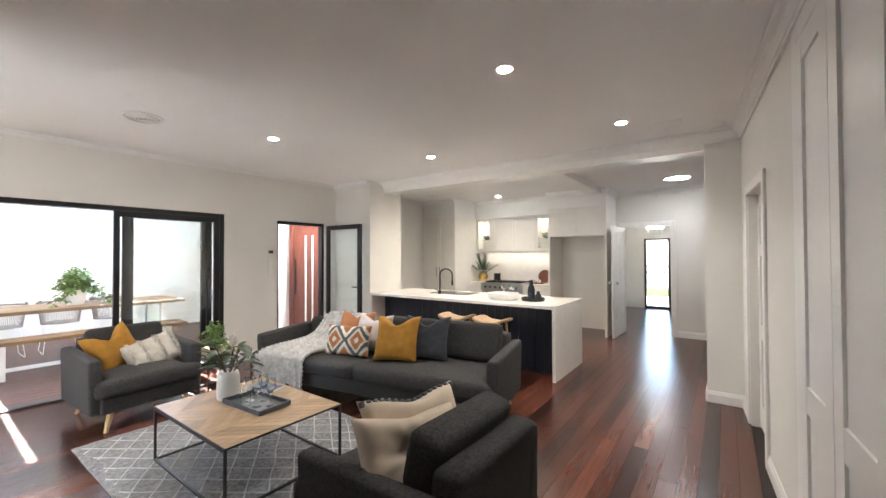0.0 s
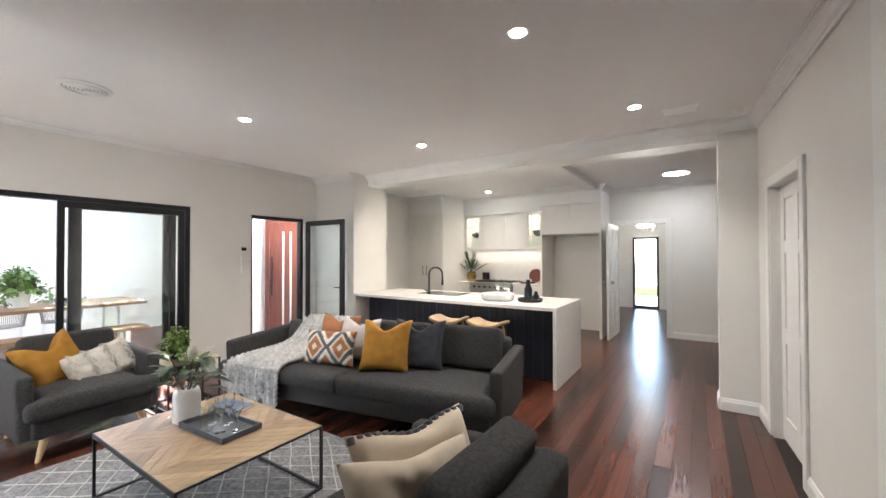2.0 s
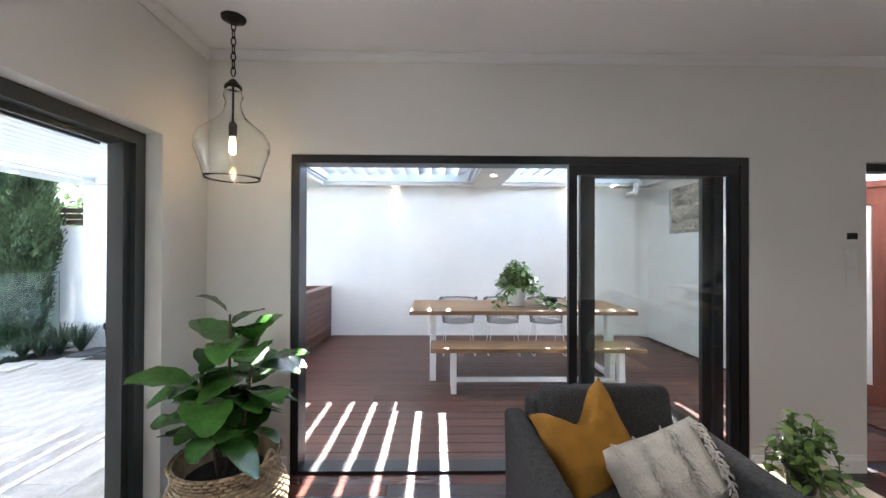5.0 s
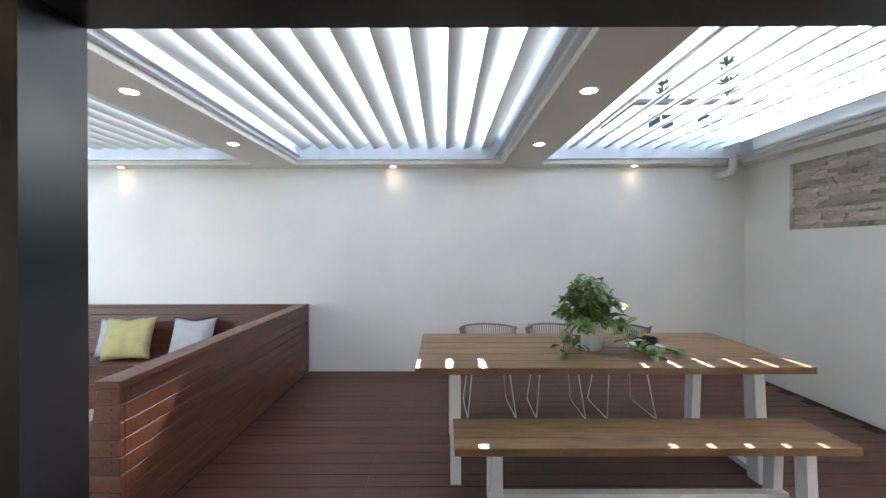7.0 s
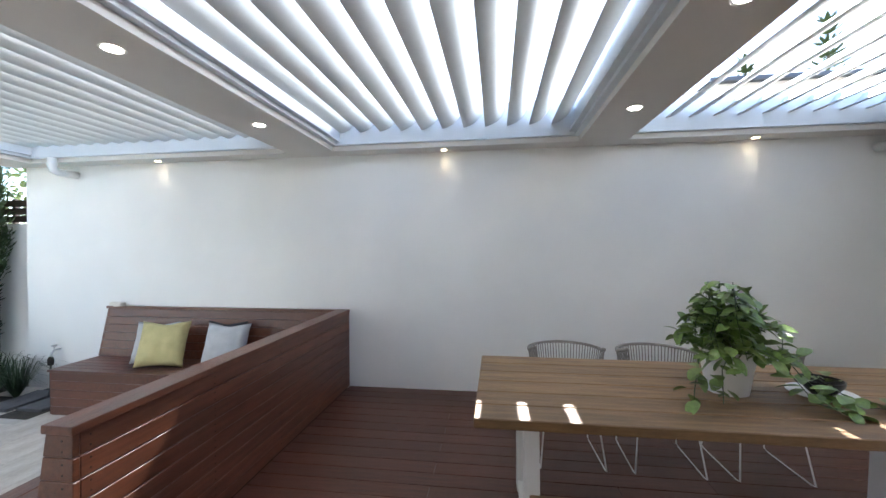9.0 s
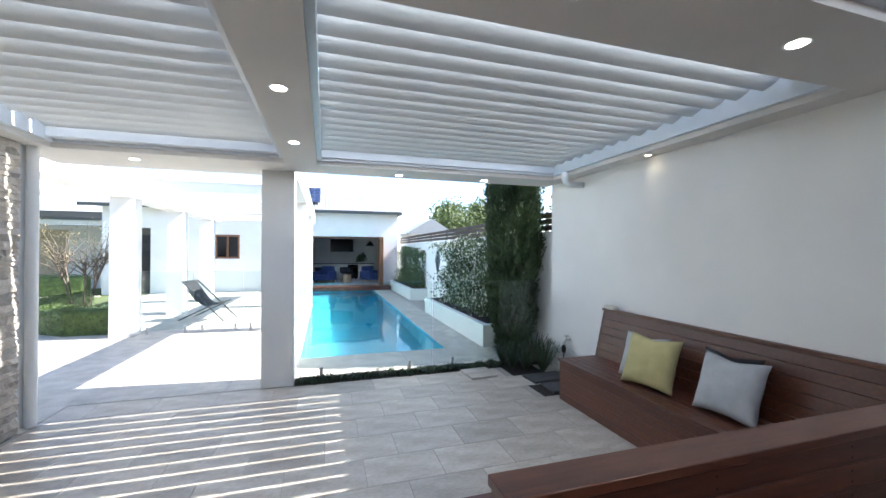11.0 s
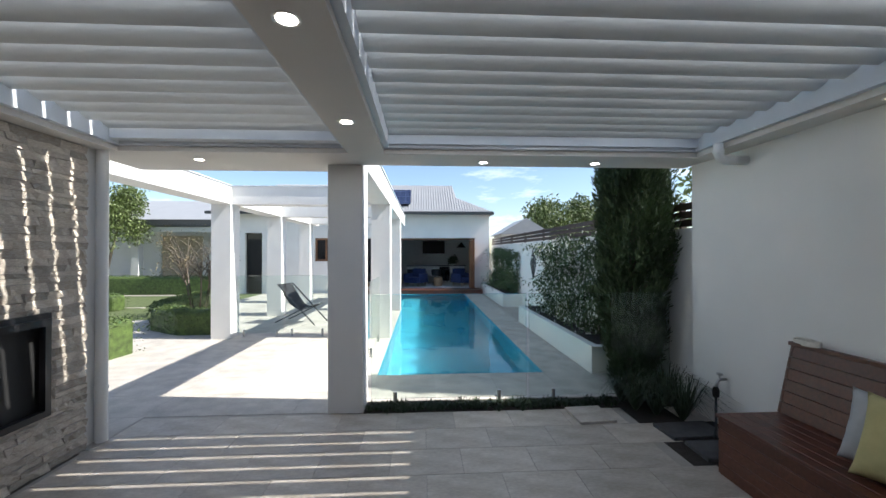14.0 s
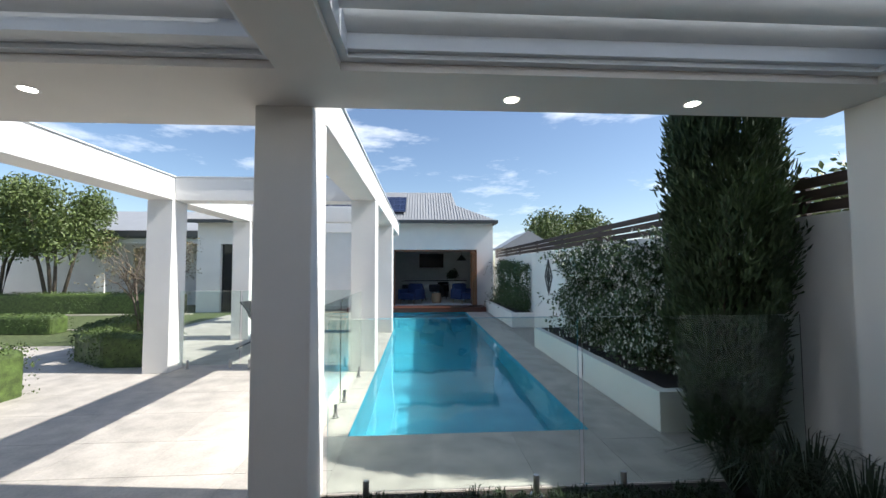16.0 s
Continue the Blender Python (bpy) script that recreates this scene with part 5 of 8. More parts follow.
def shaker(ob, x0, x1, z0, z1, y, name="door", handle=None, glass=False):
    """A shaker door in the xz plane with its face at y, looking towards -y."""
    r = 0.06
    bm = boxes((x0, x0 + r, y, y + 0.02, z0, z1), (x1 - r, x1, y, y + 0.02, z0, z1), (x0 + r, x1 - r, y, y + 0.02, z0, z0 + r), (x0 + r, x1 - r, y, y + 0.02, z1 - r, z1))
    if not glass:
        bx(bm, x0 + r, x1 - r, y + 0.008, y + 0.016, z0 + r, z1 - r)
    d = part(name, bm, M_CABWHITE, ob)
    if glass:
        g = part("pane", boxes((x0 + r, x1 - r, y + 0.008, y + 0.012, z0 + r, z1 - r)), M_GLASS, d)
        g.visible_shadow = False
    if handle:
        hx, hz = handle
        bm = cyl(bmesh.new(), (hx, y - 0.03, hz), (hx, y - 0.03, hz + 0.2), 0.006)
        for z in (hz + 0.02, hz + 0.18):
            cyl(bm, (hx, y, z), (hx, y - 0.03, z), 0.005)
        part("handle", bm, M_BLACK, d, "slim black bar handle")
    return d


pan = thing("pantry_cabinet", "tall white shaker pantry cabinet", "cabinet")
part("body", boxes((WX + 0.002, -4.0, 7.522, BY - 0.002, 0.0, 2.36)), M_CABWHITE, pan)
shaker(pan, WX + 0.005, -4.45, 0.1, 2.34, 7.5, handle=(-4.49, 1.05))
shaker(pan, -4.446, -4.003, 0.1, 2.34, 7.5, handle=(-4.40, 1.05))
structure("bulkhead", boxes((WX + 0.002, -4.0, 7.5, BY, 2.36, CEIL - 0.02), (-3.998, -2.102, 8.36, BY, 2.36, CEIL - 0.02), (-2.1, -0.98, 8.0, BY, 2.42, CEIL - 0.02)), M_CEIL, "white plaster bulkhead over the cabinets", "bulkhead")
bc = thing("base_cabinet", "white shaker base cabinet beside the cooker", "cabinet", group="base cabinets")
part("body", boxes((-3.998, -3.70, 8.13, BY - 0.002, 0.0, 0.86)), M_CABWHITE, bc)
shaker(bc, -3.996, -3.702, 0.1, 0.60, 8.11)
shaker(bc, -3.996, -3.702, 0.61, 0.85, 8.11, "drawer")
bc = thing("base_cabinet", "white shaker base cabinet beside the fridge recess", "cabinet", group="base cabinets")
part("body", boxes((-2.70, -2.102, 8.13, BY - 0.002, 0.0, 0.86)), M_CABWHITE, bc)
shaker(bc, -2.698, -2.104, 0.1, 0.60, 8.11)
shaker(bc, -2.698, -2.104, 0.61, 0.85, 8.11, "drawer")
for x0, x1 in ((-3.998, -3.70), (-2.70, -2.102)):
    plain("worktop", rbox(x0, x1, 8.10, BY - 0.03, 0.862, 0.90, 0.003), M_QUARTZ, "white stone worktop along the back wall", "worktop", "worktops")
plain("splashback", boxes((-3.998, -2.102, BY - 0.012, BY - 0.002, 0.9, 1.585)), M_QUARTZ, "plain white stone splashback", "splashback")
rg = thing("range_cooker", "stainless steel range cooker with gas burners", "cooker", (-3.69, 8.08, 0))
part("body", boxes((0, 0.98, 0.03, 0.66, 0.1, 0.90)), M_STEEL, rg)
part("oven_door", rbox(0.02, 0.96, 0.0, 0.028, 0.14, 0.68, 0.004), M_STEEL, rg)
part("oven_window", boxes((0.15, 0.83, -0.002, 0.0, 0.25, 0.55)), M_SCREEN, rg)
part("control_panel", rbox(0.0, 0.98, 0.0, 0.03, 0.72, 0.89, 0.004), M_STEEL, rg)
for k in range(7):
    part("knob", cyl(bmesh.new(), (0.12 + 0.125 * k, -0.03, 0.81), (0.12 + 0.125 * k, 0.0, 0.81), 0.022, 0.024, 14), M_BLACK, rg)
part("oven_rail", cyl(bmesh.new(), (0.06, -0.045, 0.66), (0.92, -0.045, 0.66), 0.011), M_STEEL, rg)
for k in range(3):
    x = 0.06 + 0.30 * k
    bm = boxes(*[(x, x + 0.26, 0.10 + 0.12 * j, 0.115 + 0.12 * j, 0.905, 0.925) for j in range(5)], *[(x + 0.12 * j, x + 0.015 + 0.12 * j, 0.10, 0.595, 0.926, 0.935) for j in range(3)])
    part("trivet", bm, M_BLACK, rg)
    part("burner", lathe([(0.0, 0.925), (0.045, 0.922), (0.05, 0.901), (0.0, 0.901)], 18, (x + 0.13, 0.35, 0)), M_BLACK, rg)
uc = thing("wall_cabinet", "white shaker wall cabinets with two lit glass-fronted ends", "wall cabinet")
U0, U1 = -3.998, -2.102
part("body", boxes((U0, U1, 8.70, BY - 0.014, 1.59, 2.36), (U0, U1, 8.42, 8.70, 1.59, 1.61), (U0, U1, 8.42, 8.70, 2.34, 2.36), (U0, U0 + 0.02, 8.42, 8.70, 1.61, 2.34), (U1 - 0.02, U1, 8.42, 8.70, 1.61, 2.34),
                   (-3.58, -3.56, 8.42, 8.70, 1.61, 2.34), (-2.54, -2.52, 8.42, 8.70, 1.61, 2.34)), M_CABWHITE, uc)
shaker(uc, U0 + 0.002, -3.572, 1.592, 2.358, 8.40, "glass_door", glass=True)
shaker(uc, -3.568, -3.052, 1.592, 2.358, 8.40)
shaker(uc, -3.048, -2.532, 1.592, 2.358, 8.40)
shaker(uc, -2.528, U1 - 0.002, 1.592, 2.358, 8.40, "glass_door", glass=True)
for x0, x1 in ((U0 + 0.02, -3.58), (-2.52, U1 - 0.02)):
    for z in (1.86, 2.10):
        sh = part("shelf", boxes((x0, x1, 8.44, 8.70, z, z + 0.008)), M_GLASS, uc, "glass shelf")
        sh.visible_shadow = False
    strip_l = new("lamp", bpy.data.lights.new("lamp", "AREA"))
    strip_l.data.shape, strip_l.data.size, strip_l.data.size_y, strip_l.data.energy, strip_l.data.color = "RECTANGLE", 0.3, 0.03, 0.07, (1.0, 0.85, 0.65)
    strip_l.matrix_world = pose((x0 + x1) / 2, 8.55, 2.33)
    strip_l.parent = uc
ul = new("lamp", bpy.data.lights.new("lamp", "AREA"))
ul.data.shape, ul.data.size, ul.data.size_y, ul.data.energy, ul.data.color = "RECTANGLE", 1.6, 0.04, 0.16, (1.0, 0.88, 0.72)
ul.matrix_world = pose(-3.05, 8.6, 1.585)
ul.parent = uc
plain("tureen", lathe([(0.0, 0.0), (0.05, 0.0), (0.06, 0.01), (0.10, 0.06), (0.105, 0.085), (0.06, 0.11), (0.015, 0.12), (0.012, 0.14), (0.0, 0.145)], 24, (-3.78, 8.57, 1.868)), M_SLATE, "small dark lidded tureen on a glass shelf", "tureen", smooth=True)
plain("patterned_bowl", lathe([(0.0, 0.0), (0.06, 0.0), (0.11, 0.05), (0.125, 0.12), (0.119, 0.12), (0.10, 0.05), (0.0, 0.01)], 24, (-2.31, 8.57, 1.868)), mat("speckled_glaze", (0.7, 0.7, 0.7), 0.4, var=0.9, scale=40, col2=(0.02, 0.02, 0.03)), "black and white patterned bowl on a glass shelf", "bowl", smooth=True)
fr = thing("fridge_cabinet", "white cabinet surrounding an empty fridge recess", "cabinet")
part("side_panel", boxes((-2.10, -2.06, 8.02, BY - 0.002, 0.0, 2.42)), M_CABWHITE, fr)
part("side_panel", boxes((-1.02, -0.98, 7.98, BY - 0.002, 0.0, 2.42)), M_CABWHITE, fr)
part("upper_box", boxes((-2.06, -1.02, 8.04, BY - 0.002, 1.87, 2.42)), M_CABWHITE, fr)
shaker(fr, -2.058, -1.542, 1.872, 2.418, 8.02)
shaker(fr, -1.538, -1.022, 1.872, 2.418, 8.02)
part("outlet", boxes((-1.42, -1.31, BY - 0.012, BY - 0.002, 1.66, 1.73)), M_PLASTIC, fr)
pot = thing("palm_vase", "brass vase with a spray of palm fronds", "vase", (-3.86, 8.48, 0.9))
part("body", lathe([(0.0, 0.0), (0.08, 0.0), (0.11, 0.06), (0.11, 0.14), (0.085, 0.19), (0.092, 0.20), (0.0, 0.19)], 20), M_BRASS, pot, smooth=True)
rnd = random.Random(31)
for k in range(22):
    a, e = rnd.uniform(0, 2 * math.pi), rnd.uniform(0.5, 1.4)
    tip = Vector((math.cos(a) * math.cos(e), math.sin(a) * math.cos(e), math.sin(e))) * rnd.uniform(0.32, 0.48)
    bm = tube([(0, 0, 0.15), tuple(tip * 0.6 + Vector((0, 0, 0.17))), tuple(tip + Vector((0, 0, 0.15)))], 0.003, 4)
    for j in range(9):
        c = Vector((0, 0, 0.16)).lerp(tip + Vector((0, 0, 0.15)), 0.35 + 0.65 * j / 8)
        for s in (-1, 1):
            leaf_into(bm, c, tip.normalized() + Vector((-s * math.sin(a), s * math.cos(a), 0)) * 0.7, 0.12, 0.014, 0.15, 0.1, 0, 2)
    part("frond", bm, M_LEAFD, pot)
for k, x in enumerate((-3.62, -3.53)):
    plain("canister", lathe([(0.0, 0.0), (0.04, 0.0), (0.04, 0.13), (0.043, 0.135), (0.043, 0.15), (0.0, 0.155)], 18, (x + 0.02, 8.60, 0.936)), M_BLACK, "small black kitchen canister", "canister", "canisters", smooth=True)
bd = thing("chopping_board", "round timber board leaning on the splashback", "board", (-2.42, 8.66, 0.9))
bm = lathe([(0.0, -0.008), (0.14, -0.008), (0.145, 0.0), (0.14, 0.008), (0.0, 0.008)], 28)
bmesh.ops.rotate(bm, verts=bm.verts, matrix=Matrix.Rotation(radians(80), 3, "X"))
bmesh.ops.translate(bm, verts=bm.verts, vec=(0, 0, 0.145))
part("disc", bm, M_RED, bd, smooth=True)
tr = thing("timber_tray", "oval timber tray holding white cups", "tray", (-2.50, 8.40, 0.9))
part("base", lathe([(0.0, 0.001), (0.16, 0.001), (0.175, 0.03), (0.168, 0.03), (0.155, 0.01), (0.0, 0.01)], 28), M_RED, tr, smooth=True)
for dx in (-0.06, 0.05):
    plain("cup", lathe([(0.0, 0.0), (0.025, 0.0), (0.04, 0.03), (0.042, 0.07), (0.038, 0.07), (0.034, 0.03), (0.0, 0.008)], 16, (-2.50 + dx, 8.40, 0.911)), M_WHITECER, "white cup on the timber tray", "cup", "cups", smooth=True)

# hall chandelier and garden beyond the front door
ch = thing("chandelier", "small crystal chandelier hanging in the hall", "chandelier", (-0.58, 11.0, CEIL - 0.26))
part("rod", cyl(bmesh.new(), (0, 0, 0.26), (0, 0, -0.385), 0.006), M_BRASS, ch)
part("hoop", tube([(0.16 * math.cos(2 * math.pi * i / 16), 0.16 * math.sin(2 * math.pi * i / 16), -0.38) for i in range(17)], 0.008, 6), M_BRASS, ch, smooth="all")
for k in range(10):
    a = 2 * math.pi * k / 10
    part("crystal", lathe([(0.0, -0.50), (0.012, -0.47), (0.008, -0.42), (0.0, -0.385)], 6, (0.16 * math.cos(a), 0.16 * math.sin(a), 0)), M_GLASS, ch)
    part("candle_lamp", lathe([(0.0, -0.38), (0.01, -0.37), (0.008, -0.33), (0.0, -0.31)], 8, (0.16 * math.cos(a), 0.16 * math.sin(a), 0)), M_LAMP, ch)
structure("pavement_front", boxes((-4, 3, 12.93, 24, -0.32, -0.06)), M_TRAV, "pale paved front path", "paving")
fence = thing("front_fence", "black iron picket fence at the front garden", "fence", (0, 19.0, -0.06))
for k in range(40):
    part("picket", boxes((-4 + 0.16 * k, -3.98 + 0.16 * k, -0.01, 0.01, 0, 1.2)), M_BLACK, fence)
for za in (0.15, 1.05):
    part("rail", boxes((-4.0, 2.3, 0.011, 0.03, za, za + 0.03)), M_BLACK, fence)
# ---- floor boards ----
def board_mesh(w, l, h, material, name):
    bm = bevel(boxes((0, w, 0, l, 0, h)), 0.0012, 1)
    me = bpy.data.meshes.new(name)
    bmesh.ops.recalc_face_normals(bm, faces=bm.faces)
    bm.to_mesh(me)
    bm.free()
    me.materials.append(material)
    return me


def piece(name, me, parent, m):
    ob = new(name, me)
    ob.parent = parent
    ob.matrix_basis = m
    return ob


rnd = random.Random(77)
BW = 0.112
lens = [1.0, 1.4, 1.8, 2.3]
fl = {l: board_mesh(BW - 0.0012, l - 0.0015, 0.0119, M_FLOORBOARD, "board") for l in lens}
x = WX + 0.001
rest = bmesh.new()
while x < EX - 0.02:
    y = SY - 0.2
    while y < 5.5:
        l = rnd.choice(lens)    # joints fall at random
        piece("board", fl[l], floor_ob, pose(x, y, -0.0118))
        y += l
    x += BW
    while y < 12.9 and x > -2.6:
        l = rnd.choice(lens)
        bx(rest, x - BW, x - 0.0012, y, min(12.9, y + l - 0.0015), -0.0118, 0.0001)
        y += l
x = EX
while x < 3.0:
    y = 5.3
    while y < 8.8:
        l = rnd.choice(lens)
        bx(rest, x, x + BW - 0.0012, y, y + l - 0.0015, -0.0118, 0.0001)
        y += l
    x += BW
M_FLOORSTUFF = mat("jarrah_boards", (0.088, 0.027, 0.016), 0.24, var=0.22, scale=5, bump=0.04, bscale=30, stretch=(12, 0.7, 1), per_object=0.75, island=True)
me = bpy.data.meshes.new("boards")
rest.to_mesh(me)
rest.free()
me.materials.append(M_FLOORSTUFF)
ob = new("boards", me)
ob.parent = floor_ob
tagged(ob, kind="stuff")
# ---- outdoor materials ----
M_TEAK = mat("weathered_teak", (0.30, 0.175, 0.078), 0.5, var=0.35, scale=4, bump=0.15, bscale=40, stretch=(9, 0.9, 8), per_object=0.2)
M_WHITEMETAL = mat("white_powdercoat", (0.80, 0.81, 0.82), 0.4, var=0.03)
M_ROPE = mat("grey_rope", (0.33, 0.30, 0.27), 0.85, var=0.25, scale=30, bump=0.4, bscale=200)
M_YELLOW = mat("lemon_canvas", (0.52, 0.46, 0.22), 0.95, var=0.1, scale=12, bump=0.3, bscale=260)
M_PALEGREY = mat("pale_grey_canvas", (0.46, 0.47, 0.48), 0.95, var=0.1, scale=12, bump=0.3, bscale=260)
M_DARKCANVAS = mat("black_canvas", (0.03, 0.03, 0.035), 0.95, var=0.2, scale=12, bump=0.3, bscale=260)
M_POOLTILE = mat("pool_plaster", (0.05, 0.37, 0.50), 0.6, var=0.2, scale=3)
M_CONIFER = mat("conifer_foliage", (0.085, 0.14, 0.05), 0.7, var=0.5, scale=8)
M_JASMINE = mat("jasmine_leaf", (0.12, 0.19, 0.07), 0.5, var=0.5, scale=12)
M_PETAL = mat("white_petal", (0.80, 0.80, 0.74), 0.7, var=0.05)
M_BOX = mat("box_hedge_leaf", (0.125, 0.195, 0.045), 0.6, var=0.5, scale=10)
M_GUM = mat("tree_leaf", (0.17, 0.235, 0.06), 0.55, var=0.5, scale=4)
M_BARK = mat("grey_bark", (0.16, 0.13, 0.10), 0.9, var=0.4, scale=8, bump=0.6, bscale=50)
M_MONDO = mat("mondo_grass", (0.035, 0.065, 0.025), 0.5, var=0.4, scale=12)
M_ROOF = mat("corrugated_steel", (0.33, 0.34, 0.35), 0.4, var=0.06, scale=2)
M_SOLAR = mat("solar_cell", (0.015, 0.025, 0.075), 0.15, var=0.2, scale=6)
M_DARKTIMBER = mat("dark_fence_timber", (0.060, 0.038, 0.030), 0.6, var=0.3, scale=5, stretch=(6, 0.7, 6), bump=0.15, per_object=0.15)
M_CEDAR = mat("cedar_frame", (0.22, 0.10, 0.045), 0.5, var=0.2, scale=5)
M_DARKROOM = mat("dim_room_paint", (0.75, 0.74, 0.72), 0.8, var=0.05)
M_BLUE = mat("blue_velvet", (0.03, 0.055, 0.16), 0.9, var=0.2)
M_ROLLER = mat("beige_roller_door", (0.52, 0.46, 0.36), 0.6, var=0.06)
M_FIREGLASS = mat("fireplace_glass", (0.006, 0.006, 0.007), 0.06, var=0.1)

# ---- deck boards, step ----
rnd = random.Random(5)
dk = {l: board_mesh(0.134, l - 0.003, 0.022, M_DECK, "deck_board") for l in (1.2, 1.8, 2.4, 2.93)}
k = 0
x = -9.098
while x < WX - 0.16:
    y = -0.83
    for l in ((2.4, 2.93 + 0.2) if k % 2 else (1.2, 1.8, 2.53)):
        l2 = min(dk, key=lambda q: abs(q - l))
        piece("deck_board", dk[l2], deck_ob, pose(x, y, -0.0225))
        y += l2
    x += 0.1405
    k += 1
x = -6.28
while x < WX - 0.17:
    piece("deck_board", dk[1.8], deck_ob, pose(x, 4.72, -0.0225))
    x += 0.1405
structure("deck_fascia", boxes((-6.2, WX - 0.15, -0.856, -0.832, PAVE, -0.002)), M_DECK, "timber fascia at the deck's edge", "deck")

# ---- travertine ----
rnd = random.Random(9)
TL, TW = 0.61, 0.406


def tile_mesh(l, w, seed):
    bm = bevel(boxes((0, l - 0.004, 0, w - 0.004, -0.006, 0.0)), 0.0015, 1)
    me = bpy.data.meshes.new("tile")
    bmesh.ops.recalc_face_normals(bm, faces=bm.faces)
    bm.to_mesh(me)
    bm.free()
    me.materials.append(M_TRAV)
    return me


full, half = tile_mesh(TL, TW, 0), tile_mesh(TL / 2, TW, 1)
r = 0
y = -5.20
while y < SY - 0.30:
    x = -9.10 if r % 2 else -9.10 - TL / 2
    while x < -2.98:
        if x < -9.1 - 0.01:
            piece("tile", half, pave_ob, pose(x + TL / 2, y, PAVE))
        elif not (x < -8.6 and y < -3.95) and not (x > -3.5 and x + TL > -2.93):
            piece("tile", full, pave_ob, pose(x, y, PAVE))
        elif x > -3.5 and x + TL / 2 < -2.93:
            piece("tile", half, pave_ob, pose(x, y, PAVE))
        x += TL
    y += TW
    r += 1
tiles = bmesh.new()
for x0, x1, y0, y1 in ((-8.5, PX0, -18.1, -5.55), (PX1, -1.2, PYE, PY1), (PXE, -1.2, -17.6, PYE), (PX0, PX1, PY1, -5.55), (PX1, 5.9, PY1, -5.25), (-1.2, 5.9, -11.5, PY1), (-1.2, 0.85, -17.6, -11.5), (-2.98, -2.0, -5.25, -4.55)):
    nx, ny = max(1, round((x1 - x0) / 0.8)), max(1, round((y1 - y0) / 0.8))
    dx, dy = (x1 - x0) / nx, (y1 - y0) / ny
    for i in range(nx):
        for j in range(ny):
            bx(tiles, x0 + i * dx, x0 + (i + 1) * dx - 0.004, y0 + j * dy, y0 + (j + 1) * dy - 0.004, PAVE - 0.006, PAVE)
me = bpy.data.meshes.new("pool_paving")
tiles.to_mesh(me)
tiles.free()
me.materials.append(mat("travertine_pale", (0.55, 0.51, 0.455), 0.6, var=0.22, scale=4, bump=0.12, bscale=40, per_object=0.06, island=True))
ob = new("pool_paving", me)
ob.parent = pave_ob
tagged(ob, "pale travertine slabs round the pool", kind="stuff")

# ---- pool ----
E = 0.008    # the plaster stands a little inside the coping
structure("pool_shell", boxes((PX0 - 0.2, PX0 + E, PY0 - 0.2, PY1 + 0.2, -1.7, -0.207), (PX1 - E, PX1 + 0.2, PYE - E, PY1 + 0.2, -1.7, -0.207), (PXE - E, PXE + 0.2, PY0 - 0.2, PYE + 0.2, -1.7, -0.208),
                              (PX1 + 0.2, PXE - E, PYE - E, PYE + 0.2, -1.7, -0.207), (PX0 + E, PXE - E, PY0 - 0.2, PY0 + E, -1.7, -0.207), (PX0 + E, PX1 - E, PY1 - E, PY1 + 0.2, -1.7, -0.207),
                              (PX0 + E, PXE - E, PY0 + E, PY1 - E, -1.7, -1.45)), M_POOLTILE, "turquoise plastered pool basin", "pool")
M_WATER = glass_mat("pool_water", (0.88, 0.96, 1.0), 0.0, 1.33)
wt = M_WATER.node_tree
nz = wt.nodes.new("ShaderNodeTexNoise")
nz.inputs["Scale"].default_value, nz.inputs["Detail"].default_value = 4.5, 3.0
bp = wt.nodes.new("ShaderNodeBump")
bp.inputs["Strength"].default_value, bp.inputs["Distance"].default_value = 0.30, 0.05
wt.links.new(nz.outputs["Fac"], bp.inputs["Height"])
wt.links.new(bp.outputs["Normal"], wt.nodes["Principled BSDF"].inputs["Normal"])
bm = bmesh.new()
bm.faces.new([bm.verts.new((x, y, -0.24)) for x, y in ((PX0, PY0), (PXE, PY0), (PXE, PYE), (PX1, PYE), (PX1, PY1), (PX0, PY1))])
water = structure("water", bm, M_WATER, "calm turquoise pool water", "water")
water.visible_shadow = False

# ---- garden strip, mondo grass ----
structure("ground_bed", boxes((-9.1, -5.36, -5.54, -5.22, -0.34, PAVE - 0.002), (-9.1, -8.3, -5.22, -3.89, -0.34, PAVE - 0.001)), M_SOIL, "dark planting soil", "soil")


def grass_tuft(bm, x, y, z, h, n, rnd, spread=0.5, w=0.007):
    for _ in range(n):
        a, s = rnd.uniform(0, 2 * math.pi), rnd.uniform(0.25, 1) * spread
        d = Vector((math.cos(a), math.sin(a), 0))
        hh = h * rnd.uniform(0.6, 1.1)
        side = Vector((-d.y, d.x, 0)) * w
        p0 = Vector((x, y, z)) + d * 0.015
        p1 = p0 + d * (s * hh * 0.4) + Vector((0, 0, hh * 0.75))
        p2 = p0 + d * (s * hh) + Vector((0, 0, hh * (1.0 - 0.5 * s)))
        v = [bm.verts.new(p0 - side), bm.verts.new(p0 + side), bm.verts.new(p1 + side * 0.8), bm.verts.new(p1 - side * 0.8), bm.verts.new(p2)]
        bm.faces.new(v[:4])
        bm.faces.new((v[3], v[2], v[4]))


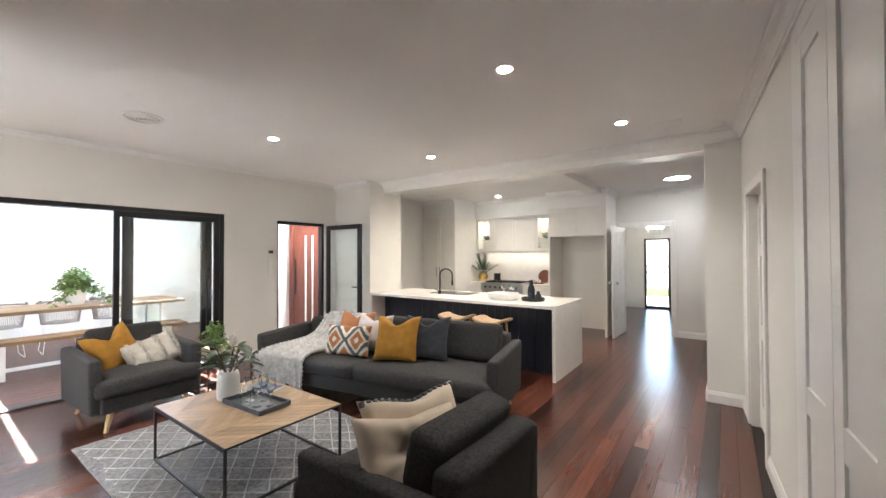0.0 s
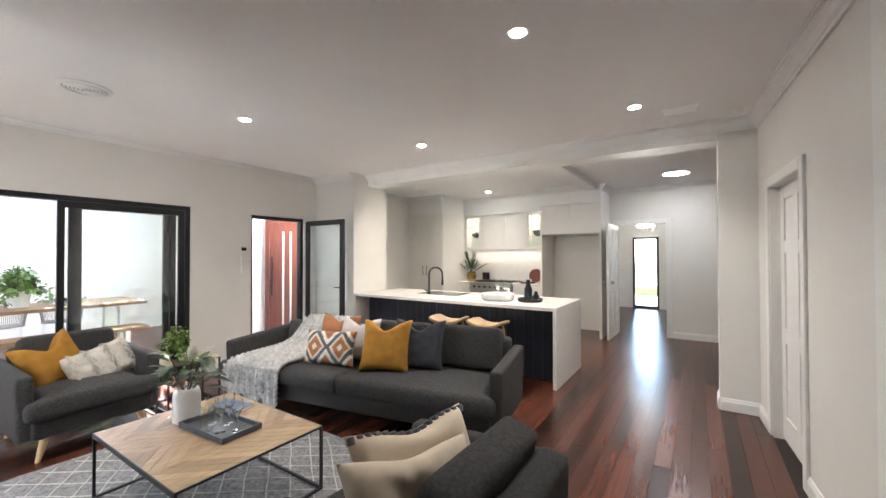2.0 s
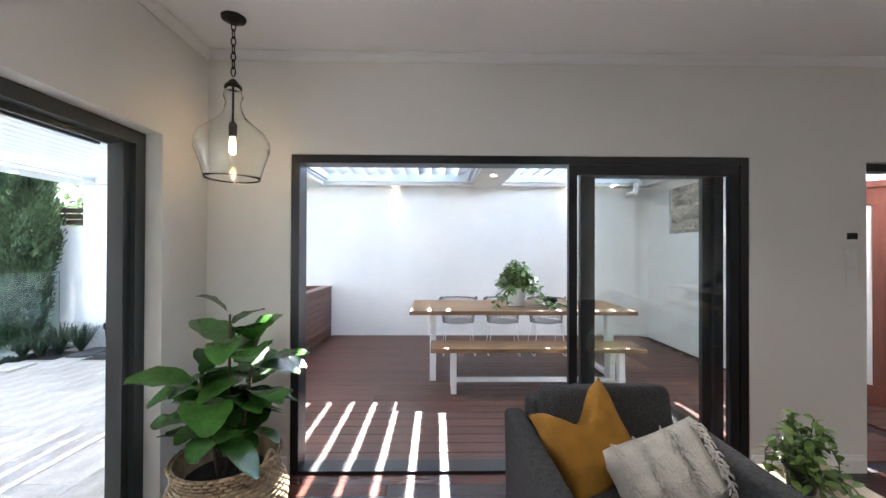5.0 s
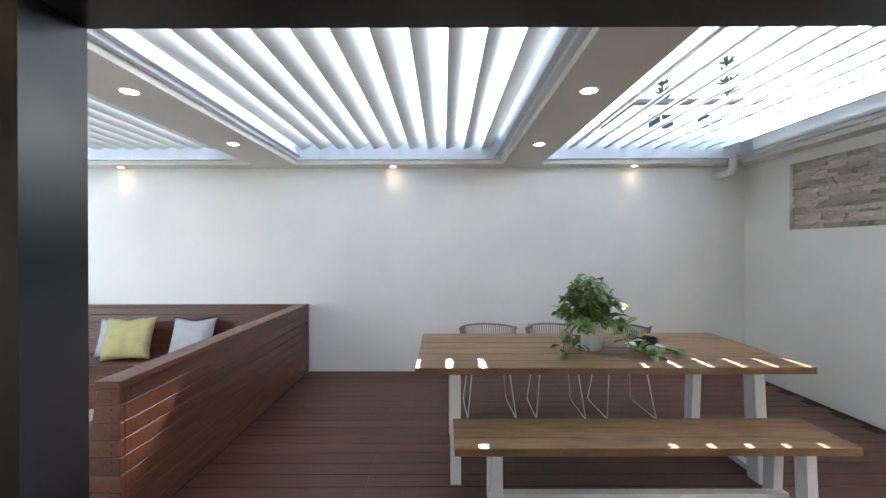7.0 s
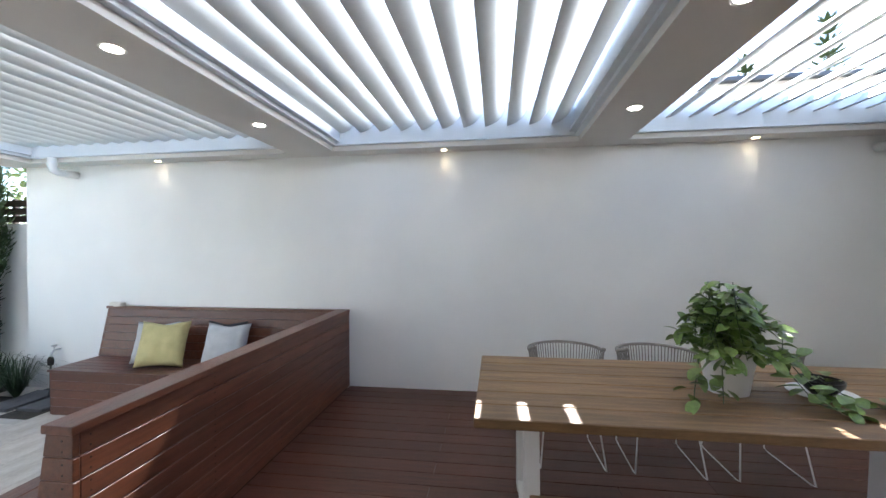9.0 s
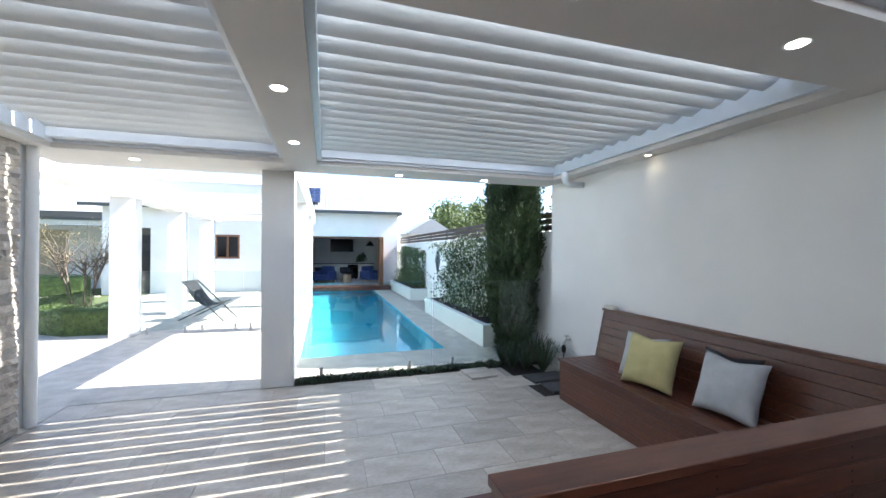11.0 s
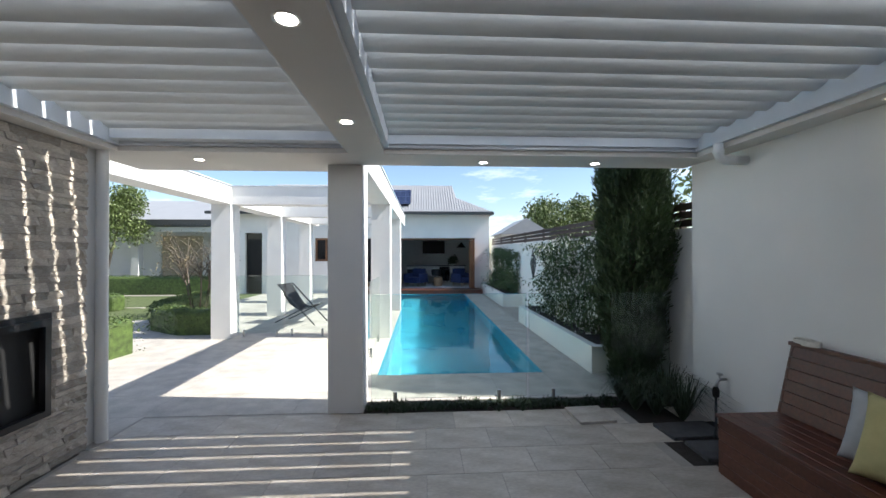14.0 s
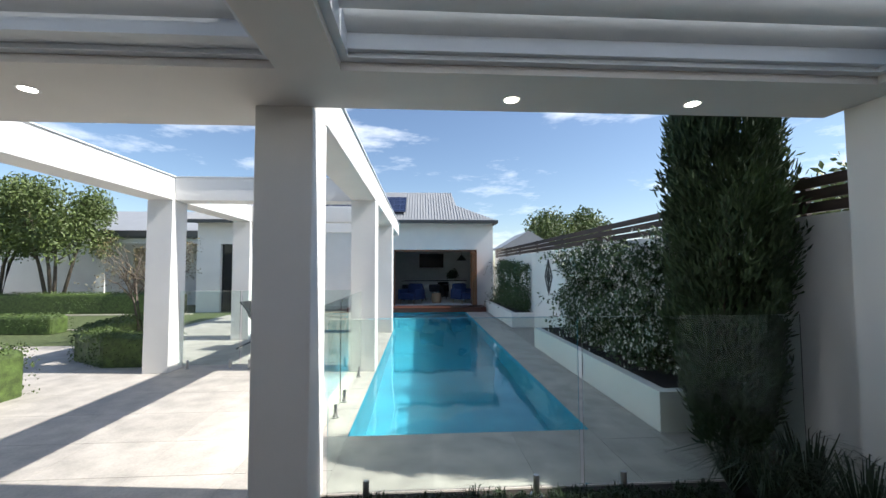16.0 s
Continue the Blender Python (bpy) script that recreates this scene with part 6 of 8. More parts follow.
rnd = random.Random(14)
bm = bmesh.new()
for _ in range(420):
    grass_tuft(bm, rnd.uniform(-8.3, -5.40), rnd.gauss(-5.34, 0.055), PAVE - 0.01, rnd.uniform(0.06, 0.11), 10, rnd, 0.9, 0.005)
tagged(plain("mondo_grass", bm, M_MONDO, "dark green dwarf mondo grass along the paving", "grass"), kind="stuff")
for x, y, h in ((-8.45, -5.15, 0.50), (-8.80, -4.85, 0.55), (-8.42, -5.40, 0.42), (-8.9, -5.3, 0.55), (-8.6, -5.0, 0.4)):
    bm = bmesh.new()
    grass_tuft(bm, x, y, PAVE - 0.01, h, 170, rnd, 1.25, 0.0045)
    plain("liriope_clump", bm, M_MONDO, "dark green strappy liriope clump", "plant", "liriope clumps")
for x, y, rz in ((-8.68, -4.58, 3), (-8.74, -4.18, -2)):
    s = plain("stepping_stone", rbox(-0.28, 0.28, -0.16, 0.16, 0, 0.035, 0.006, 2), mat("bluestone", (0.09, 0.09, 0.095), 0.7, var=0.3, scale=10, bump=0.3), "dark bluestone stepping slab", "stepping stone", "stepping stones")
    s.matrix_world = pose(x, y, PAVE - 0.002, 0, 0, rz)
s = plain("loose_slab", rbox(-0.2, 0.2, -0.2, 0.2, 0, 0.03, 0.005, 2), M_TRAV, "loose pale travertine slab", "paver")
s.matrix_world = pose(-7.85, -5.0, PAVE + 0.001, 0, 0, 4)


# ---- glass fence ----
M_FENCEGLASS = glass_mat("green_tinted_glass", (0.86, 0.95, 0.91))
def glass_panel(p, q, h, spig, label="frameless clear glass pool fence panel"):
    p, q = Vector(p), Vector(q)
    d = q - p
    ob = thing("glass_panel", label, "glass fence", (p.x, p.y, PAVE), math.degrees(math.atan2(d.y, d.x)), "pool fence panels")
    L = d.length
    g = part("pane", rbox(0.0, L, -0.006, 0.006, 0.07, h, 0.003, 1), M_FENCEGLASS, ob)
    g.visible_shadow = False
    for s in spig:
        part("spigot", lathe([(0.0, 0.0), (0.045, 0.0), (0.045, 0.01), (0.024, 0.014), (0.024, 0.14), (0.02, 0.15), (0.0, 0.15)], 16, (s * L, 0, 0)), M_STEEL, ob, "short steel spigot clamp", smooth=True)


glass_panel((-5.42, -5.45), (-7.27, -5.45), 1.30, (0.15, 0.82))
glass_panel((-7.30, -5.45), (-9.05, -5.45), 1.30, (0.17, 0.85))
glass_panel((-5.13, -6.1), (-5.13, -7.3), 1.30, (0.2, 0.8))
glass_panel((-5.13, -7.33), (-5.13, -8.95), 1.30, (0.15, 0.85))
glass_panel((-2.06, -9.35), (-3.05, -9.35), 1.30, (0.15, 0.85))
glass_panel((-3.08, -9.35), (-4.0, -9.35), 1.30, (0.15, 0.85))
glass_panel((-4.03, -9.35), (-4.93, -9.35), 1.30, (0.15, 0.85))

# ---- boundary fence, planters, climbers ----
structure("wall_pool", boxes((-9.5, -9.3, -19.0, -5.104, -0.5, 1.89)), M_RENDER, "white rendered pool-side garden wall", "wall")
fen = thing("fence", "dark horizontal timber slats on the garden wall", "fence", (-9.34, -19.0, 1.9))
for k in range(3):
    for j in range(5):
        piece("slat", board_mesh(0.025, 2.77, 0.085, M_DARKTIMBER, "slat"), fen, pose(0, 2.775 * j, 0.012 + 0.105 * k))
for j in range(8):
    part("post", boxes((-0.05, -0.004, 1.9 * j + 0.02, 1.9 * j + 0.07, -0.005, 0.33)), M_DARKTIMBER, fen)
for y0, y1, xf in ((-10.8, -6.45, -8.52), (-18.1, -13.4, -8.66)):
    structure("planter", bevel(boxes((-9.3, xf, y0, y1, -0.33, 0.20)), 0.008, 2), M_RENDER, "long white rendered planter box", "planter")
    structure("planter_soil", boxes((-9.28, xf - 0.12, y0 + 0.12, y1 - 0.12, 0.19, 0.206)), M_SOIL, "dark soil in the planter", "soil")


def leafy(bm, points, rnd, size, n=2, w=0.6):
    for c in points:
        for _ in range(n):
            d = Vector((rnd.gauss(0, 1), rnd.gauss(0, 1), rnd.gauss(0, 1)))
            leaf_into(bm, c + d * size * 0.3, d, size * rnd.uniform(0.7, 1.3), size * w, 0.1, 0.3, rnd.uniform(0, 3), 2)


def climber(y0, y1, z0, z1, n, holes, label, seed, flowers):
    ob = thing("climbing_jasmine", label, "climbing plant", (-9.3, y0, 0.206))
    rnd = random.Random(seed)
    pts = []
    while len(pts) < n:
        y, z = rnd.uniform(0, y1 - y0), rnd.uniform(z0, z1)
        edge = 0.30 * noise.noise(Vector((y * 2.4, z * 2.4, seed)))
        if z > z1 - 0.12 + edge or y < 0.08 + abs(edge) or y > y1 - y0 - 0.06 - abs(edge):
            continue
        if any(abs(y - hy) / hw + abs(z - hz) / hh < 1 + 1.2 * edge for hy, hz, hw, hh in holes):
            continue
        if flowers and noise.noise(Vector((y * 2.6, z * 2.6, seed + 20))) < -0.2:
            continue
        thick = 0.10 + 0.42 * (0.5 + noise.noise(Vector((y * 2.3, z * 2.3, seed + 5))))
        pts.append(Vector((0.03 + abs(rnd.gauss(0, 1)) * thick * 0.6, y, z)))
    bm = bmesh.new()
    leafy(bm, pts, rnd, 0.055, 3)
    part("foliage", bm, M_JASMINE, ob)
    if flowers:
        bm = bmesh.new()
        for p in pts:
            if rnd.random() < flowers:
                c = p + Vector((0.05 + rnd.random() * 0.04, 0, 0))
                for k in range(4):
                    a = k * math.pi / 2 + rnd.random()
                    leaf_into(bm, c, (0.5, math.cos(a), math.sin(a)), 0.030, 0.022, 0, 0.2, 0, 2)
        tagged(part("blossom", bm, M_PETAL, ob, "small white star flowers"), kind="stuff")
    for k in range(5):
        y = (y1 - y0) * (k + 0.5) / 5
        part("stem", tube([(0.05, y, 0.0), (0.04, y + rnd.uniform(-0.2, 0.2), 0.5), (0.04, y + rnd.uniform(-0.4, 0.4), 1.0)], 0.012, 6), M_BARK, ob)


climber(-10.7, -6.5, -0.02, 1.74, 11500, [(1.2, 0.75, 0.26, 0.36), (2.35, 1.2, 0.16, 0.26), (2.6, 0.35, 0.16, 0.2), (3.4, 0.85, 0.2, 0.3), (0.45, 0.3, 0.22, 0.35)], "white-flowering star jasmine covering the garden wall", 3, 0.42)
climber(-17.6, -13.5, -0.02, 1.60, 3600, [(0.9, 0.9, 0.5, 0.75), (2.1, 0.9, 0.5, 0.75), (3.3, 0.9, 0.5, 0.75)], "green climber trained in diamonds on the garden wall", 6, 0.0)
dm = thing("wall_ornament", "grey diamond-shaped metal wall ornament", "wall ornament", (-9.29, -12.1, 1.25))
bm = bmesh.new()
for a, b in (((0, 0.42), (0.26, 0)), ((0.26, 0), (0, -0.42)), ((0, -0.42), (-0.26, 0)), ((-0.26, 0), (0, 0.42)), ((0, 0.2), (0.12, 0)), ((0.12, 0), (0, -0.2)), ((0, -0.2), (-0.12, 0)), ((-0.12, 0), (0, 0.2)), ((0, 0.4), (0, -0.4)), ((-0.25, 0), (0.25, 0))):
    cyl(bm, (0, a[0], a[1]), (0, b[0], b[1]), 0.02, seg=6)
part("lattice", bm, M_FRAME, dm)

# ---- conifer ----
def conifer(x, y, h, r, seed, n=5200):
    ob = thing("conifer_tree", "tall dark green columnar conifer beside the wall", "tree", (x, y, PAVE))
    rnd = random.Random(seed)
    part("trunk", cyl(bmesh.new(), (0, 0, -0.1), (0, 0, h * 0.9), 0.07, 0.02, 10), M_BARK, ob, smooth=True)
    for k in range(10):
        a, z = rnd.uniform(0, 6.28), rnd.uniform(0.4, h * 0.75)
        part("limb", tube([(0, 0, z), (0.5 * r * math.cos(a), 0.5 * r * math.sin(a), z + 0.35), (0.7 * r * math.cos(a), 0.7 * r * math.sin(a), z + 0.8)], [0.02, 0.014, 0.006], 6), M_BARK, ob)
    bm = bmesh.new()
    for _ in range(n):
        t = rnd.random() ** 0.85
        z = 0.08 + t * (h - 0.08)
        a = rnd.uniform(0, 2 * math.pi)
        lim = r * (0.55 + 0.45 * min(1, t * 3.2)) * (1 - max(0, t - 0.75) * 3.2) * (0.86 + 0.34 * noise.noise(Vector((2.2 * math.cos(a), 2.2 * math.sin(a), z * 1.3 + seed))) + 0.30 * noise.noise(Vector((5 * math.cos(a), 5 * math.sin(a), z * 4.0 + seed))))
        rr = lim * math.sqrt(rnd.uniform(0.45, 1))
        c = Vector((rr * math.cos(a), rr * math.sin(a), z))
        d = Vector((math.cos(a) * 0.55, math.sin(a) * 0.55, 1.0)) + noise.random_unit_vector() * 0.35
        for _k in range(4):
            leaf_into(bm, c + noise.random_unit_vector() * 0.04, d + noise.random_unit_vector() * 0.6, rnd.uniform(0.05, 0.10), 0.020, -0.1, 0.3, rnd.uniform(0, 3), 2)
    part("crown", bm, M_CONIFER, ob)


conifer(-8.88, -5.98, 4.0, 0.50, 2, 12000)

# ---- wall tap ----
tp = thing("garden_tap", "brass garden tap with a coiled dark hose on the wall", "tap", (WW, -4.62, 0.28))
part("body", tube([(0, 0, 0.02), (0.07, 0, 0.02), (0.10, 0, -0.01), (0.11, 0, -0.05)], 0.014, 8), M_STEEL, tp, smooth="all")
part("wheel", lathe([(0.0, 0.09), (0.03, 0.085), (0.03, 0.07), (0.008, 0.06), (0.008, 0.03), (0.0, 0.03)], 12, (0.07, 0, 0)), M_STEEL, tp)
part("timer", lathe([(0.0, -0.16), (0.03, -0.15), (0.034, -0.09), (0.02, -0.05), (0.0, -0.05)], 14, (0.11, 0, 0)), M_BRONZE, tp, smooth=True)
part("hose", tube([(0.11, 0, -0.15), (0.15, 0.05, -0.27), (0.22, 0.14, -0.40), (0.30, 0.22, -0.46)], 0.012, 8), M_BLACK, tp, smooth="all")

# ---- down pipes ----
for x, y in ((WW, -4.35), (WW, 4.35)):
    dp = thing("overflow_pipe", "short white plastic overflow pipe elbow", "pipe", (x, y, SOF), group="overflow pipes")
    part("bend", tube([(0.28, 0, 0.04), (0.28, 0, -0.06), (0.26, 0, -0.10), (0.22, 0, -0.115), (0.004, 0, -0.115)], 0.042, 14), M_PLASTIC, dp, smooth="all")
    part("collar", cyl(bmesh.new(), (0.28, 0, -0.02), (0.28, 0, -0.05), 0.049, seg=16), M_PLASTIC, dp)
structure("wall_stone_end", boxes((-2.895, -2.602, -4.86, -4.565, PAVE, SOF - 0.002)), M_RENDER, "plain rendered end of the stone wall", "wall")
dp = thing("downpipe", "round off-white downpipe beside the stone wall", "pipe", (-2.955, -4.72, PAVE))
part("tube", cyl(bmesh.new(), (0, 0, 0), (0, 0, SOF - PAVE), 0.05, seg=18), M_RENDER, dp, smooth=True)
for z in (0.5, 2.3):
    part("bracket", cyl(bmesh.new(), (0, 0, z), (0, 0, z + 0.03), 0.056, seg=18), M_RENDER, dp)

# ---- outdoor downlights ----
for x, y in ((-6.69, -1.15), (-7.95, -1.16), (-8.0, 1.83), (-6.7, 1.83), (-5.45, -2.49), (-5.45, -3.78), (-3.67, -5.05), (-6.69, -5.05), (-7.94, -5.05)):
    downlight(x, y, SOF, 0.15, "soffit_light", "round recessed soffit downlight, lit")
for y in (-3.14, 0.26, 3.26):
    downlight(WW + 0.09, y, SOF, 0.03, "wall_washer", "small recessed light washing the wall, lit", (1.0, 0.82, 0.55), 0.03, M_LAMP_LOW)

# ---- dining set ----
dt = thing("dining_table", "weathered teak outdoor dining table on white metal legs", "dining table", (-7.63, 0.70, 0))
DTW, DTL, DTH = 1.0, 2.55, 0.80
for k in range(6):
    w = DTW / 6
    part("plank", rbox(k * w, (k + 1) * w - 0.006, 0, DTL, DTH - 0.045, DTH, 0.004, 1), M_TEAK, dt)


def trestle(ob, y, x0, x1, h, t, inset):
    for a, b in ((x0, x0 + inset), (x1 - t, x1 - t - inset)):
        bm = bmesh.new()
        v = bx(bm, a, a + t, y - t * 0.35, y + t * 0.35, 0, h)
        for q in v[4:]:
            q.co.x += b - a
        part("leg", bm, M_WHITEMETAL, ob, "white metal leg")
    part("crossbar", boxes((x0 + inset, x1 - inset, y - t * 0.3, y + t * 0.3, h - 0.045, h - 0.001)), M_WHITEMETAL, ob)
    part("floor_bar", boxes((x0 + t, x1 - t, y - t * 0.3, y + t * 0.3, 0.03, 0.07)), M_WHITEMETAL, ob)


trestle(dt, 0.26, 0.10, 0.90, DTH - 0.046, 0.10, 0.04)
trestle(dt, DTL - 0.26, 0.10, 0.90, DTH - 0.046, 0.10, 0.04)
bn = thing("dining_bench", "weathered teak outdoor bench on white metal legs", "bench", (-6.66, 0.94, 0))
for k in range(3):
    part("plank", rbox(k * 0.127, (k + 1) * 0.127 - 0.006, 0, 2.22, 0.425, 0.47, 0.004, 1), M_TEAK, bn)
trestle(bn, 0.24, 0.03, 0.35, 0.424, 0.08, 0.02)
trestle(bn, 1.98, 0.03, 0.35, 0.424, 0.08, 0.02)
part("long_rail", boxes((0.165, 0.215, 0.26, 1.96, 0.08, 0.12)), M_WHITEMETAL, bn)


def rope_chair(x, y, rz):
    ob = thing("rope_chair", "grey rope outdoor chair on thin white wire legs", "chair", (x, y, 0), rz, "rope chairs")
    R = 0.27
    hoop = [(R * math.sin(a), -R * math.cos(a) * 0.95, 0.78 + 0.09 * max(0, -(-math.cos(a)))) for a in [radians(-120 + 240 * i / 24 + 180) for i in range(25)]]
    low = [(0.82 * px, 0.82 * py, 0.46) for px, py, pz in hoop]
    part("top_hoop", tube(hoop, 0.011, 8), M_ROPE, ob, smooth="all")
    part("seat_hoop", tube(low + [low[0]], 0.010, 8), M_ROPE, ob, smooth="all")
    for k in range(0, 25):
        for j in (0, 0.5):
            if k + j > 24:
                continue
            i0 = min(k, 23)
            f = k + j - i0
            a = Vector(hoop[i0]).lerp(Vector(hoop[i0 + 1]), f)
            b = Vector(low[i0]).lerp(Vector(low[i0 + 1]), f)
            part("cord", cyl(bmesh.new(), a, b, 0.004, seg=5), M_ROPE, ob)
    part("seat", lathe([(0.0, 0.445), (0.18, 0.45), (0.215, 0.462), (0.20, 0.472), (0.0, 0.465)], 24), M_ROPE, ob, smooth=True)
    for s in (-1, 1):
        pts = [(s * 0.17, 0.16, 0.45), (s * 0.22, 0.24, 0.02), (s * 0.22, 0.20, 0.010), (s * 0.22, -0.20, 0.010), (s * 0.22, -0.24, 0.02), (s * 0.17, -0.16, 0.45)]
        part("leg", tube(pts, 0.0055, 8), M_WHITEMETAL, ob, "white wire leg", smooth="all")


for y, rz in ((1.31, 92), (1.95, 88), (2.58, 90)):
    rope_chair(-7.92, y, rz)
trailing("table_plant", (-7.12, 1.98, DTH), 0.13, 0.22, 20, 0.23, 0.03, 9, "trailing variegated plant in a white pot", 0.072, lift=0.20,
         trails=[[(0.06, 0.08, 0.22), (0.12, 0.20, 0.20), (0.16, 0.30, 0.05), (0.20, 0.42, 0.02), (0.22, 0.58, 0.02)], [(0.08, 0.04, 0.22), (0.20, 0.14, 0.18), (0.26, 0.22, 0.05), (0.30, 0.36, 0.02)],
                 [(0.0, 0.10, 0.22), (0.06, 0.24, 0.22), (0.10, 0.36, 0.10), (0.12, 0.46, 0.03)], [(0.05, -0.08, 0.22), (0.14, -0.20, 0.20), (0.20, -0.25, 0.06), (0.24, -0.27, 0.02)],
                 [(0.10, -0.04, 0.22), (0.22, -0.14, 0.17), (0.27, -0.16, 0.03)]])
pl = thing("plate", "white dinner plate on the table", "plate", (-7.10, 2.40, DTH))
part("disc", lathe([(0.0, 0.002), (0.08, 0.002), (0.14, 0.016), (0.14, 0.02), (0.08, 0.008), (0.0, 0.008)], 28), M_WHITECER, pl, smooth=True)
plain("black_bowl", lathe([(0.0, 0.0), (0.04, 0.0), (0.085, 0.05), (0.09, 0.075), (0.084, 0.075), (0.06, 0.02), (0.0, 0.01)], 24, (-7.10, 2.40, DTH + 0.009)), M_BLACK, "small black bowl on the plate", "bowl", smooth=True)

# ---- built-in timber seating ----
ob_b = thing("corner_bench", "built-in oiled timber corner bench with slatted back", "bench")
M_BW = M_BENCHWOOD
part("core", boxes((-9.098, -6.26, -0.95, -0.86, PAVE, 0.82), (-9.098, -6.30, -1.70, -0.95, PAVE, 0.255), (-9.098, -8.45, -3.86, -1.70, PAVE, 0.255), (-9.098, -9.085, -3.86, -1.0, 0.255, 0.82)), M_DARKGAP, ob_b)


def sloped_slat(axis, a0, a1, lo, hi_at, z0, z1):
    """A short board whose free end follows the rake of the backrest."""
    bm = bmesh.new()
    v = []
    for z in (z0, z1):
        e = hi_at(z)
        for p, q in ((a0, lo), (a1, lo), (a1, e), (a0, e)):
            v.append(bm.verts.new((p, q, z) if axis == "x" else (q, p, z)))
    bm.faces.new(v[:4])
    bm.faces.new(v[4:])
    for k in range(4):
        bm.faces.new((v[k], v[(k + 1) % 4], v[4 + (k + 1) % 4], v[4 + k]))
    part("end_slat", bevel(bm, 0.003, 1), M_BW, ob_b)


for k in range(11):
    z0 = PAVE + 0.002 + k * 0.0932
    if z0 + 0.09 > 0.02:
        part("slat", rbox(-9.096, -6.262, -0.859, -0.832, max(0.002, z0), z0 + 0.0895, 0.003, 1), M_BW, ob_b)
    sloped_slat("x", -6.260, -6.232, -0.832, lambda z: -0.955 - 0.17 * (0.83 - z) / 1.03, z0, z0 + 0.0895)
part("cap", rbox(-9.096, -6.225, -0.97, -0.826, 0.825, 0.86, 0.004, 2), M_BW, ob_b)
for k in range(6):
    z0 = 0.285 + 0.0905 * k
    y0 = -1.05 + 0.0155 * k
    bm = bmesh.new()
    v = bx(bm, -9.0, -6.262, y0 - 0.02, y0, z0, z0 + 0.087)
    for q in v[4:]:
        q.co.y += 0.0145
    part("back_slat", bevel(bm, 0.002, 1), M_BW, ob_b)
    x0 = -8.955 - 0.021 * k
    bm = bmesh.new()
    v = bx(bm, x0, x0 + 0.02, -3.86, y0 - 0.03, z0, z0 + 0.087)
    for q in v[4:]:
        q.co.x -= 0.0195
    part("back_slat", bevel(bm, 0.002, 1), M_BW, ob_b)
    sloped_slat("y", -3.886, -3.862, -9.096, lambda z: -8.935 - 0.021 * (z - 0.285) / 0.0905, z0, z0 + 0.087)
part("cap", rbox(-9.096, -9.04, -3.89, -0.975, 0.828, 0.858, 0.004, 2), M_BW, ob_b)
for k in range(6):
    y0 = -1.745 + 0.116 * k
    part("seat_board", rbox(-8.40, -6.265, y0, y0 + 0.111, 0.257, 0.28, 0.003, 1), M_BW, ob_b)
    x0 = -8.40 - 0.092 * (k + 1)
    part("seat_board", rbox(x0, x0 + 0.088, -3.885, -1.07, 0.257, 0.281, 0.003, 1), M_BW, ob_b)
for k in range(5):
    z0 = PAVE + 0.002 + 0.0905 * k
    part("front_slat", rbox(-8.448, -8.424, -3.86, -1.75, z0, z0 + 0.087, 0.003, 1), M_BW, ob_b)
    part("front_slat", rbox(-8.42, -6.30, -1.728, -1.704, z0, z0 + 0.087, 0.003, 1), M_BW, ob_b)
    part("end_slat", rbox(-9.096, -8.43, -3.886, -3.862, z0, z0 + 0.087, 0.003, 1), M_BW, ob_b)
    part("end_slat", rbox(-6.296, -6.272, -1.70, -1.14, z0, z0 + 0.087, 0.003, 1), M_BW, ob_b)
for k in range(11):
    z0 = PAVE + 0.002 + k * 0.0932
    for zz in (z0 + 0.024, z0 + 0.066):
        if zz > 0.03:
            for x in (-6.30, -7.0, -7.7, -8.4, -9.0):
                part("screw_plug", cyl(bmesh.new(), (x, -0.833, zz), (x, -0.8312, zz), 0.0045, seg=8), M_DARKGAP, ob_b)
        part("screw_plug", cyl(bmesh.new(), (-6.233, -0.88, zz), (-6.2308, -0.88, zz), 0.0045, seg=8), M_DARKGAP, ob_b)
SZ = 0.283
cushion((-8.60, -2.77, SZ), 101, -21, 0.52, 0.50, 0.15, M_YELLOW, "lemon yellow canvas cushion on the timber bench", 0.02, 31)
cushion((-8.72, -2.97, SZ), 98, -18, 0.48, 0.46, 0.12, M_PALEGREY, "pale grey canvas cushion behind a yellow one", 0.02, 32)
cushion((-8.66, -2.08, SZ), 92, -20, 0.50, 0.48, 0.14, M_PALEGREY, "pale grey canvas cushion on the timber bench", 0.02, 33)
cushion((-8.80, -2.18, SZ), 92, -16, 0.47, 0.47, 0.12, M_DARKCANVAS, "black canvas cushion behind a grey one", 0.02, 34)
cushion((-8.30, -1.26, SZ), 172, 20, 0.46, 0.44, 0.14, M_YELLOW, "lemon yellow canvas cushion in the bench corner", 0.02, 35)
cushion((-7.35, -1.28, SZ), 182, 22, 0.46, 0.44, 0.14, M_PALEGREY, "pale grey canvas cushion against the slatted back", 0.02, 36)
rp = thing("rope_coil", "small coil of pale rope on the bench cap", "rope", (-9.03, -3.72, 0.859))
part("coil", tube([(0.045 * math.cos(0.6 * i) * (1 - i * 0.006), (0.10 * math.sin(0.6 * i)), 0.01 + 0.0009 * i) for i in range(40)], 0.008, 6), M_IVORY, rp, smooth="all")

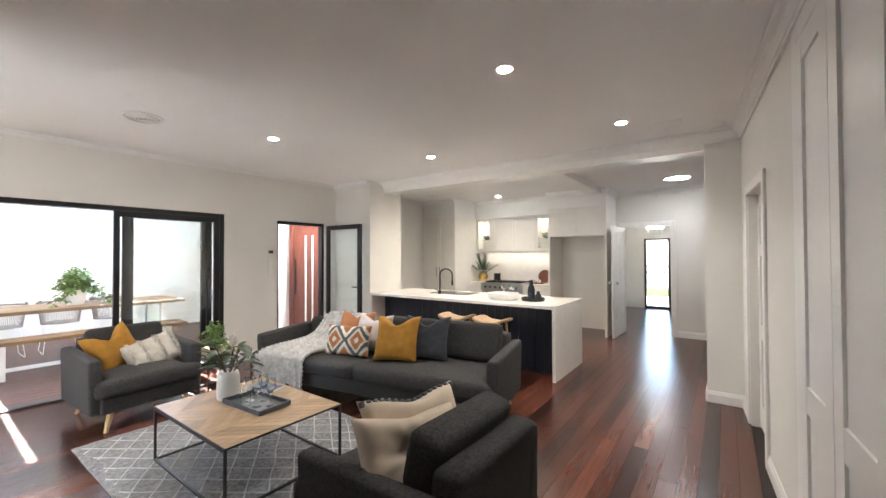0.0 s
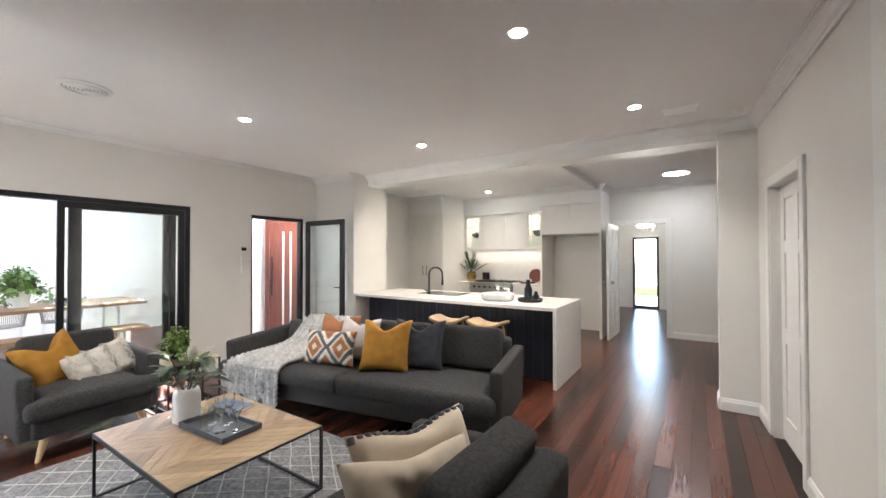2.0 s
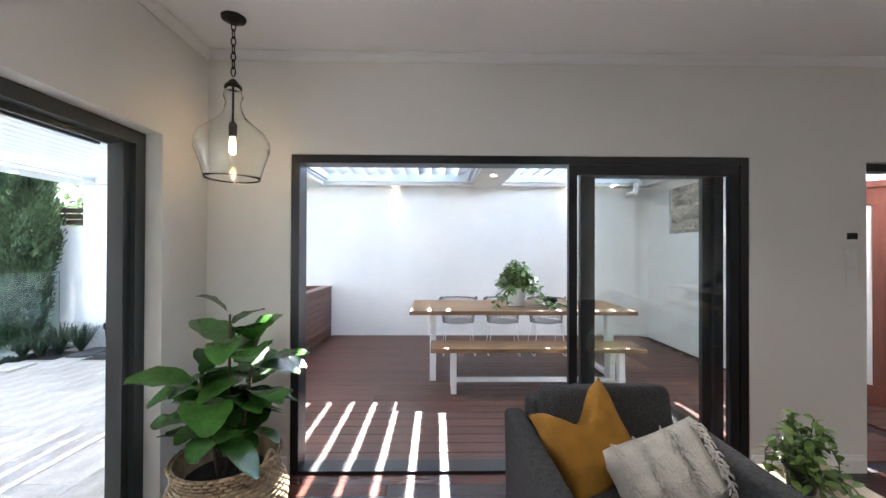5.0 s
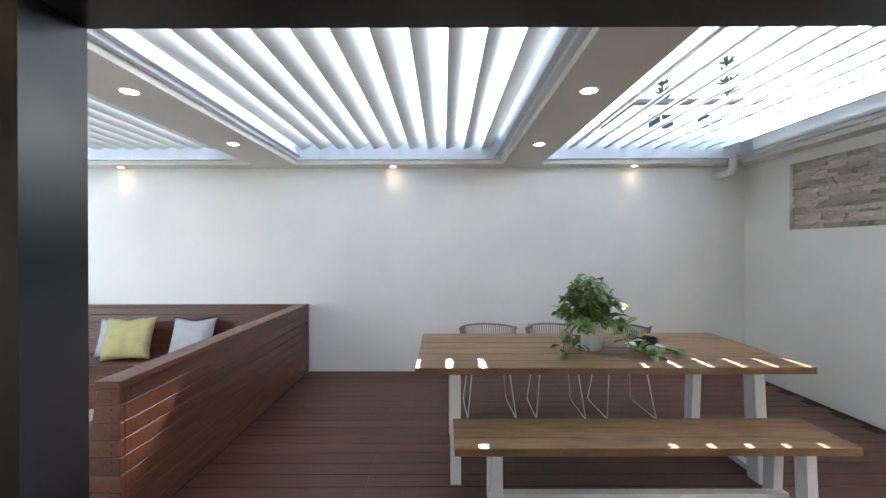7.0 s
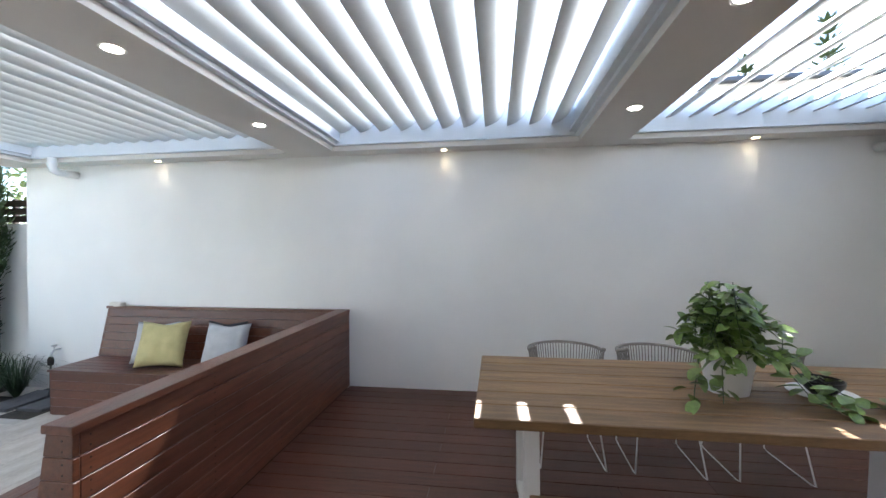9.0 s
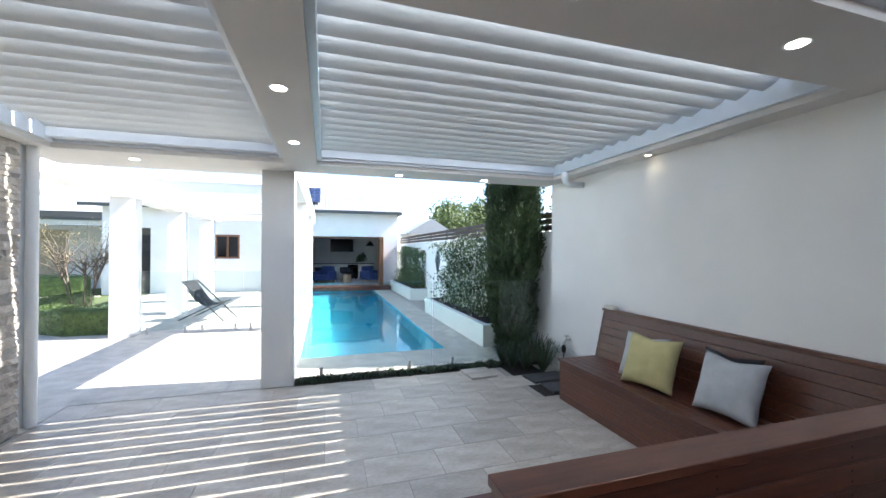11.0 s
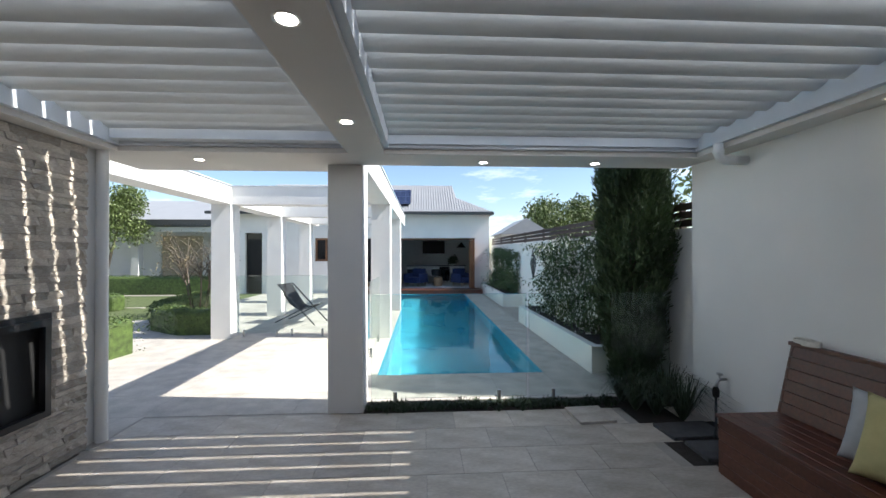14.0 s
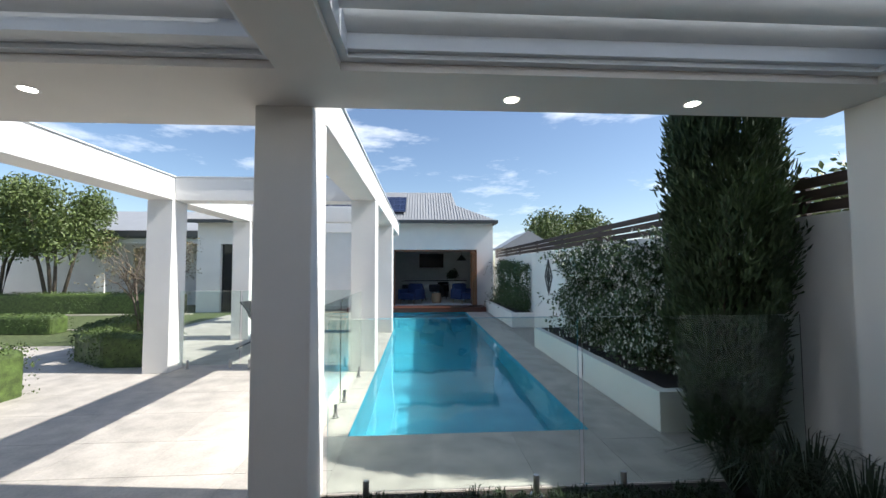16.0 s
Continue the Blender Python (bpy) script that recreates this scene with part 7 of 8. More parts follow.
# ---- stone wall with outdoor fireplace ----
FY0, FY1, FZ0, FZ1 = -4.19, -2.5, 0.27, 1.11
SX = -2.95
st = structure("wall_stone", boxes((SX + 0.03, SX + 0.35, -4.56, FY0, PAVE, SOF), (SX + 0.03, SX + 0.35, FY1, SY - 0.25, PAVE, SOF), (SX + 0.03, SX + 0.35, FY0, FY1, PAVE, FZ0), (SX + 0.03, SX + 0.35, FY0, FY1, FZ1, SOF), (SX + 0.30, SX + 0.35, FY0, FY1, FZ0, FZ1)),
               M_GROUT, "wall of stacked honey-coloured ledgestone", "stone wall")
rnd = random.Random(41)
protos = []
for k in range(10):
    bm = boxes((-0.5, 0.0, 0, 1, 0, 1))
    bmesh.ops.subdivide_edges(bm, edges=[e for e in bm.edges if abs((e.verts[0].co - e.verts[1].co).y) > 0.5], cuts=3)
    for v in bm.verts:
        if v.co.x < -0.3:
            v.co.x += rnd.uniform(-0.25, 0.35)
        v.co.z += rnd.uniform(-0.10, 0.06)
        v.co.y += rnd.uniform(-0.02, 0.02)
    bmesh.ops.recalc_face_normals(bm, faces=bm.faces)
    me = bpy.data.meshes.new("stone")
    bm.to_mesh(me)
    bm.free()
    me.materials.append(M_STONE)
    protos.append(me)
rows_z, z = [], PAVE + 0.002
while z < SOF - 0.03:
    h = min(rnd.uniform(0.032, 0.075), SOF - z)
    rows_z.append((z, h))
    z += h
stuff_m = bmesh.new()
count = 0
for z, h in rows_z:
    y = -4.56
    while y < SY - 0.28:
        l = min(rnd.uniform(0.12, 0.42), SY - 0.25 - y)
        cover = y + l > FY0 and y < FY1 and z + h > FZ0 + 0.01 and z < FZ1 - 0.01
        if cover and y < FY0 - 0.05:
            l = FY0 - y
            cover = False
        if not cover:
            d = rnd.uniform(0.045, 0.07)
            if y < -2.9 and count < 330:
                o = piece("stone", rnd.choice(protos), st, Matrix.Translation((SX + 0.032, y + 0.001, z + 0.001)) @ Matrix.Diagonal((d, l - 0.003, h - 0.003, 1)))
                count += 1
            else:
                bx(stuff_m, SX + 0.032 - d * 0.5 * rnd.uniform(0.7, 1.2), SX + 0.031, y + 0.001, y + l - 0.002, z + 0.001, z + h - 0.002)
        y += l
me = bpy.data.meshes.new("stones")
stuff_m.to_mesh(me)
stuff_m.free()
me.materials.append(mat("ledgestone_rest", (0.73, 0.67, 0.59), 0.85, var=0.25, scale=9, bump=0.5, bscale=35, per_object=0.30, col2=(0.50, 0.43, 0.35), island=True))
o = new("stones", me)
o.parent = st
tagged(o, kind="stuff")
fp = thing("outdoor_fireplace", "open black steel outdoor fireplace set in stone", "fireplace", (SX, FY0, FZ0))
fw, fh = FY1 - FY0, FZ1 - FZ0
part("frame", boxes((-0.03, 0.02, 0.0, 0.05, 0, fh), (-0.03, 0.02, fw - 0.05, fw, 0, fh), (-0.03, 0.02, 0.05, fw - 0.05, 0, 0.05), (-0.03, 0.02, 0.05, fw - 0.05, fh - 0.05, fh)), M_BLACK, fp)
part("firebox", boxes((0.06, 0.08, 0.002, fw - 0.002, 0.002, fh - 0.002)), mat("soot_black_steel", (0.02, 0.02, 0.02), 0.7, var=0.2), fp, "soot-black steel firebox")
part("hood", boxes((-0.06, -0.03, 0.03, fw - 0.03, fh - 0.10, fh - 0.045)), M_BLACK, fp)
# small stone panel in the deck's end wall
sp = structure("wall_stone_panel", boxes((-8.458, -7.402, 4.77, 4.899, 1.752, 2.468)), M_GROUT, "recessed panel of stacked honey-coloured stone", "stone wall")
z = 1.752
while z < 2.45:
    h = min(rnd.uniform(0.026, 0.055), 2.468 - z)
    x = -8.458
    while x < -7.42:
        l = min(rnd.uniform(0.14, 0.4), -7.402 - x)
        piece("stone", rnd.choice(protos), sp, Matrix.Translation((x + l, 4.772, z)) @ Matrix.Rotation(radians(90), 4, "Z") @ Matrix.Diagonal((0.07, l - 0.003, h - 0.003, 1)))
        x += l
    z += h

# ---- pergola ----
for x0, y0 in ((-1.65, -9.5), (-1.65, -12.4), (-1.65, -15.2), (-4.95, -9.4), (-4.95, -13.2)):
    column(x0 - 0.40, x0, y0, y0 + 0.4, 2.6)
structure("pergola_beams", bevel(boxes((-2.05, -1.65, -16.0, -5.612, 2.6, 2.98), (-5.35, -4.95, -16.0, -5.612, 2.6, 2.98), (-4.949, -2.051, -9.5, -9.15, 2.601, 2.979), (-4.949, -2.051, -12.4, -12.05, 2.601, 2.979), (-4.949, -2.051, -15.2, -14.85, 2.601, 2.979)), 0.006, 1),
          M_RENDER, "white rendered pergola beams", "pergola")
structure("pergola_capping", boxes((-2.07, -1.63, -16.0, -5.612, 2.981, 3.0), (-5.37, -4.93, -16.0, -5.612, 2.981, 3.0), (-4.929, -2.071, -9.52, -9.13, 2.981, 3.0)), M_BAYFRAME, "thin metal capping on the pergola", "pergola")


# ---- pool house ----
HY = -18.2
hs = thing("pool_house", "white rendered pool house with a grey steel roof", "house", (0, HY, 0))
for r in ((-9.05, -8.39, -0.3, 3.36), (-8.39, -5.02, 2.22, 3.36), (-5.02, -4.4, -0.3, 3.36), (-4.4, -3.5, 2.22, 3.36), (-3.5, -2.25, -0.3, 3.36), (-2.25, -1.3, -0.3, 1.2), (-2.25, -1.3, 2.22, 3.36),
          (-1.3, 0.98, -0.3, 3.36), (0.98, 1.71, 2.45, 3.36), (1.71, 2.6, -0.3, 3.36)):
    part("wall", boxes((r[0], r[1], -0.25, 0, r[2], r[3])), M_RENDER, hs)
for x in (-9.05, 2.35):
    part("wall", boxes((x, x + 0.25, -6.0, -0.25, -0.3, 3.36)), M_RENDER, hs)
part("dark_door", boxes((0.98, 1.71, -0.2, -0.15, -0.2, 2.45)), M_FIREGLASS, hs)
part("room", boxes((-8.8, 2.35, -5.6, -5.5, -0.05, 3.3), (-8.8, 2.35, -5.5, -0.25, -0.12, -0.05), (-8.8, 2.35, -5.5, -0.25, 2.6, 2.7)), M_DARKROOM, hs, "dim interior of the pool room")
bm = bmesh.new()
v = [bm.verts.new(p) for p in ((-9.12, 0.45, 3.36), (3.1, 0.45, 3.36), (3.1, -6.5, 3.36), (-9.12, -6.5, 3.36), (-7.5, -1.9, 4.9), (1.0, -1.9, 4.9), (1.0, -4.2, 4.9), (-7.5, -4.2, 4.9), (-7.62, -0.725, 4.13), (-7.62, -5.35, 4.13))]
for f in ((0, 1, 5, 4, 8), (1, 2, 6, 5), (2, 3, 9, 7, 6), (3, 0, 8, 9), (8, 4, 7, 9), (4, 5, 6, 7)):
    bm.faces.new([v[i] for i in f])
roof = part("roof", bm, M_ROOF, hs, "grey corrugated steel hip roof")
bm = bmesh.new()
for k in range(106):
    x = -9.08 + 0.114 * k
    f = min(1 if x > -7.55 else 0.5, max(0.02, (x + 9.12) / 3.0 if x < -7.62 else 1), max(0.02, (3.1 - x) / 2.1))
    cyl(bm, (x, 0.46, 3.375), (x, 0.45 - 2.35 * f, 3.375 + 1.54 * f), 0.018, seg=5)
tagged(part("corrugation", bm, M_ROOF, roof), kind="stuff")
part("gutter", boxes((-9.17, 3.15, 0.40, 0.52, 3.24, 3.36), (-9.17, -9.07, -6.5, 0.40, 3.24, 3.36)), M_FRAME, hs, "dark metal gutter")
for k in range(6):
    for j in range(2):
        x = -5.5 + 1.02 * k
        a = radians(33.2)
        o = part("solar_panel", boxes((0, 0.98, -0.72, 0, 0.05, 0.085)), M_SOLAR, roof, "dark blue solar panel")
        o.matrix_basis = pose(x, 0.05 - 0.74 * j * math.cos(a), 3.68 + 0.74 * j * math.sin(a), -33.2, 0, 0)
        p2 = part("rail", boxes(*[(0.0, 0.98, -0.72 + 0.18 * q - 0.006, -0.72 + 0.18 * q + 0.006, 0.086, 0.089) for q in range(5)], *[(0.245 * q - 0.005, 0.245 * q + 0.005, -0.72, 0, 0.0895, 0.091) for q in range(5)]), M_STEEL, o)
df = part("bifold_frame", boxes((-8.38, -8.33, -0.22, -0.06, 0, 2.2), (-5.08, -5.03, -0.22, -0.06, 0, 2.2), (-8.33, -5.08, -0.22, -0.06, 2.15, 2.2)), M_CEDAR, hs, "cedar bifold door frame")
for k in range(3):
    part("bifold_leaf", boxes((-8.29 + 0.06 * k, -8.25 + 0.06 * k, -0.05, 0.65, 0.02, 2.1)), M_CEDAR, df)
part("window_frame", boxes((-2.25, -2.17, -0.2, -0.05, 1.2, 2.22), (-1.38, -1.3, -0.2, -0.05, 1.2, 2.22), (-2.17, -1.38, -0.2, -0.05, 1.2, 1.28), (-2.17, -1.38, -0.2, -0.05, 2.14, 2.22), (-1.81, -1.74, -0.2, -0.05, 1.28, 2.14)), M_CEDAR, hs, "cedar window frame")
part("window_pane", boxes((-2.17, -1.38, -0.14, -0.12, 1.28, 2.14)), M_FIREGLASS, hs)
part("glass_door", boxes((-4.38, -3.52, -0.14, -0.12, 0, 2.2)), M_FIREGLASS, hs)
part("step", boxes((-8.6, -4.2, 0.001, 0.9, -0.2, -0.02), (-4.2, -3.3, 0.001, 0.6, -0.2, -0.02)), M_DECK, hs, "dark timber step")
# inside the pool room
tv = thing("television", "black wall-mounted television in the pool room", "television", (-6.7, HY - 5.49, 1.5))
part("screen", boxes((-0.65, 0.65, 0.005, 0.05, 0, 0.75)), M_SCREEN, tv)
kb = thing("bar_counter", "white bar counter in the pool room", "counter", (-6.8, HY - 4.6, -0.05))
part("body", boxes((-1.6, 1.6, 0, 0.5, 0, 0.86)), M_CABWHITE, kb)
part("top", boxes((-1.65, 1.65, -0.05, 0.55, 0.86, 0.9)), M_BLACK, kb)
for x, rz in ((-8.0, 30), (-5.7, -30)):
    c = thing("blue_armchair", "deep blue velvet armchair in the pool room", "armchair", (x, HY - 1.3, -0.05), rz, "blue armchairs")
    part("seat", rbox(-0.35, 0.35, -0.3, 0.4, 0.18, 0.45, 0.05, 3), M_BLUE, c, smooth=True)
    part("backrest", rbox(-0.35, 0.35, -0.45, -0.28, 0.18, 0.85, 0.06, 3), M_BLUE, c, smooth=True)
    for s in (-1, 1):
        part("arm", rbox(s * 0.40 - 0.06, s * 0.40 + 0.06, -0.42, 0.38, 0.18, 0.62, 0.05, 3), M_BLUE, c, smooth=True)
        for q in (-0.35, 0.32):
            part("leg", cyl(bmesh.new(), (s * 0.32, q, 0.18), (s * 0.34, q, 0), 0.02, 0.012), M_OAKLEG, c)
tb = thing("drum_table", "round pale timber drum table in the pool room", "table", (-6.8, HY - 1.5, -0.05))
part("drum", lathe([(0.0, 0.0), (0.2, 0.0), (0.22, 0.2), (0.2, 0.42), (0.0, 0.42)], 20), M_OAK, tb, smooth=True)
dn = thing("dining_table", "small round white table in the pool room", "table", (-6.1, HY - 2.6, -0.05))
part("top", lathe([(0.0, 0.72), (0.40, 0.72), (0.41, 0.735), (0.40, 0.75), (0.0, 0.75)], 24), M_WHITECER, dn, smooth=True)
for a in range(4):
    part("leg", cyl(bmesh.new(), (0.12 * math.cos(a * 1.571 + 0.4), 0.12 * math.sin(a * 1.571 + 0.4), 0.72), (0.28 * math.cos(a * 1.571 + 0.4), 0.28 * math.sin(a * 1.571 + 0.4), 0), 0.016), M_BLACK, dn)
for x, rz in ((-6.75, 90), (-5.5, -90)):
    c = thing("dining_chair", "dark bucket dining chair in the pool room", "chair", (x, HY - 2.6, -0.05), rz, "pool room chairs")
    part("shell", lathe([(0.0, 0.42), (0.20, 0.43), (0.25, 0.50), (0.26, 0.74), (0.25, 0.75), (0.235, 0.52), (0.0, 0.45)], 20), M_NAVY, c, smooth=True)
    for a in range(4):
        part("leg", cyl(bmesh.new(), (0.12 * math.cos(a * 1.571 + 0.8), 0.12 * math.sin(a * 1.571 + 0.8), 0.43), (0.24 * math.cos(a * 1.571 + 0.8), 0.24 * math.sin(a * 1.571 + 0.8), 0), 0.012), M_BLACK, c)
trailing("counter_plant", (-7.75, HY - 4.35, 0.85), 0.09, 0.16, 18, 0.30, 0.05, 17, "leafy potted plant on the pool room counter", 0.10, M_LEAFD, 0.25)
pl2 = thing("pendant_lamp", "dark conical pendant lamp in the pool room", "pendant lamp", (-8.0, HY - 2.2, 2.6))
part("cord", cyl(bmesh.new(), (0, 0, 0), (0, 0, -0.55), 0.006, seg=6), M_BLACK, pl2)
part("shade", lathe([(0.02, -0.52), (0.04, -0.54), (0.24, -0.78), (0.23, -0.78), (0.03, -0.55)], 20), M_BRONZE, pl2, smooth=True)
ck = thing("bar_fridge", "glass-fronted dark bar fridge under the counter", "fridge", (-7.25, HY - 4.098, -0.05))
part("door", boxes((-0.28, 0.28, 0.002, 0.03, 0.06, 0.82)), M_FIREGLASS, ck)
part("handle", boxes((0.22, 0.24, 0.031, 0.05, 0.2, 0.7)), M_STEEL, ck)
for x in (-7.4, -6.9):
    s = thing("bar_stool", "dark metal bar stool at the pool room counter", "stool", (x, HY - 3.9, -0.05), group="pool room stools")
    part("seat", lathe([(0.0, 0.66), (0.17, 0.66), (0.17, 0.70), (0.0, 0.70)], 16), M_BLACK, s)
    for a in range(4):
        part("leg", cyl(bmesh.new(), (0.1 * math.cos(a * 1.571), 0.1 * math.sin(a * 1.571), 0.66), (0.2 * math.cos(a * 1.571), 0.2 * math.sin(a * 1.571), 0), 0.012), M_BLACK, s)

# ---- garden to the east ----
structure("lawn", boxes((0.9, 16, -21.5, -11.6, -0.32, PAVE - 0.015), (6.0, 16, -11.6, -5.4, -0.32, PAVE - 0.016)), M_GRASS, "short green lawn", "lawn")
structure("kerb", boxes((2.4, 14, -17.7, -17.5, -0.32, PAVE + 0.01), (3.0, 9, -14.0, -13.9, -0.32, PAVE + 0.005)), M_TRAV, "pale stone lawn edging", "edging")


def hedge(name, pts, h, w, seed, label, dens=900):
    """Clipped box hedge along a line of points."""
    ob = thing(name, label, "hedge", (0, 0, PAVE), group="box hedges")
    rnd = random.Random(seed)
    bm = bmesh.new()
    core = bmesh.new()
    for a, b in zip(pts, pts[1:]):
        a, b = Vector((*a, 0)), Vector((*b, 0))
        d = (b - a).normalized()
        n = Vector((-d.y, d.x, 0))
        L = (b - a).length
        q = [a - n * w * 0.42 - d * w * 0.3, a + n * w * 0.42 - d * w * 0.3, b + n * w * 0.42 + d * w * 0.3, b - n * w * 0.42 + d * w * 0.3]
        lo = [core.verts.new(p) for p in q]
        hi = [core.verts.new(p + Vector((0, 0, h * 0.92))) for p in q]
        core.faces.new(hi)
        for i in range(4):
            core.faces.new((lo[i], lo[(i + 1) % 4], hi[(i + 1) % 4], hi[i]))
        for _ in range(int(dens * L * (h + w))):
            s = rnd.uniform(-w * 0.45, L + w * 0.45)
            f = rnd.uniform(-1, 1)
            if rnd.random() < 0.45:
                c = a + d * s + n * (f * w * 0.46) + Vector((0, 0, h * rnd.uniform(0.9, 1.0)))
            else:
                c = a + d * s + n * (math.copysign(rnd.uniform(0.42, 0.5), f) * w) + Vector((0, 0, h * rnd.random()))
            c += noise.noise_vector(c * 3) * 0.05
            leaf_into(bm, c, noise.random_unit_vector() + Vector((0, 0, 0.3)), 0.035, 0.024, 0.1, 0.2, rnd.uniform(0, 3), 2)
    part("core", bevel(core, 0.10, 3), M_BOX, ob)
    part("foliage", bm, M_BOX, ob)


hedge("box_hedge", [(-1.55, -9.75), (-0.75, -9.75), (0.1, -10.3), (0.55, -11.2), (0.8, -13.2)], 0.58, 0.5, 1, "clipped low box hedge beside the paving", 1300)
hedge("box_hedge", [(-0.62, -7.85), (-0.2, -7.9)], 0.68, 0.7, 2, "rounded clipped box shrub beside the paving", 2200)
hedge("box_hedge", [(3.2, -18.2), (11, -18.4)], 0.8, 0.6, 3, "long clipped hedge at the lawn's end", 500)
hedge("box_hedge", [(-2.4, 17.2), (1.2, 17.2)], 0.55, 0.6, 9, "clipped hedge in the front garden", 600)
hedge("box_hedge", [(3.6, -13.5), (7.5, -13.7)], 0.5, 0.6, 4, "low clipped hedge across the lawn", 700)


def broad_tree(x, y, h, crown, seed, n, label, leaf=0.09, material=None, trunks=3, r=1.4, thick=1.0, limbs=6):
    ob = thing("tree", label, "tree", (x, y, PAVE))
    rnd = random.Random(seed)
    tips = []
    for k in range(trunks):
        a = 2 * math.pi * k / trunks + rnd.random()
        top = Vector((0.45 * r * math.cos(a), 0.45 * r * math.sin(a), h * 0.62))
        pts = [(0.12 * math.cos(a), 0.12 * math.sin(a), -0.1), tuple(top * 0.5 + Vector((rnd.uniform(-0.1, 0.1), rnd.uniform(-0.1, 0.1), h * 0.05))), tuple(top)]
        part("trunk", tube(pts, [0.075 * thick, 0.055 * thick, 0.03 * thick], 8), M_BARK, ob, smooth="all")
        for j in range(limbs):
            b = a + rnd.uniform(-1.6, 1.6)
            tip = Vector((r * 0.75 * math.cos(b), r * 0.75 * math.sin(b), h * rnd.uniform(0.55, 0.95)))
            st0 = Vector(pts[1]).lerp(top, rnd.random())
            part("limb", tube([tuple(st0), tuple(st0.lerp(tip, 0.5) + Vector((0, 0, 0.1))), tuple(tip)], [0.03 * thick, 0.018 * thick, 0.007 * thick], 6), M_BARK, ob, smooth="all")
            tips.append(tip)
    bm = bmesh.new()
    clumps = tips + [Vector((r * rnd.uniform(-0.8, 0.8), r * rnd.uniform(-0.8, 0.8), h * rnd.uniform(0.5, 1.0))) for _ in range(16)]
    for _ in range(n):
        c = rnd.choice(clumps) + noise.random_unit_vector() * (r * 0.42 * rnd.random() ** 0.5) * crown
        leaf_into(bm, c, noise.random_unit_vector() + Vector((0, 0, -0.2)), leaf * rnd.uniform(0.7, 1.3), leaf * 0.5, 0.1, 0.2, rnd.uniform(0, 3), 2)
    part("crown", bm, material or M_GUM, ob)


broad_tree(8.5, -19.0, 4.9, 1.0, 5, 12000, "multi-stemmed garden tree with a rounded green crown", 0.13, trunks=4, r=1.7)
broad_tree(11.0, -19.2, 5.2, 1.0, 6, 12000, "multi-stemmed garden tree with a rounded green crown", 0.13, trunks=4, r=1.7)
M_DRY = mat("sparse_tan_leaf", (0.30, 0.24, 0.11), 0.7, var=0.4)
broad_tree(0.2, -12.0, 2.5, 0.5, 8, 700, "nearly bare twiggy frangipani shrub", 0.05, M_DRY, 5, 1.15, 0.42, 14)
broad_tree(-20.0, -38.0, 6.4, 1.0, 11, 9000, "large round olive-green tree beyond the fence", 0.30, trunks=3, r=3.6)
broad_tree(-13.6, -9.5, 3.6, 1.1, 12, 3500, "olive-green tree behind the garden wall", 0.16, trunks=2, r=1.3)

# garden building to the east, with garage
gh = thing("garage_building", "white rendered garage with a beige roller door", "house", (0, -22.6, 0))
part("wall", boxes((2.6, 5.9, -0.3, 0, -0.3, 3.1), (5.9, 8.1, -0.3, 0, 2.5, 3.1), (8.1, 16, -0.3, 0, -0.3, 3.1)), M_RENDER, gh)
rd = part("roller_door", boxes((5.9, 8.1, -0.2, -0.15, -0.2, 2.5)), M_ROLLER, gh, "beige ribbed roller door")
for k in range(20):
    part("rib", boxes((5.9, 8.1, -0.149, -0.12, -0.2 + 0.134 * k, -0.12 + 0.134 * k)), M_ROLLER, rd)
part("fascia", boxes((2.5, 16.1, 0.001, 0.4, 3.1, 3.35)), M_FRAME, gh, "dark grey fascia")
for x in (7.95, 3.1):
    part("porch_column", boxes((x, x + 0.35, 1.55, 1.90, -0.2, 2.62)), M_RENDER, gh)
part("porch_beam", boxes((2.8, 8.5, 1.5, 1.95, 2.62, 2.95), (2.8, 8.5, 0.401, 1.5, 2.80, 2.95)), M_RENDER, gh)
part("porch_gutter", boxes((2.75, 8.55, 1.951, 2.05, 2.86, 2.98)), M_FRAME, gh, "dark metal gutter")
bm = bmesh.new()
v = [bm.verts.new(p) for p in ((2.2, 0.5, 3.35), (16.2, 0.5, 3.35), (16.2, -7, 3.35), (2.2, -7, 3.35), (5.4, -3.2, 4.8), (13, -3.2, 4.8))]
for f in ((0, 1, 5, 4), (1, 2, 5), (2, 3, 4, 5), (3, 0, 4)):
    bm.faces.new([v[i] for i in f])
part("roof", bm, M_ROOF, gh, "pale grey hipped roof")
structure("wall_garden_east", boxes((16.0, 16.2, -30, -5.2, -0.3, 2.2), (-2.6, 16.0, -5.2, -5.0, -0.3, 2.6)), M_RENDER, "white rendered garden wall", "wall")

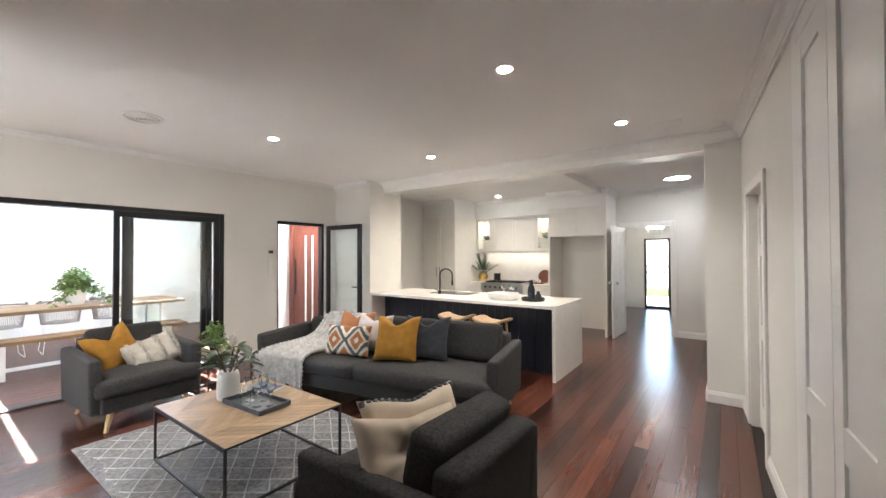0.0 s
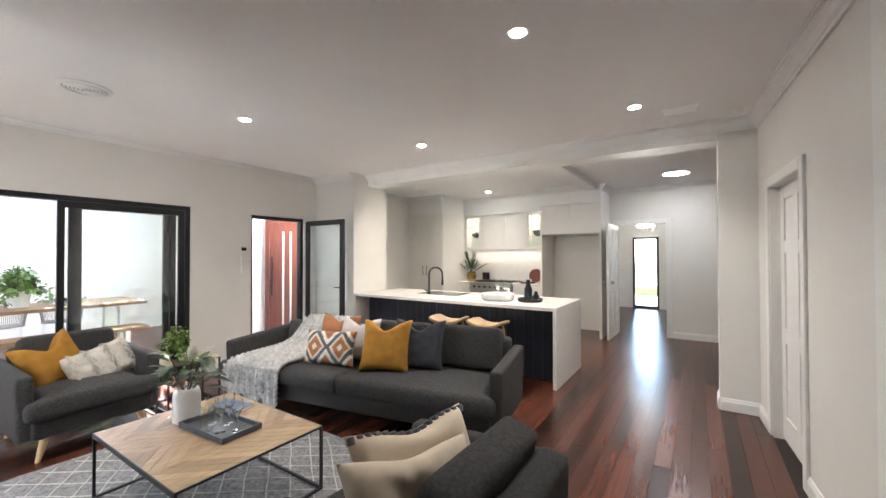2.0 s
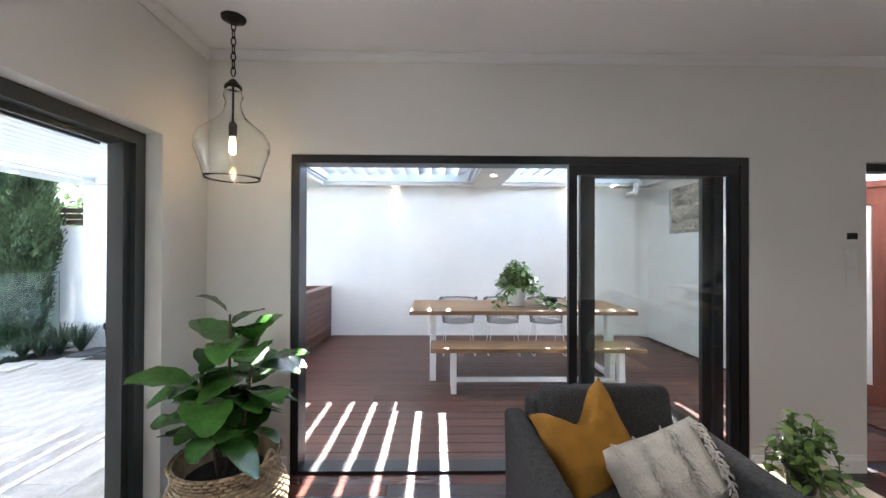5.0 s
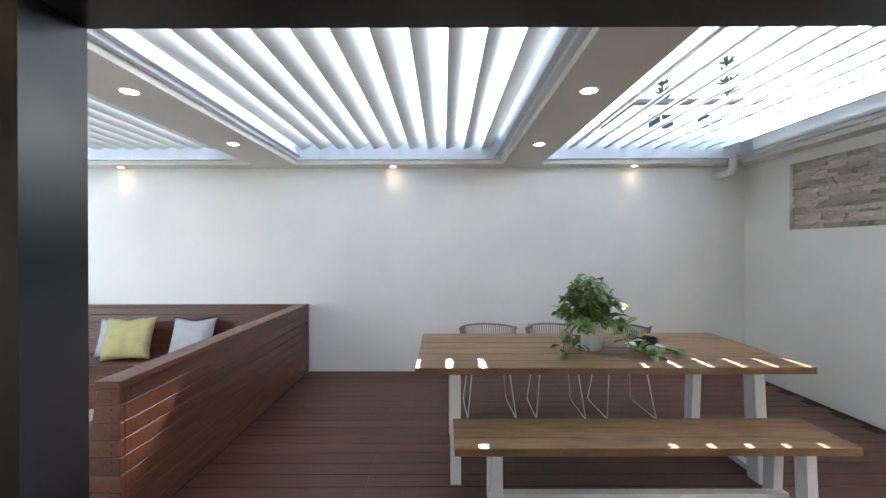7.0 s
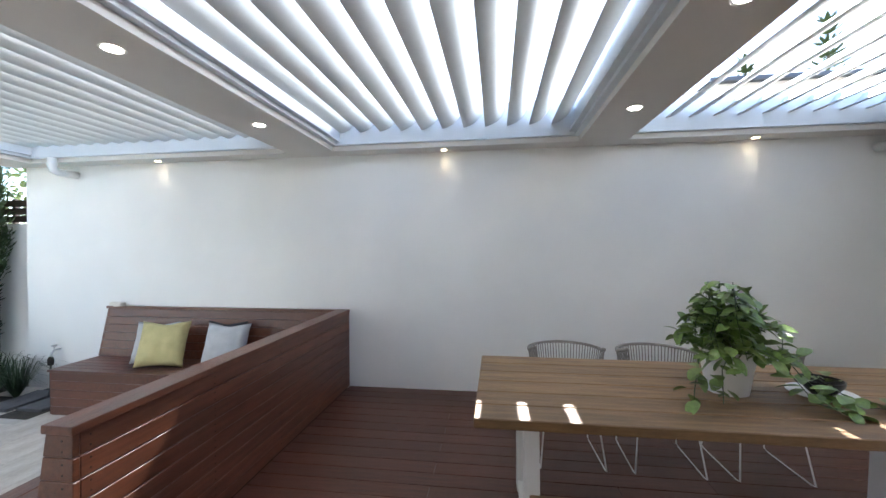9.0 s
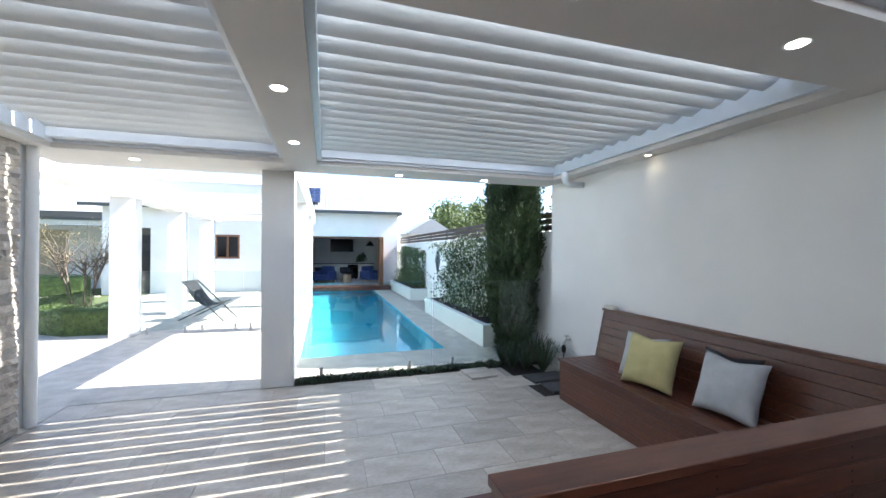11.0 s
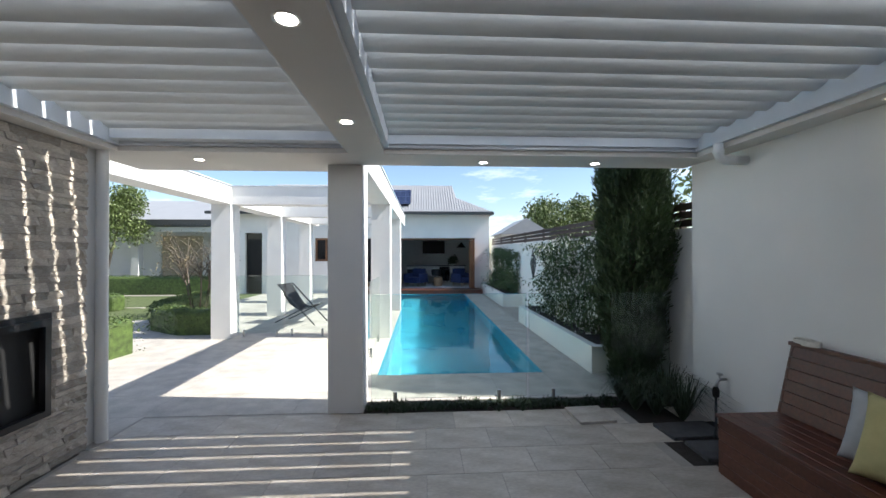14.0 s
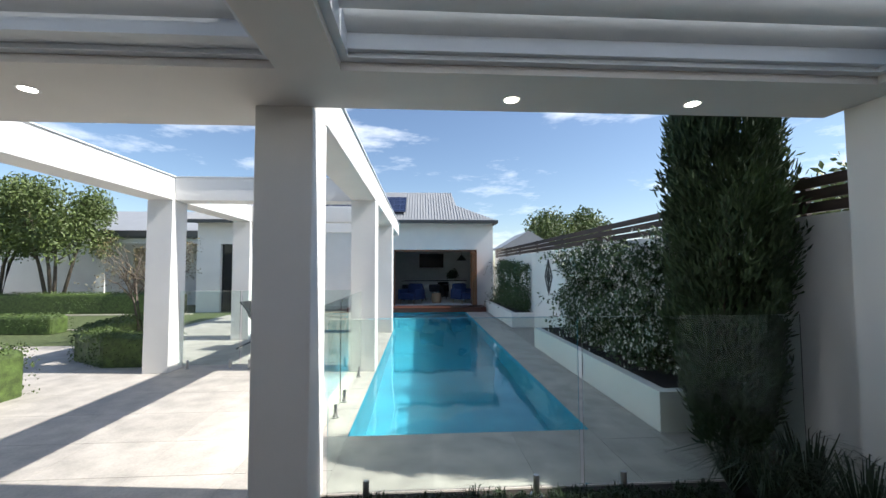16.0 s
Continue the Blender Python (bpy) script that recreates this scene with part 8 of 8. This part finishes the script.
# sling chair on the paving
sc = thing("deck_chair", "folding deck chair with a dark canvas sling", "deck chair", (-2.9, -10.95, PAVE), 250)
for s in (-1, 1):
    x = s * 0.28
    part("frame_rail", tube([(x, -0.62, 0.02), (x, 0.45, 0.98)], 0.018, 6), M_FRAME, sc)
    part("frame_rail", tube([(x * 0.9, 0.55, 0.02), (x * 0.9, -0.45, 0.48)], 0.018, 6), M_FRAME, sc)
for y, z in ((0.45, 0.98), (-0.45, 0.48)):
    part("crossbar", cyl(bmesh.new(), (-0.29, y, z), (0.29, y, z), 0.014), M_FRAME, sc)
bm = bmesh.new()
prev = None
for i in range(13):
    s = i / 12
    y, z = -0.45 + 0.9 * s, 0.48 + 0.5 * s - 0.34 * math.sin(math.pi * s) * (1 - 0.25 * s)
    cur = [bm.verts.new((-0.25, y, z)), bm.verts.new((0.25, y, z)), bm.verts.new((0.25, y, z - 0.004)), bm.verts.new((-0.25, y, z - 0.004))]
    if prev:
        for q in range(4):
            bm.faces.new((prev[q], prev[(q + 1) % 4], cur[(q + 1) % 4], cur[q]))
    prev = cur
part("sling", bm, M_DARKCANVAS, sc, smooth="all")
q = sc.matrix_world @ Vector((0, 0.10, 0.46))
cushion(tuple(q), 250, -40, 0.40, 0.40, 0.14, M_DARKCANVAS, "round black cushion on the folding deck chair", 0.0, 44)

# ---- beyond the boundary wall ----
nb = thing("neighbour_house", "tall pale house with a dark tiled roof", "house", (-24, 10.6, 0))
part("wall", boxes((-6, 0, 0, 7.6, -0.3, 8.85)), M_RENDER, nb)
for k in range(3):
    w = part("window", boxes((0.0, 0.04, 0.7 + 2.5 * k, 2.1 + 2.5 * k, 7.3, 8.4)), M_TRIM, nb)
    for q in range(2):
        part("pane", boxes((0.041, 0.05, 0.76 + 2.5 * k + 0.66 * q, 1.36 + 2.5 * k + 0.66 * q, 7.36, 8.34)), M_FIREGLASS, w)
bm = bmesh.new()
v = [bm.verts.new(p) for p in ((0.5, -0.4, 8.85), (0.5, 8.0, 8.85), (-6.5, 8.0, 8.85), (-6.5, -0.4, 8.85), (-3, 2.0, 10.0), (-3, 5.6, 10.0))]
for f in ((0, 1, 5, 4), (1, 2, 5), (2, 3, 4, 5), (3, 0, 4), (3, 2, 1, 0)):
    bm.faces.new([v[i] for i in f])
part("roof", bm, mat("dark_tiles", (0.06, 0.07, 0.09), 0.6, var=0.3), nb)
part("gutter", boxes((0.45, 0.58, -0.4, 8.0, 8.78, 8.95)), mat("slate_gutter", (0.08, 0.09, 0.12), 0.5), nb)


def norfolk(x, y, h, seed):
    ob = thing("norfolk_pine", "tall tiered pine beyond the boundary wall", "tree", (x, y, PAVE))
    rnd = random.Random(seed)
    part("trunk", cyl(bmesh.new(), (0, 0, 0), (0, 0, h), 0.3, 0.04, 10), M_BARK, ob)
    bm = bmesh.new()
    for k in range(16):
        z = h * (0.3 + 0.7 * k / 16)
        L = 2.6 * (1 - k / 17)
        for j in range(7):
            a = 2 * math.pi * j / 7 + k
            for i in range(14):
                c = Vector((L * i / 13 * math.cos(a), L * i / 13 * math.sin(a), z + 0.3 * (i / 13) ** 2))
                for s in (-1, 1):
                    leaf_into(bm, c, (math.cos(a + s * 0.9), math.sin(a + s * 0.9), 0.5), 0.42, 0.07, 0, 0.2, 0, 2)
    part("crown", bm, M_CONIFER, ob)


norfolk(-33, 22.0, 16.8, 4)
norfolk(-33, 17.2, 14.4, 6)
fh = thing("far_house", "distant white gabled house beyond the garden", "house", (-15, -34, 0))
part("wall", boxes((-2, 2, -4, 0, -0.3, 3.2)), M_RENDER, fh)
bm = bmesh.new()
v = [bm.verts.new(p) for p in ((-2.4, 0.3, 3.1), (2.4, 0.3, 3.1), (0, 0.3, 4.5), (-2.4, -4.4, 3.1), (2.4, -4.4, 3.1), (0, -4.4, 4.5))]
for f in ((0, 1, 2), (3, 5, 4), (1, 4, 5, 2), (0, 2, 5, 3)):
    bm.faces.new([v[i] for i in f])
part("roof", bm, M_ROOF, fh)
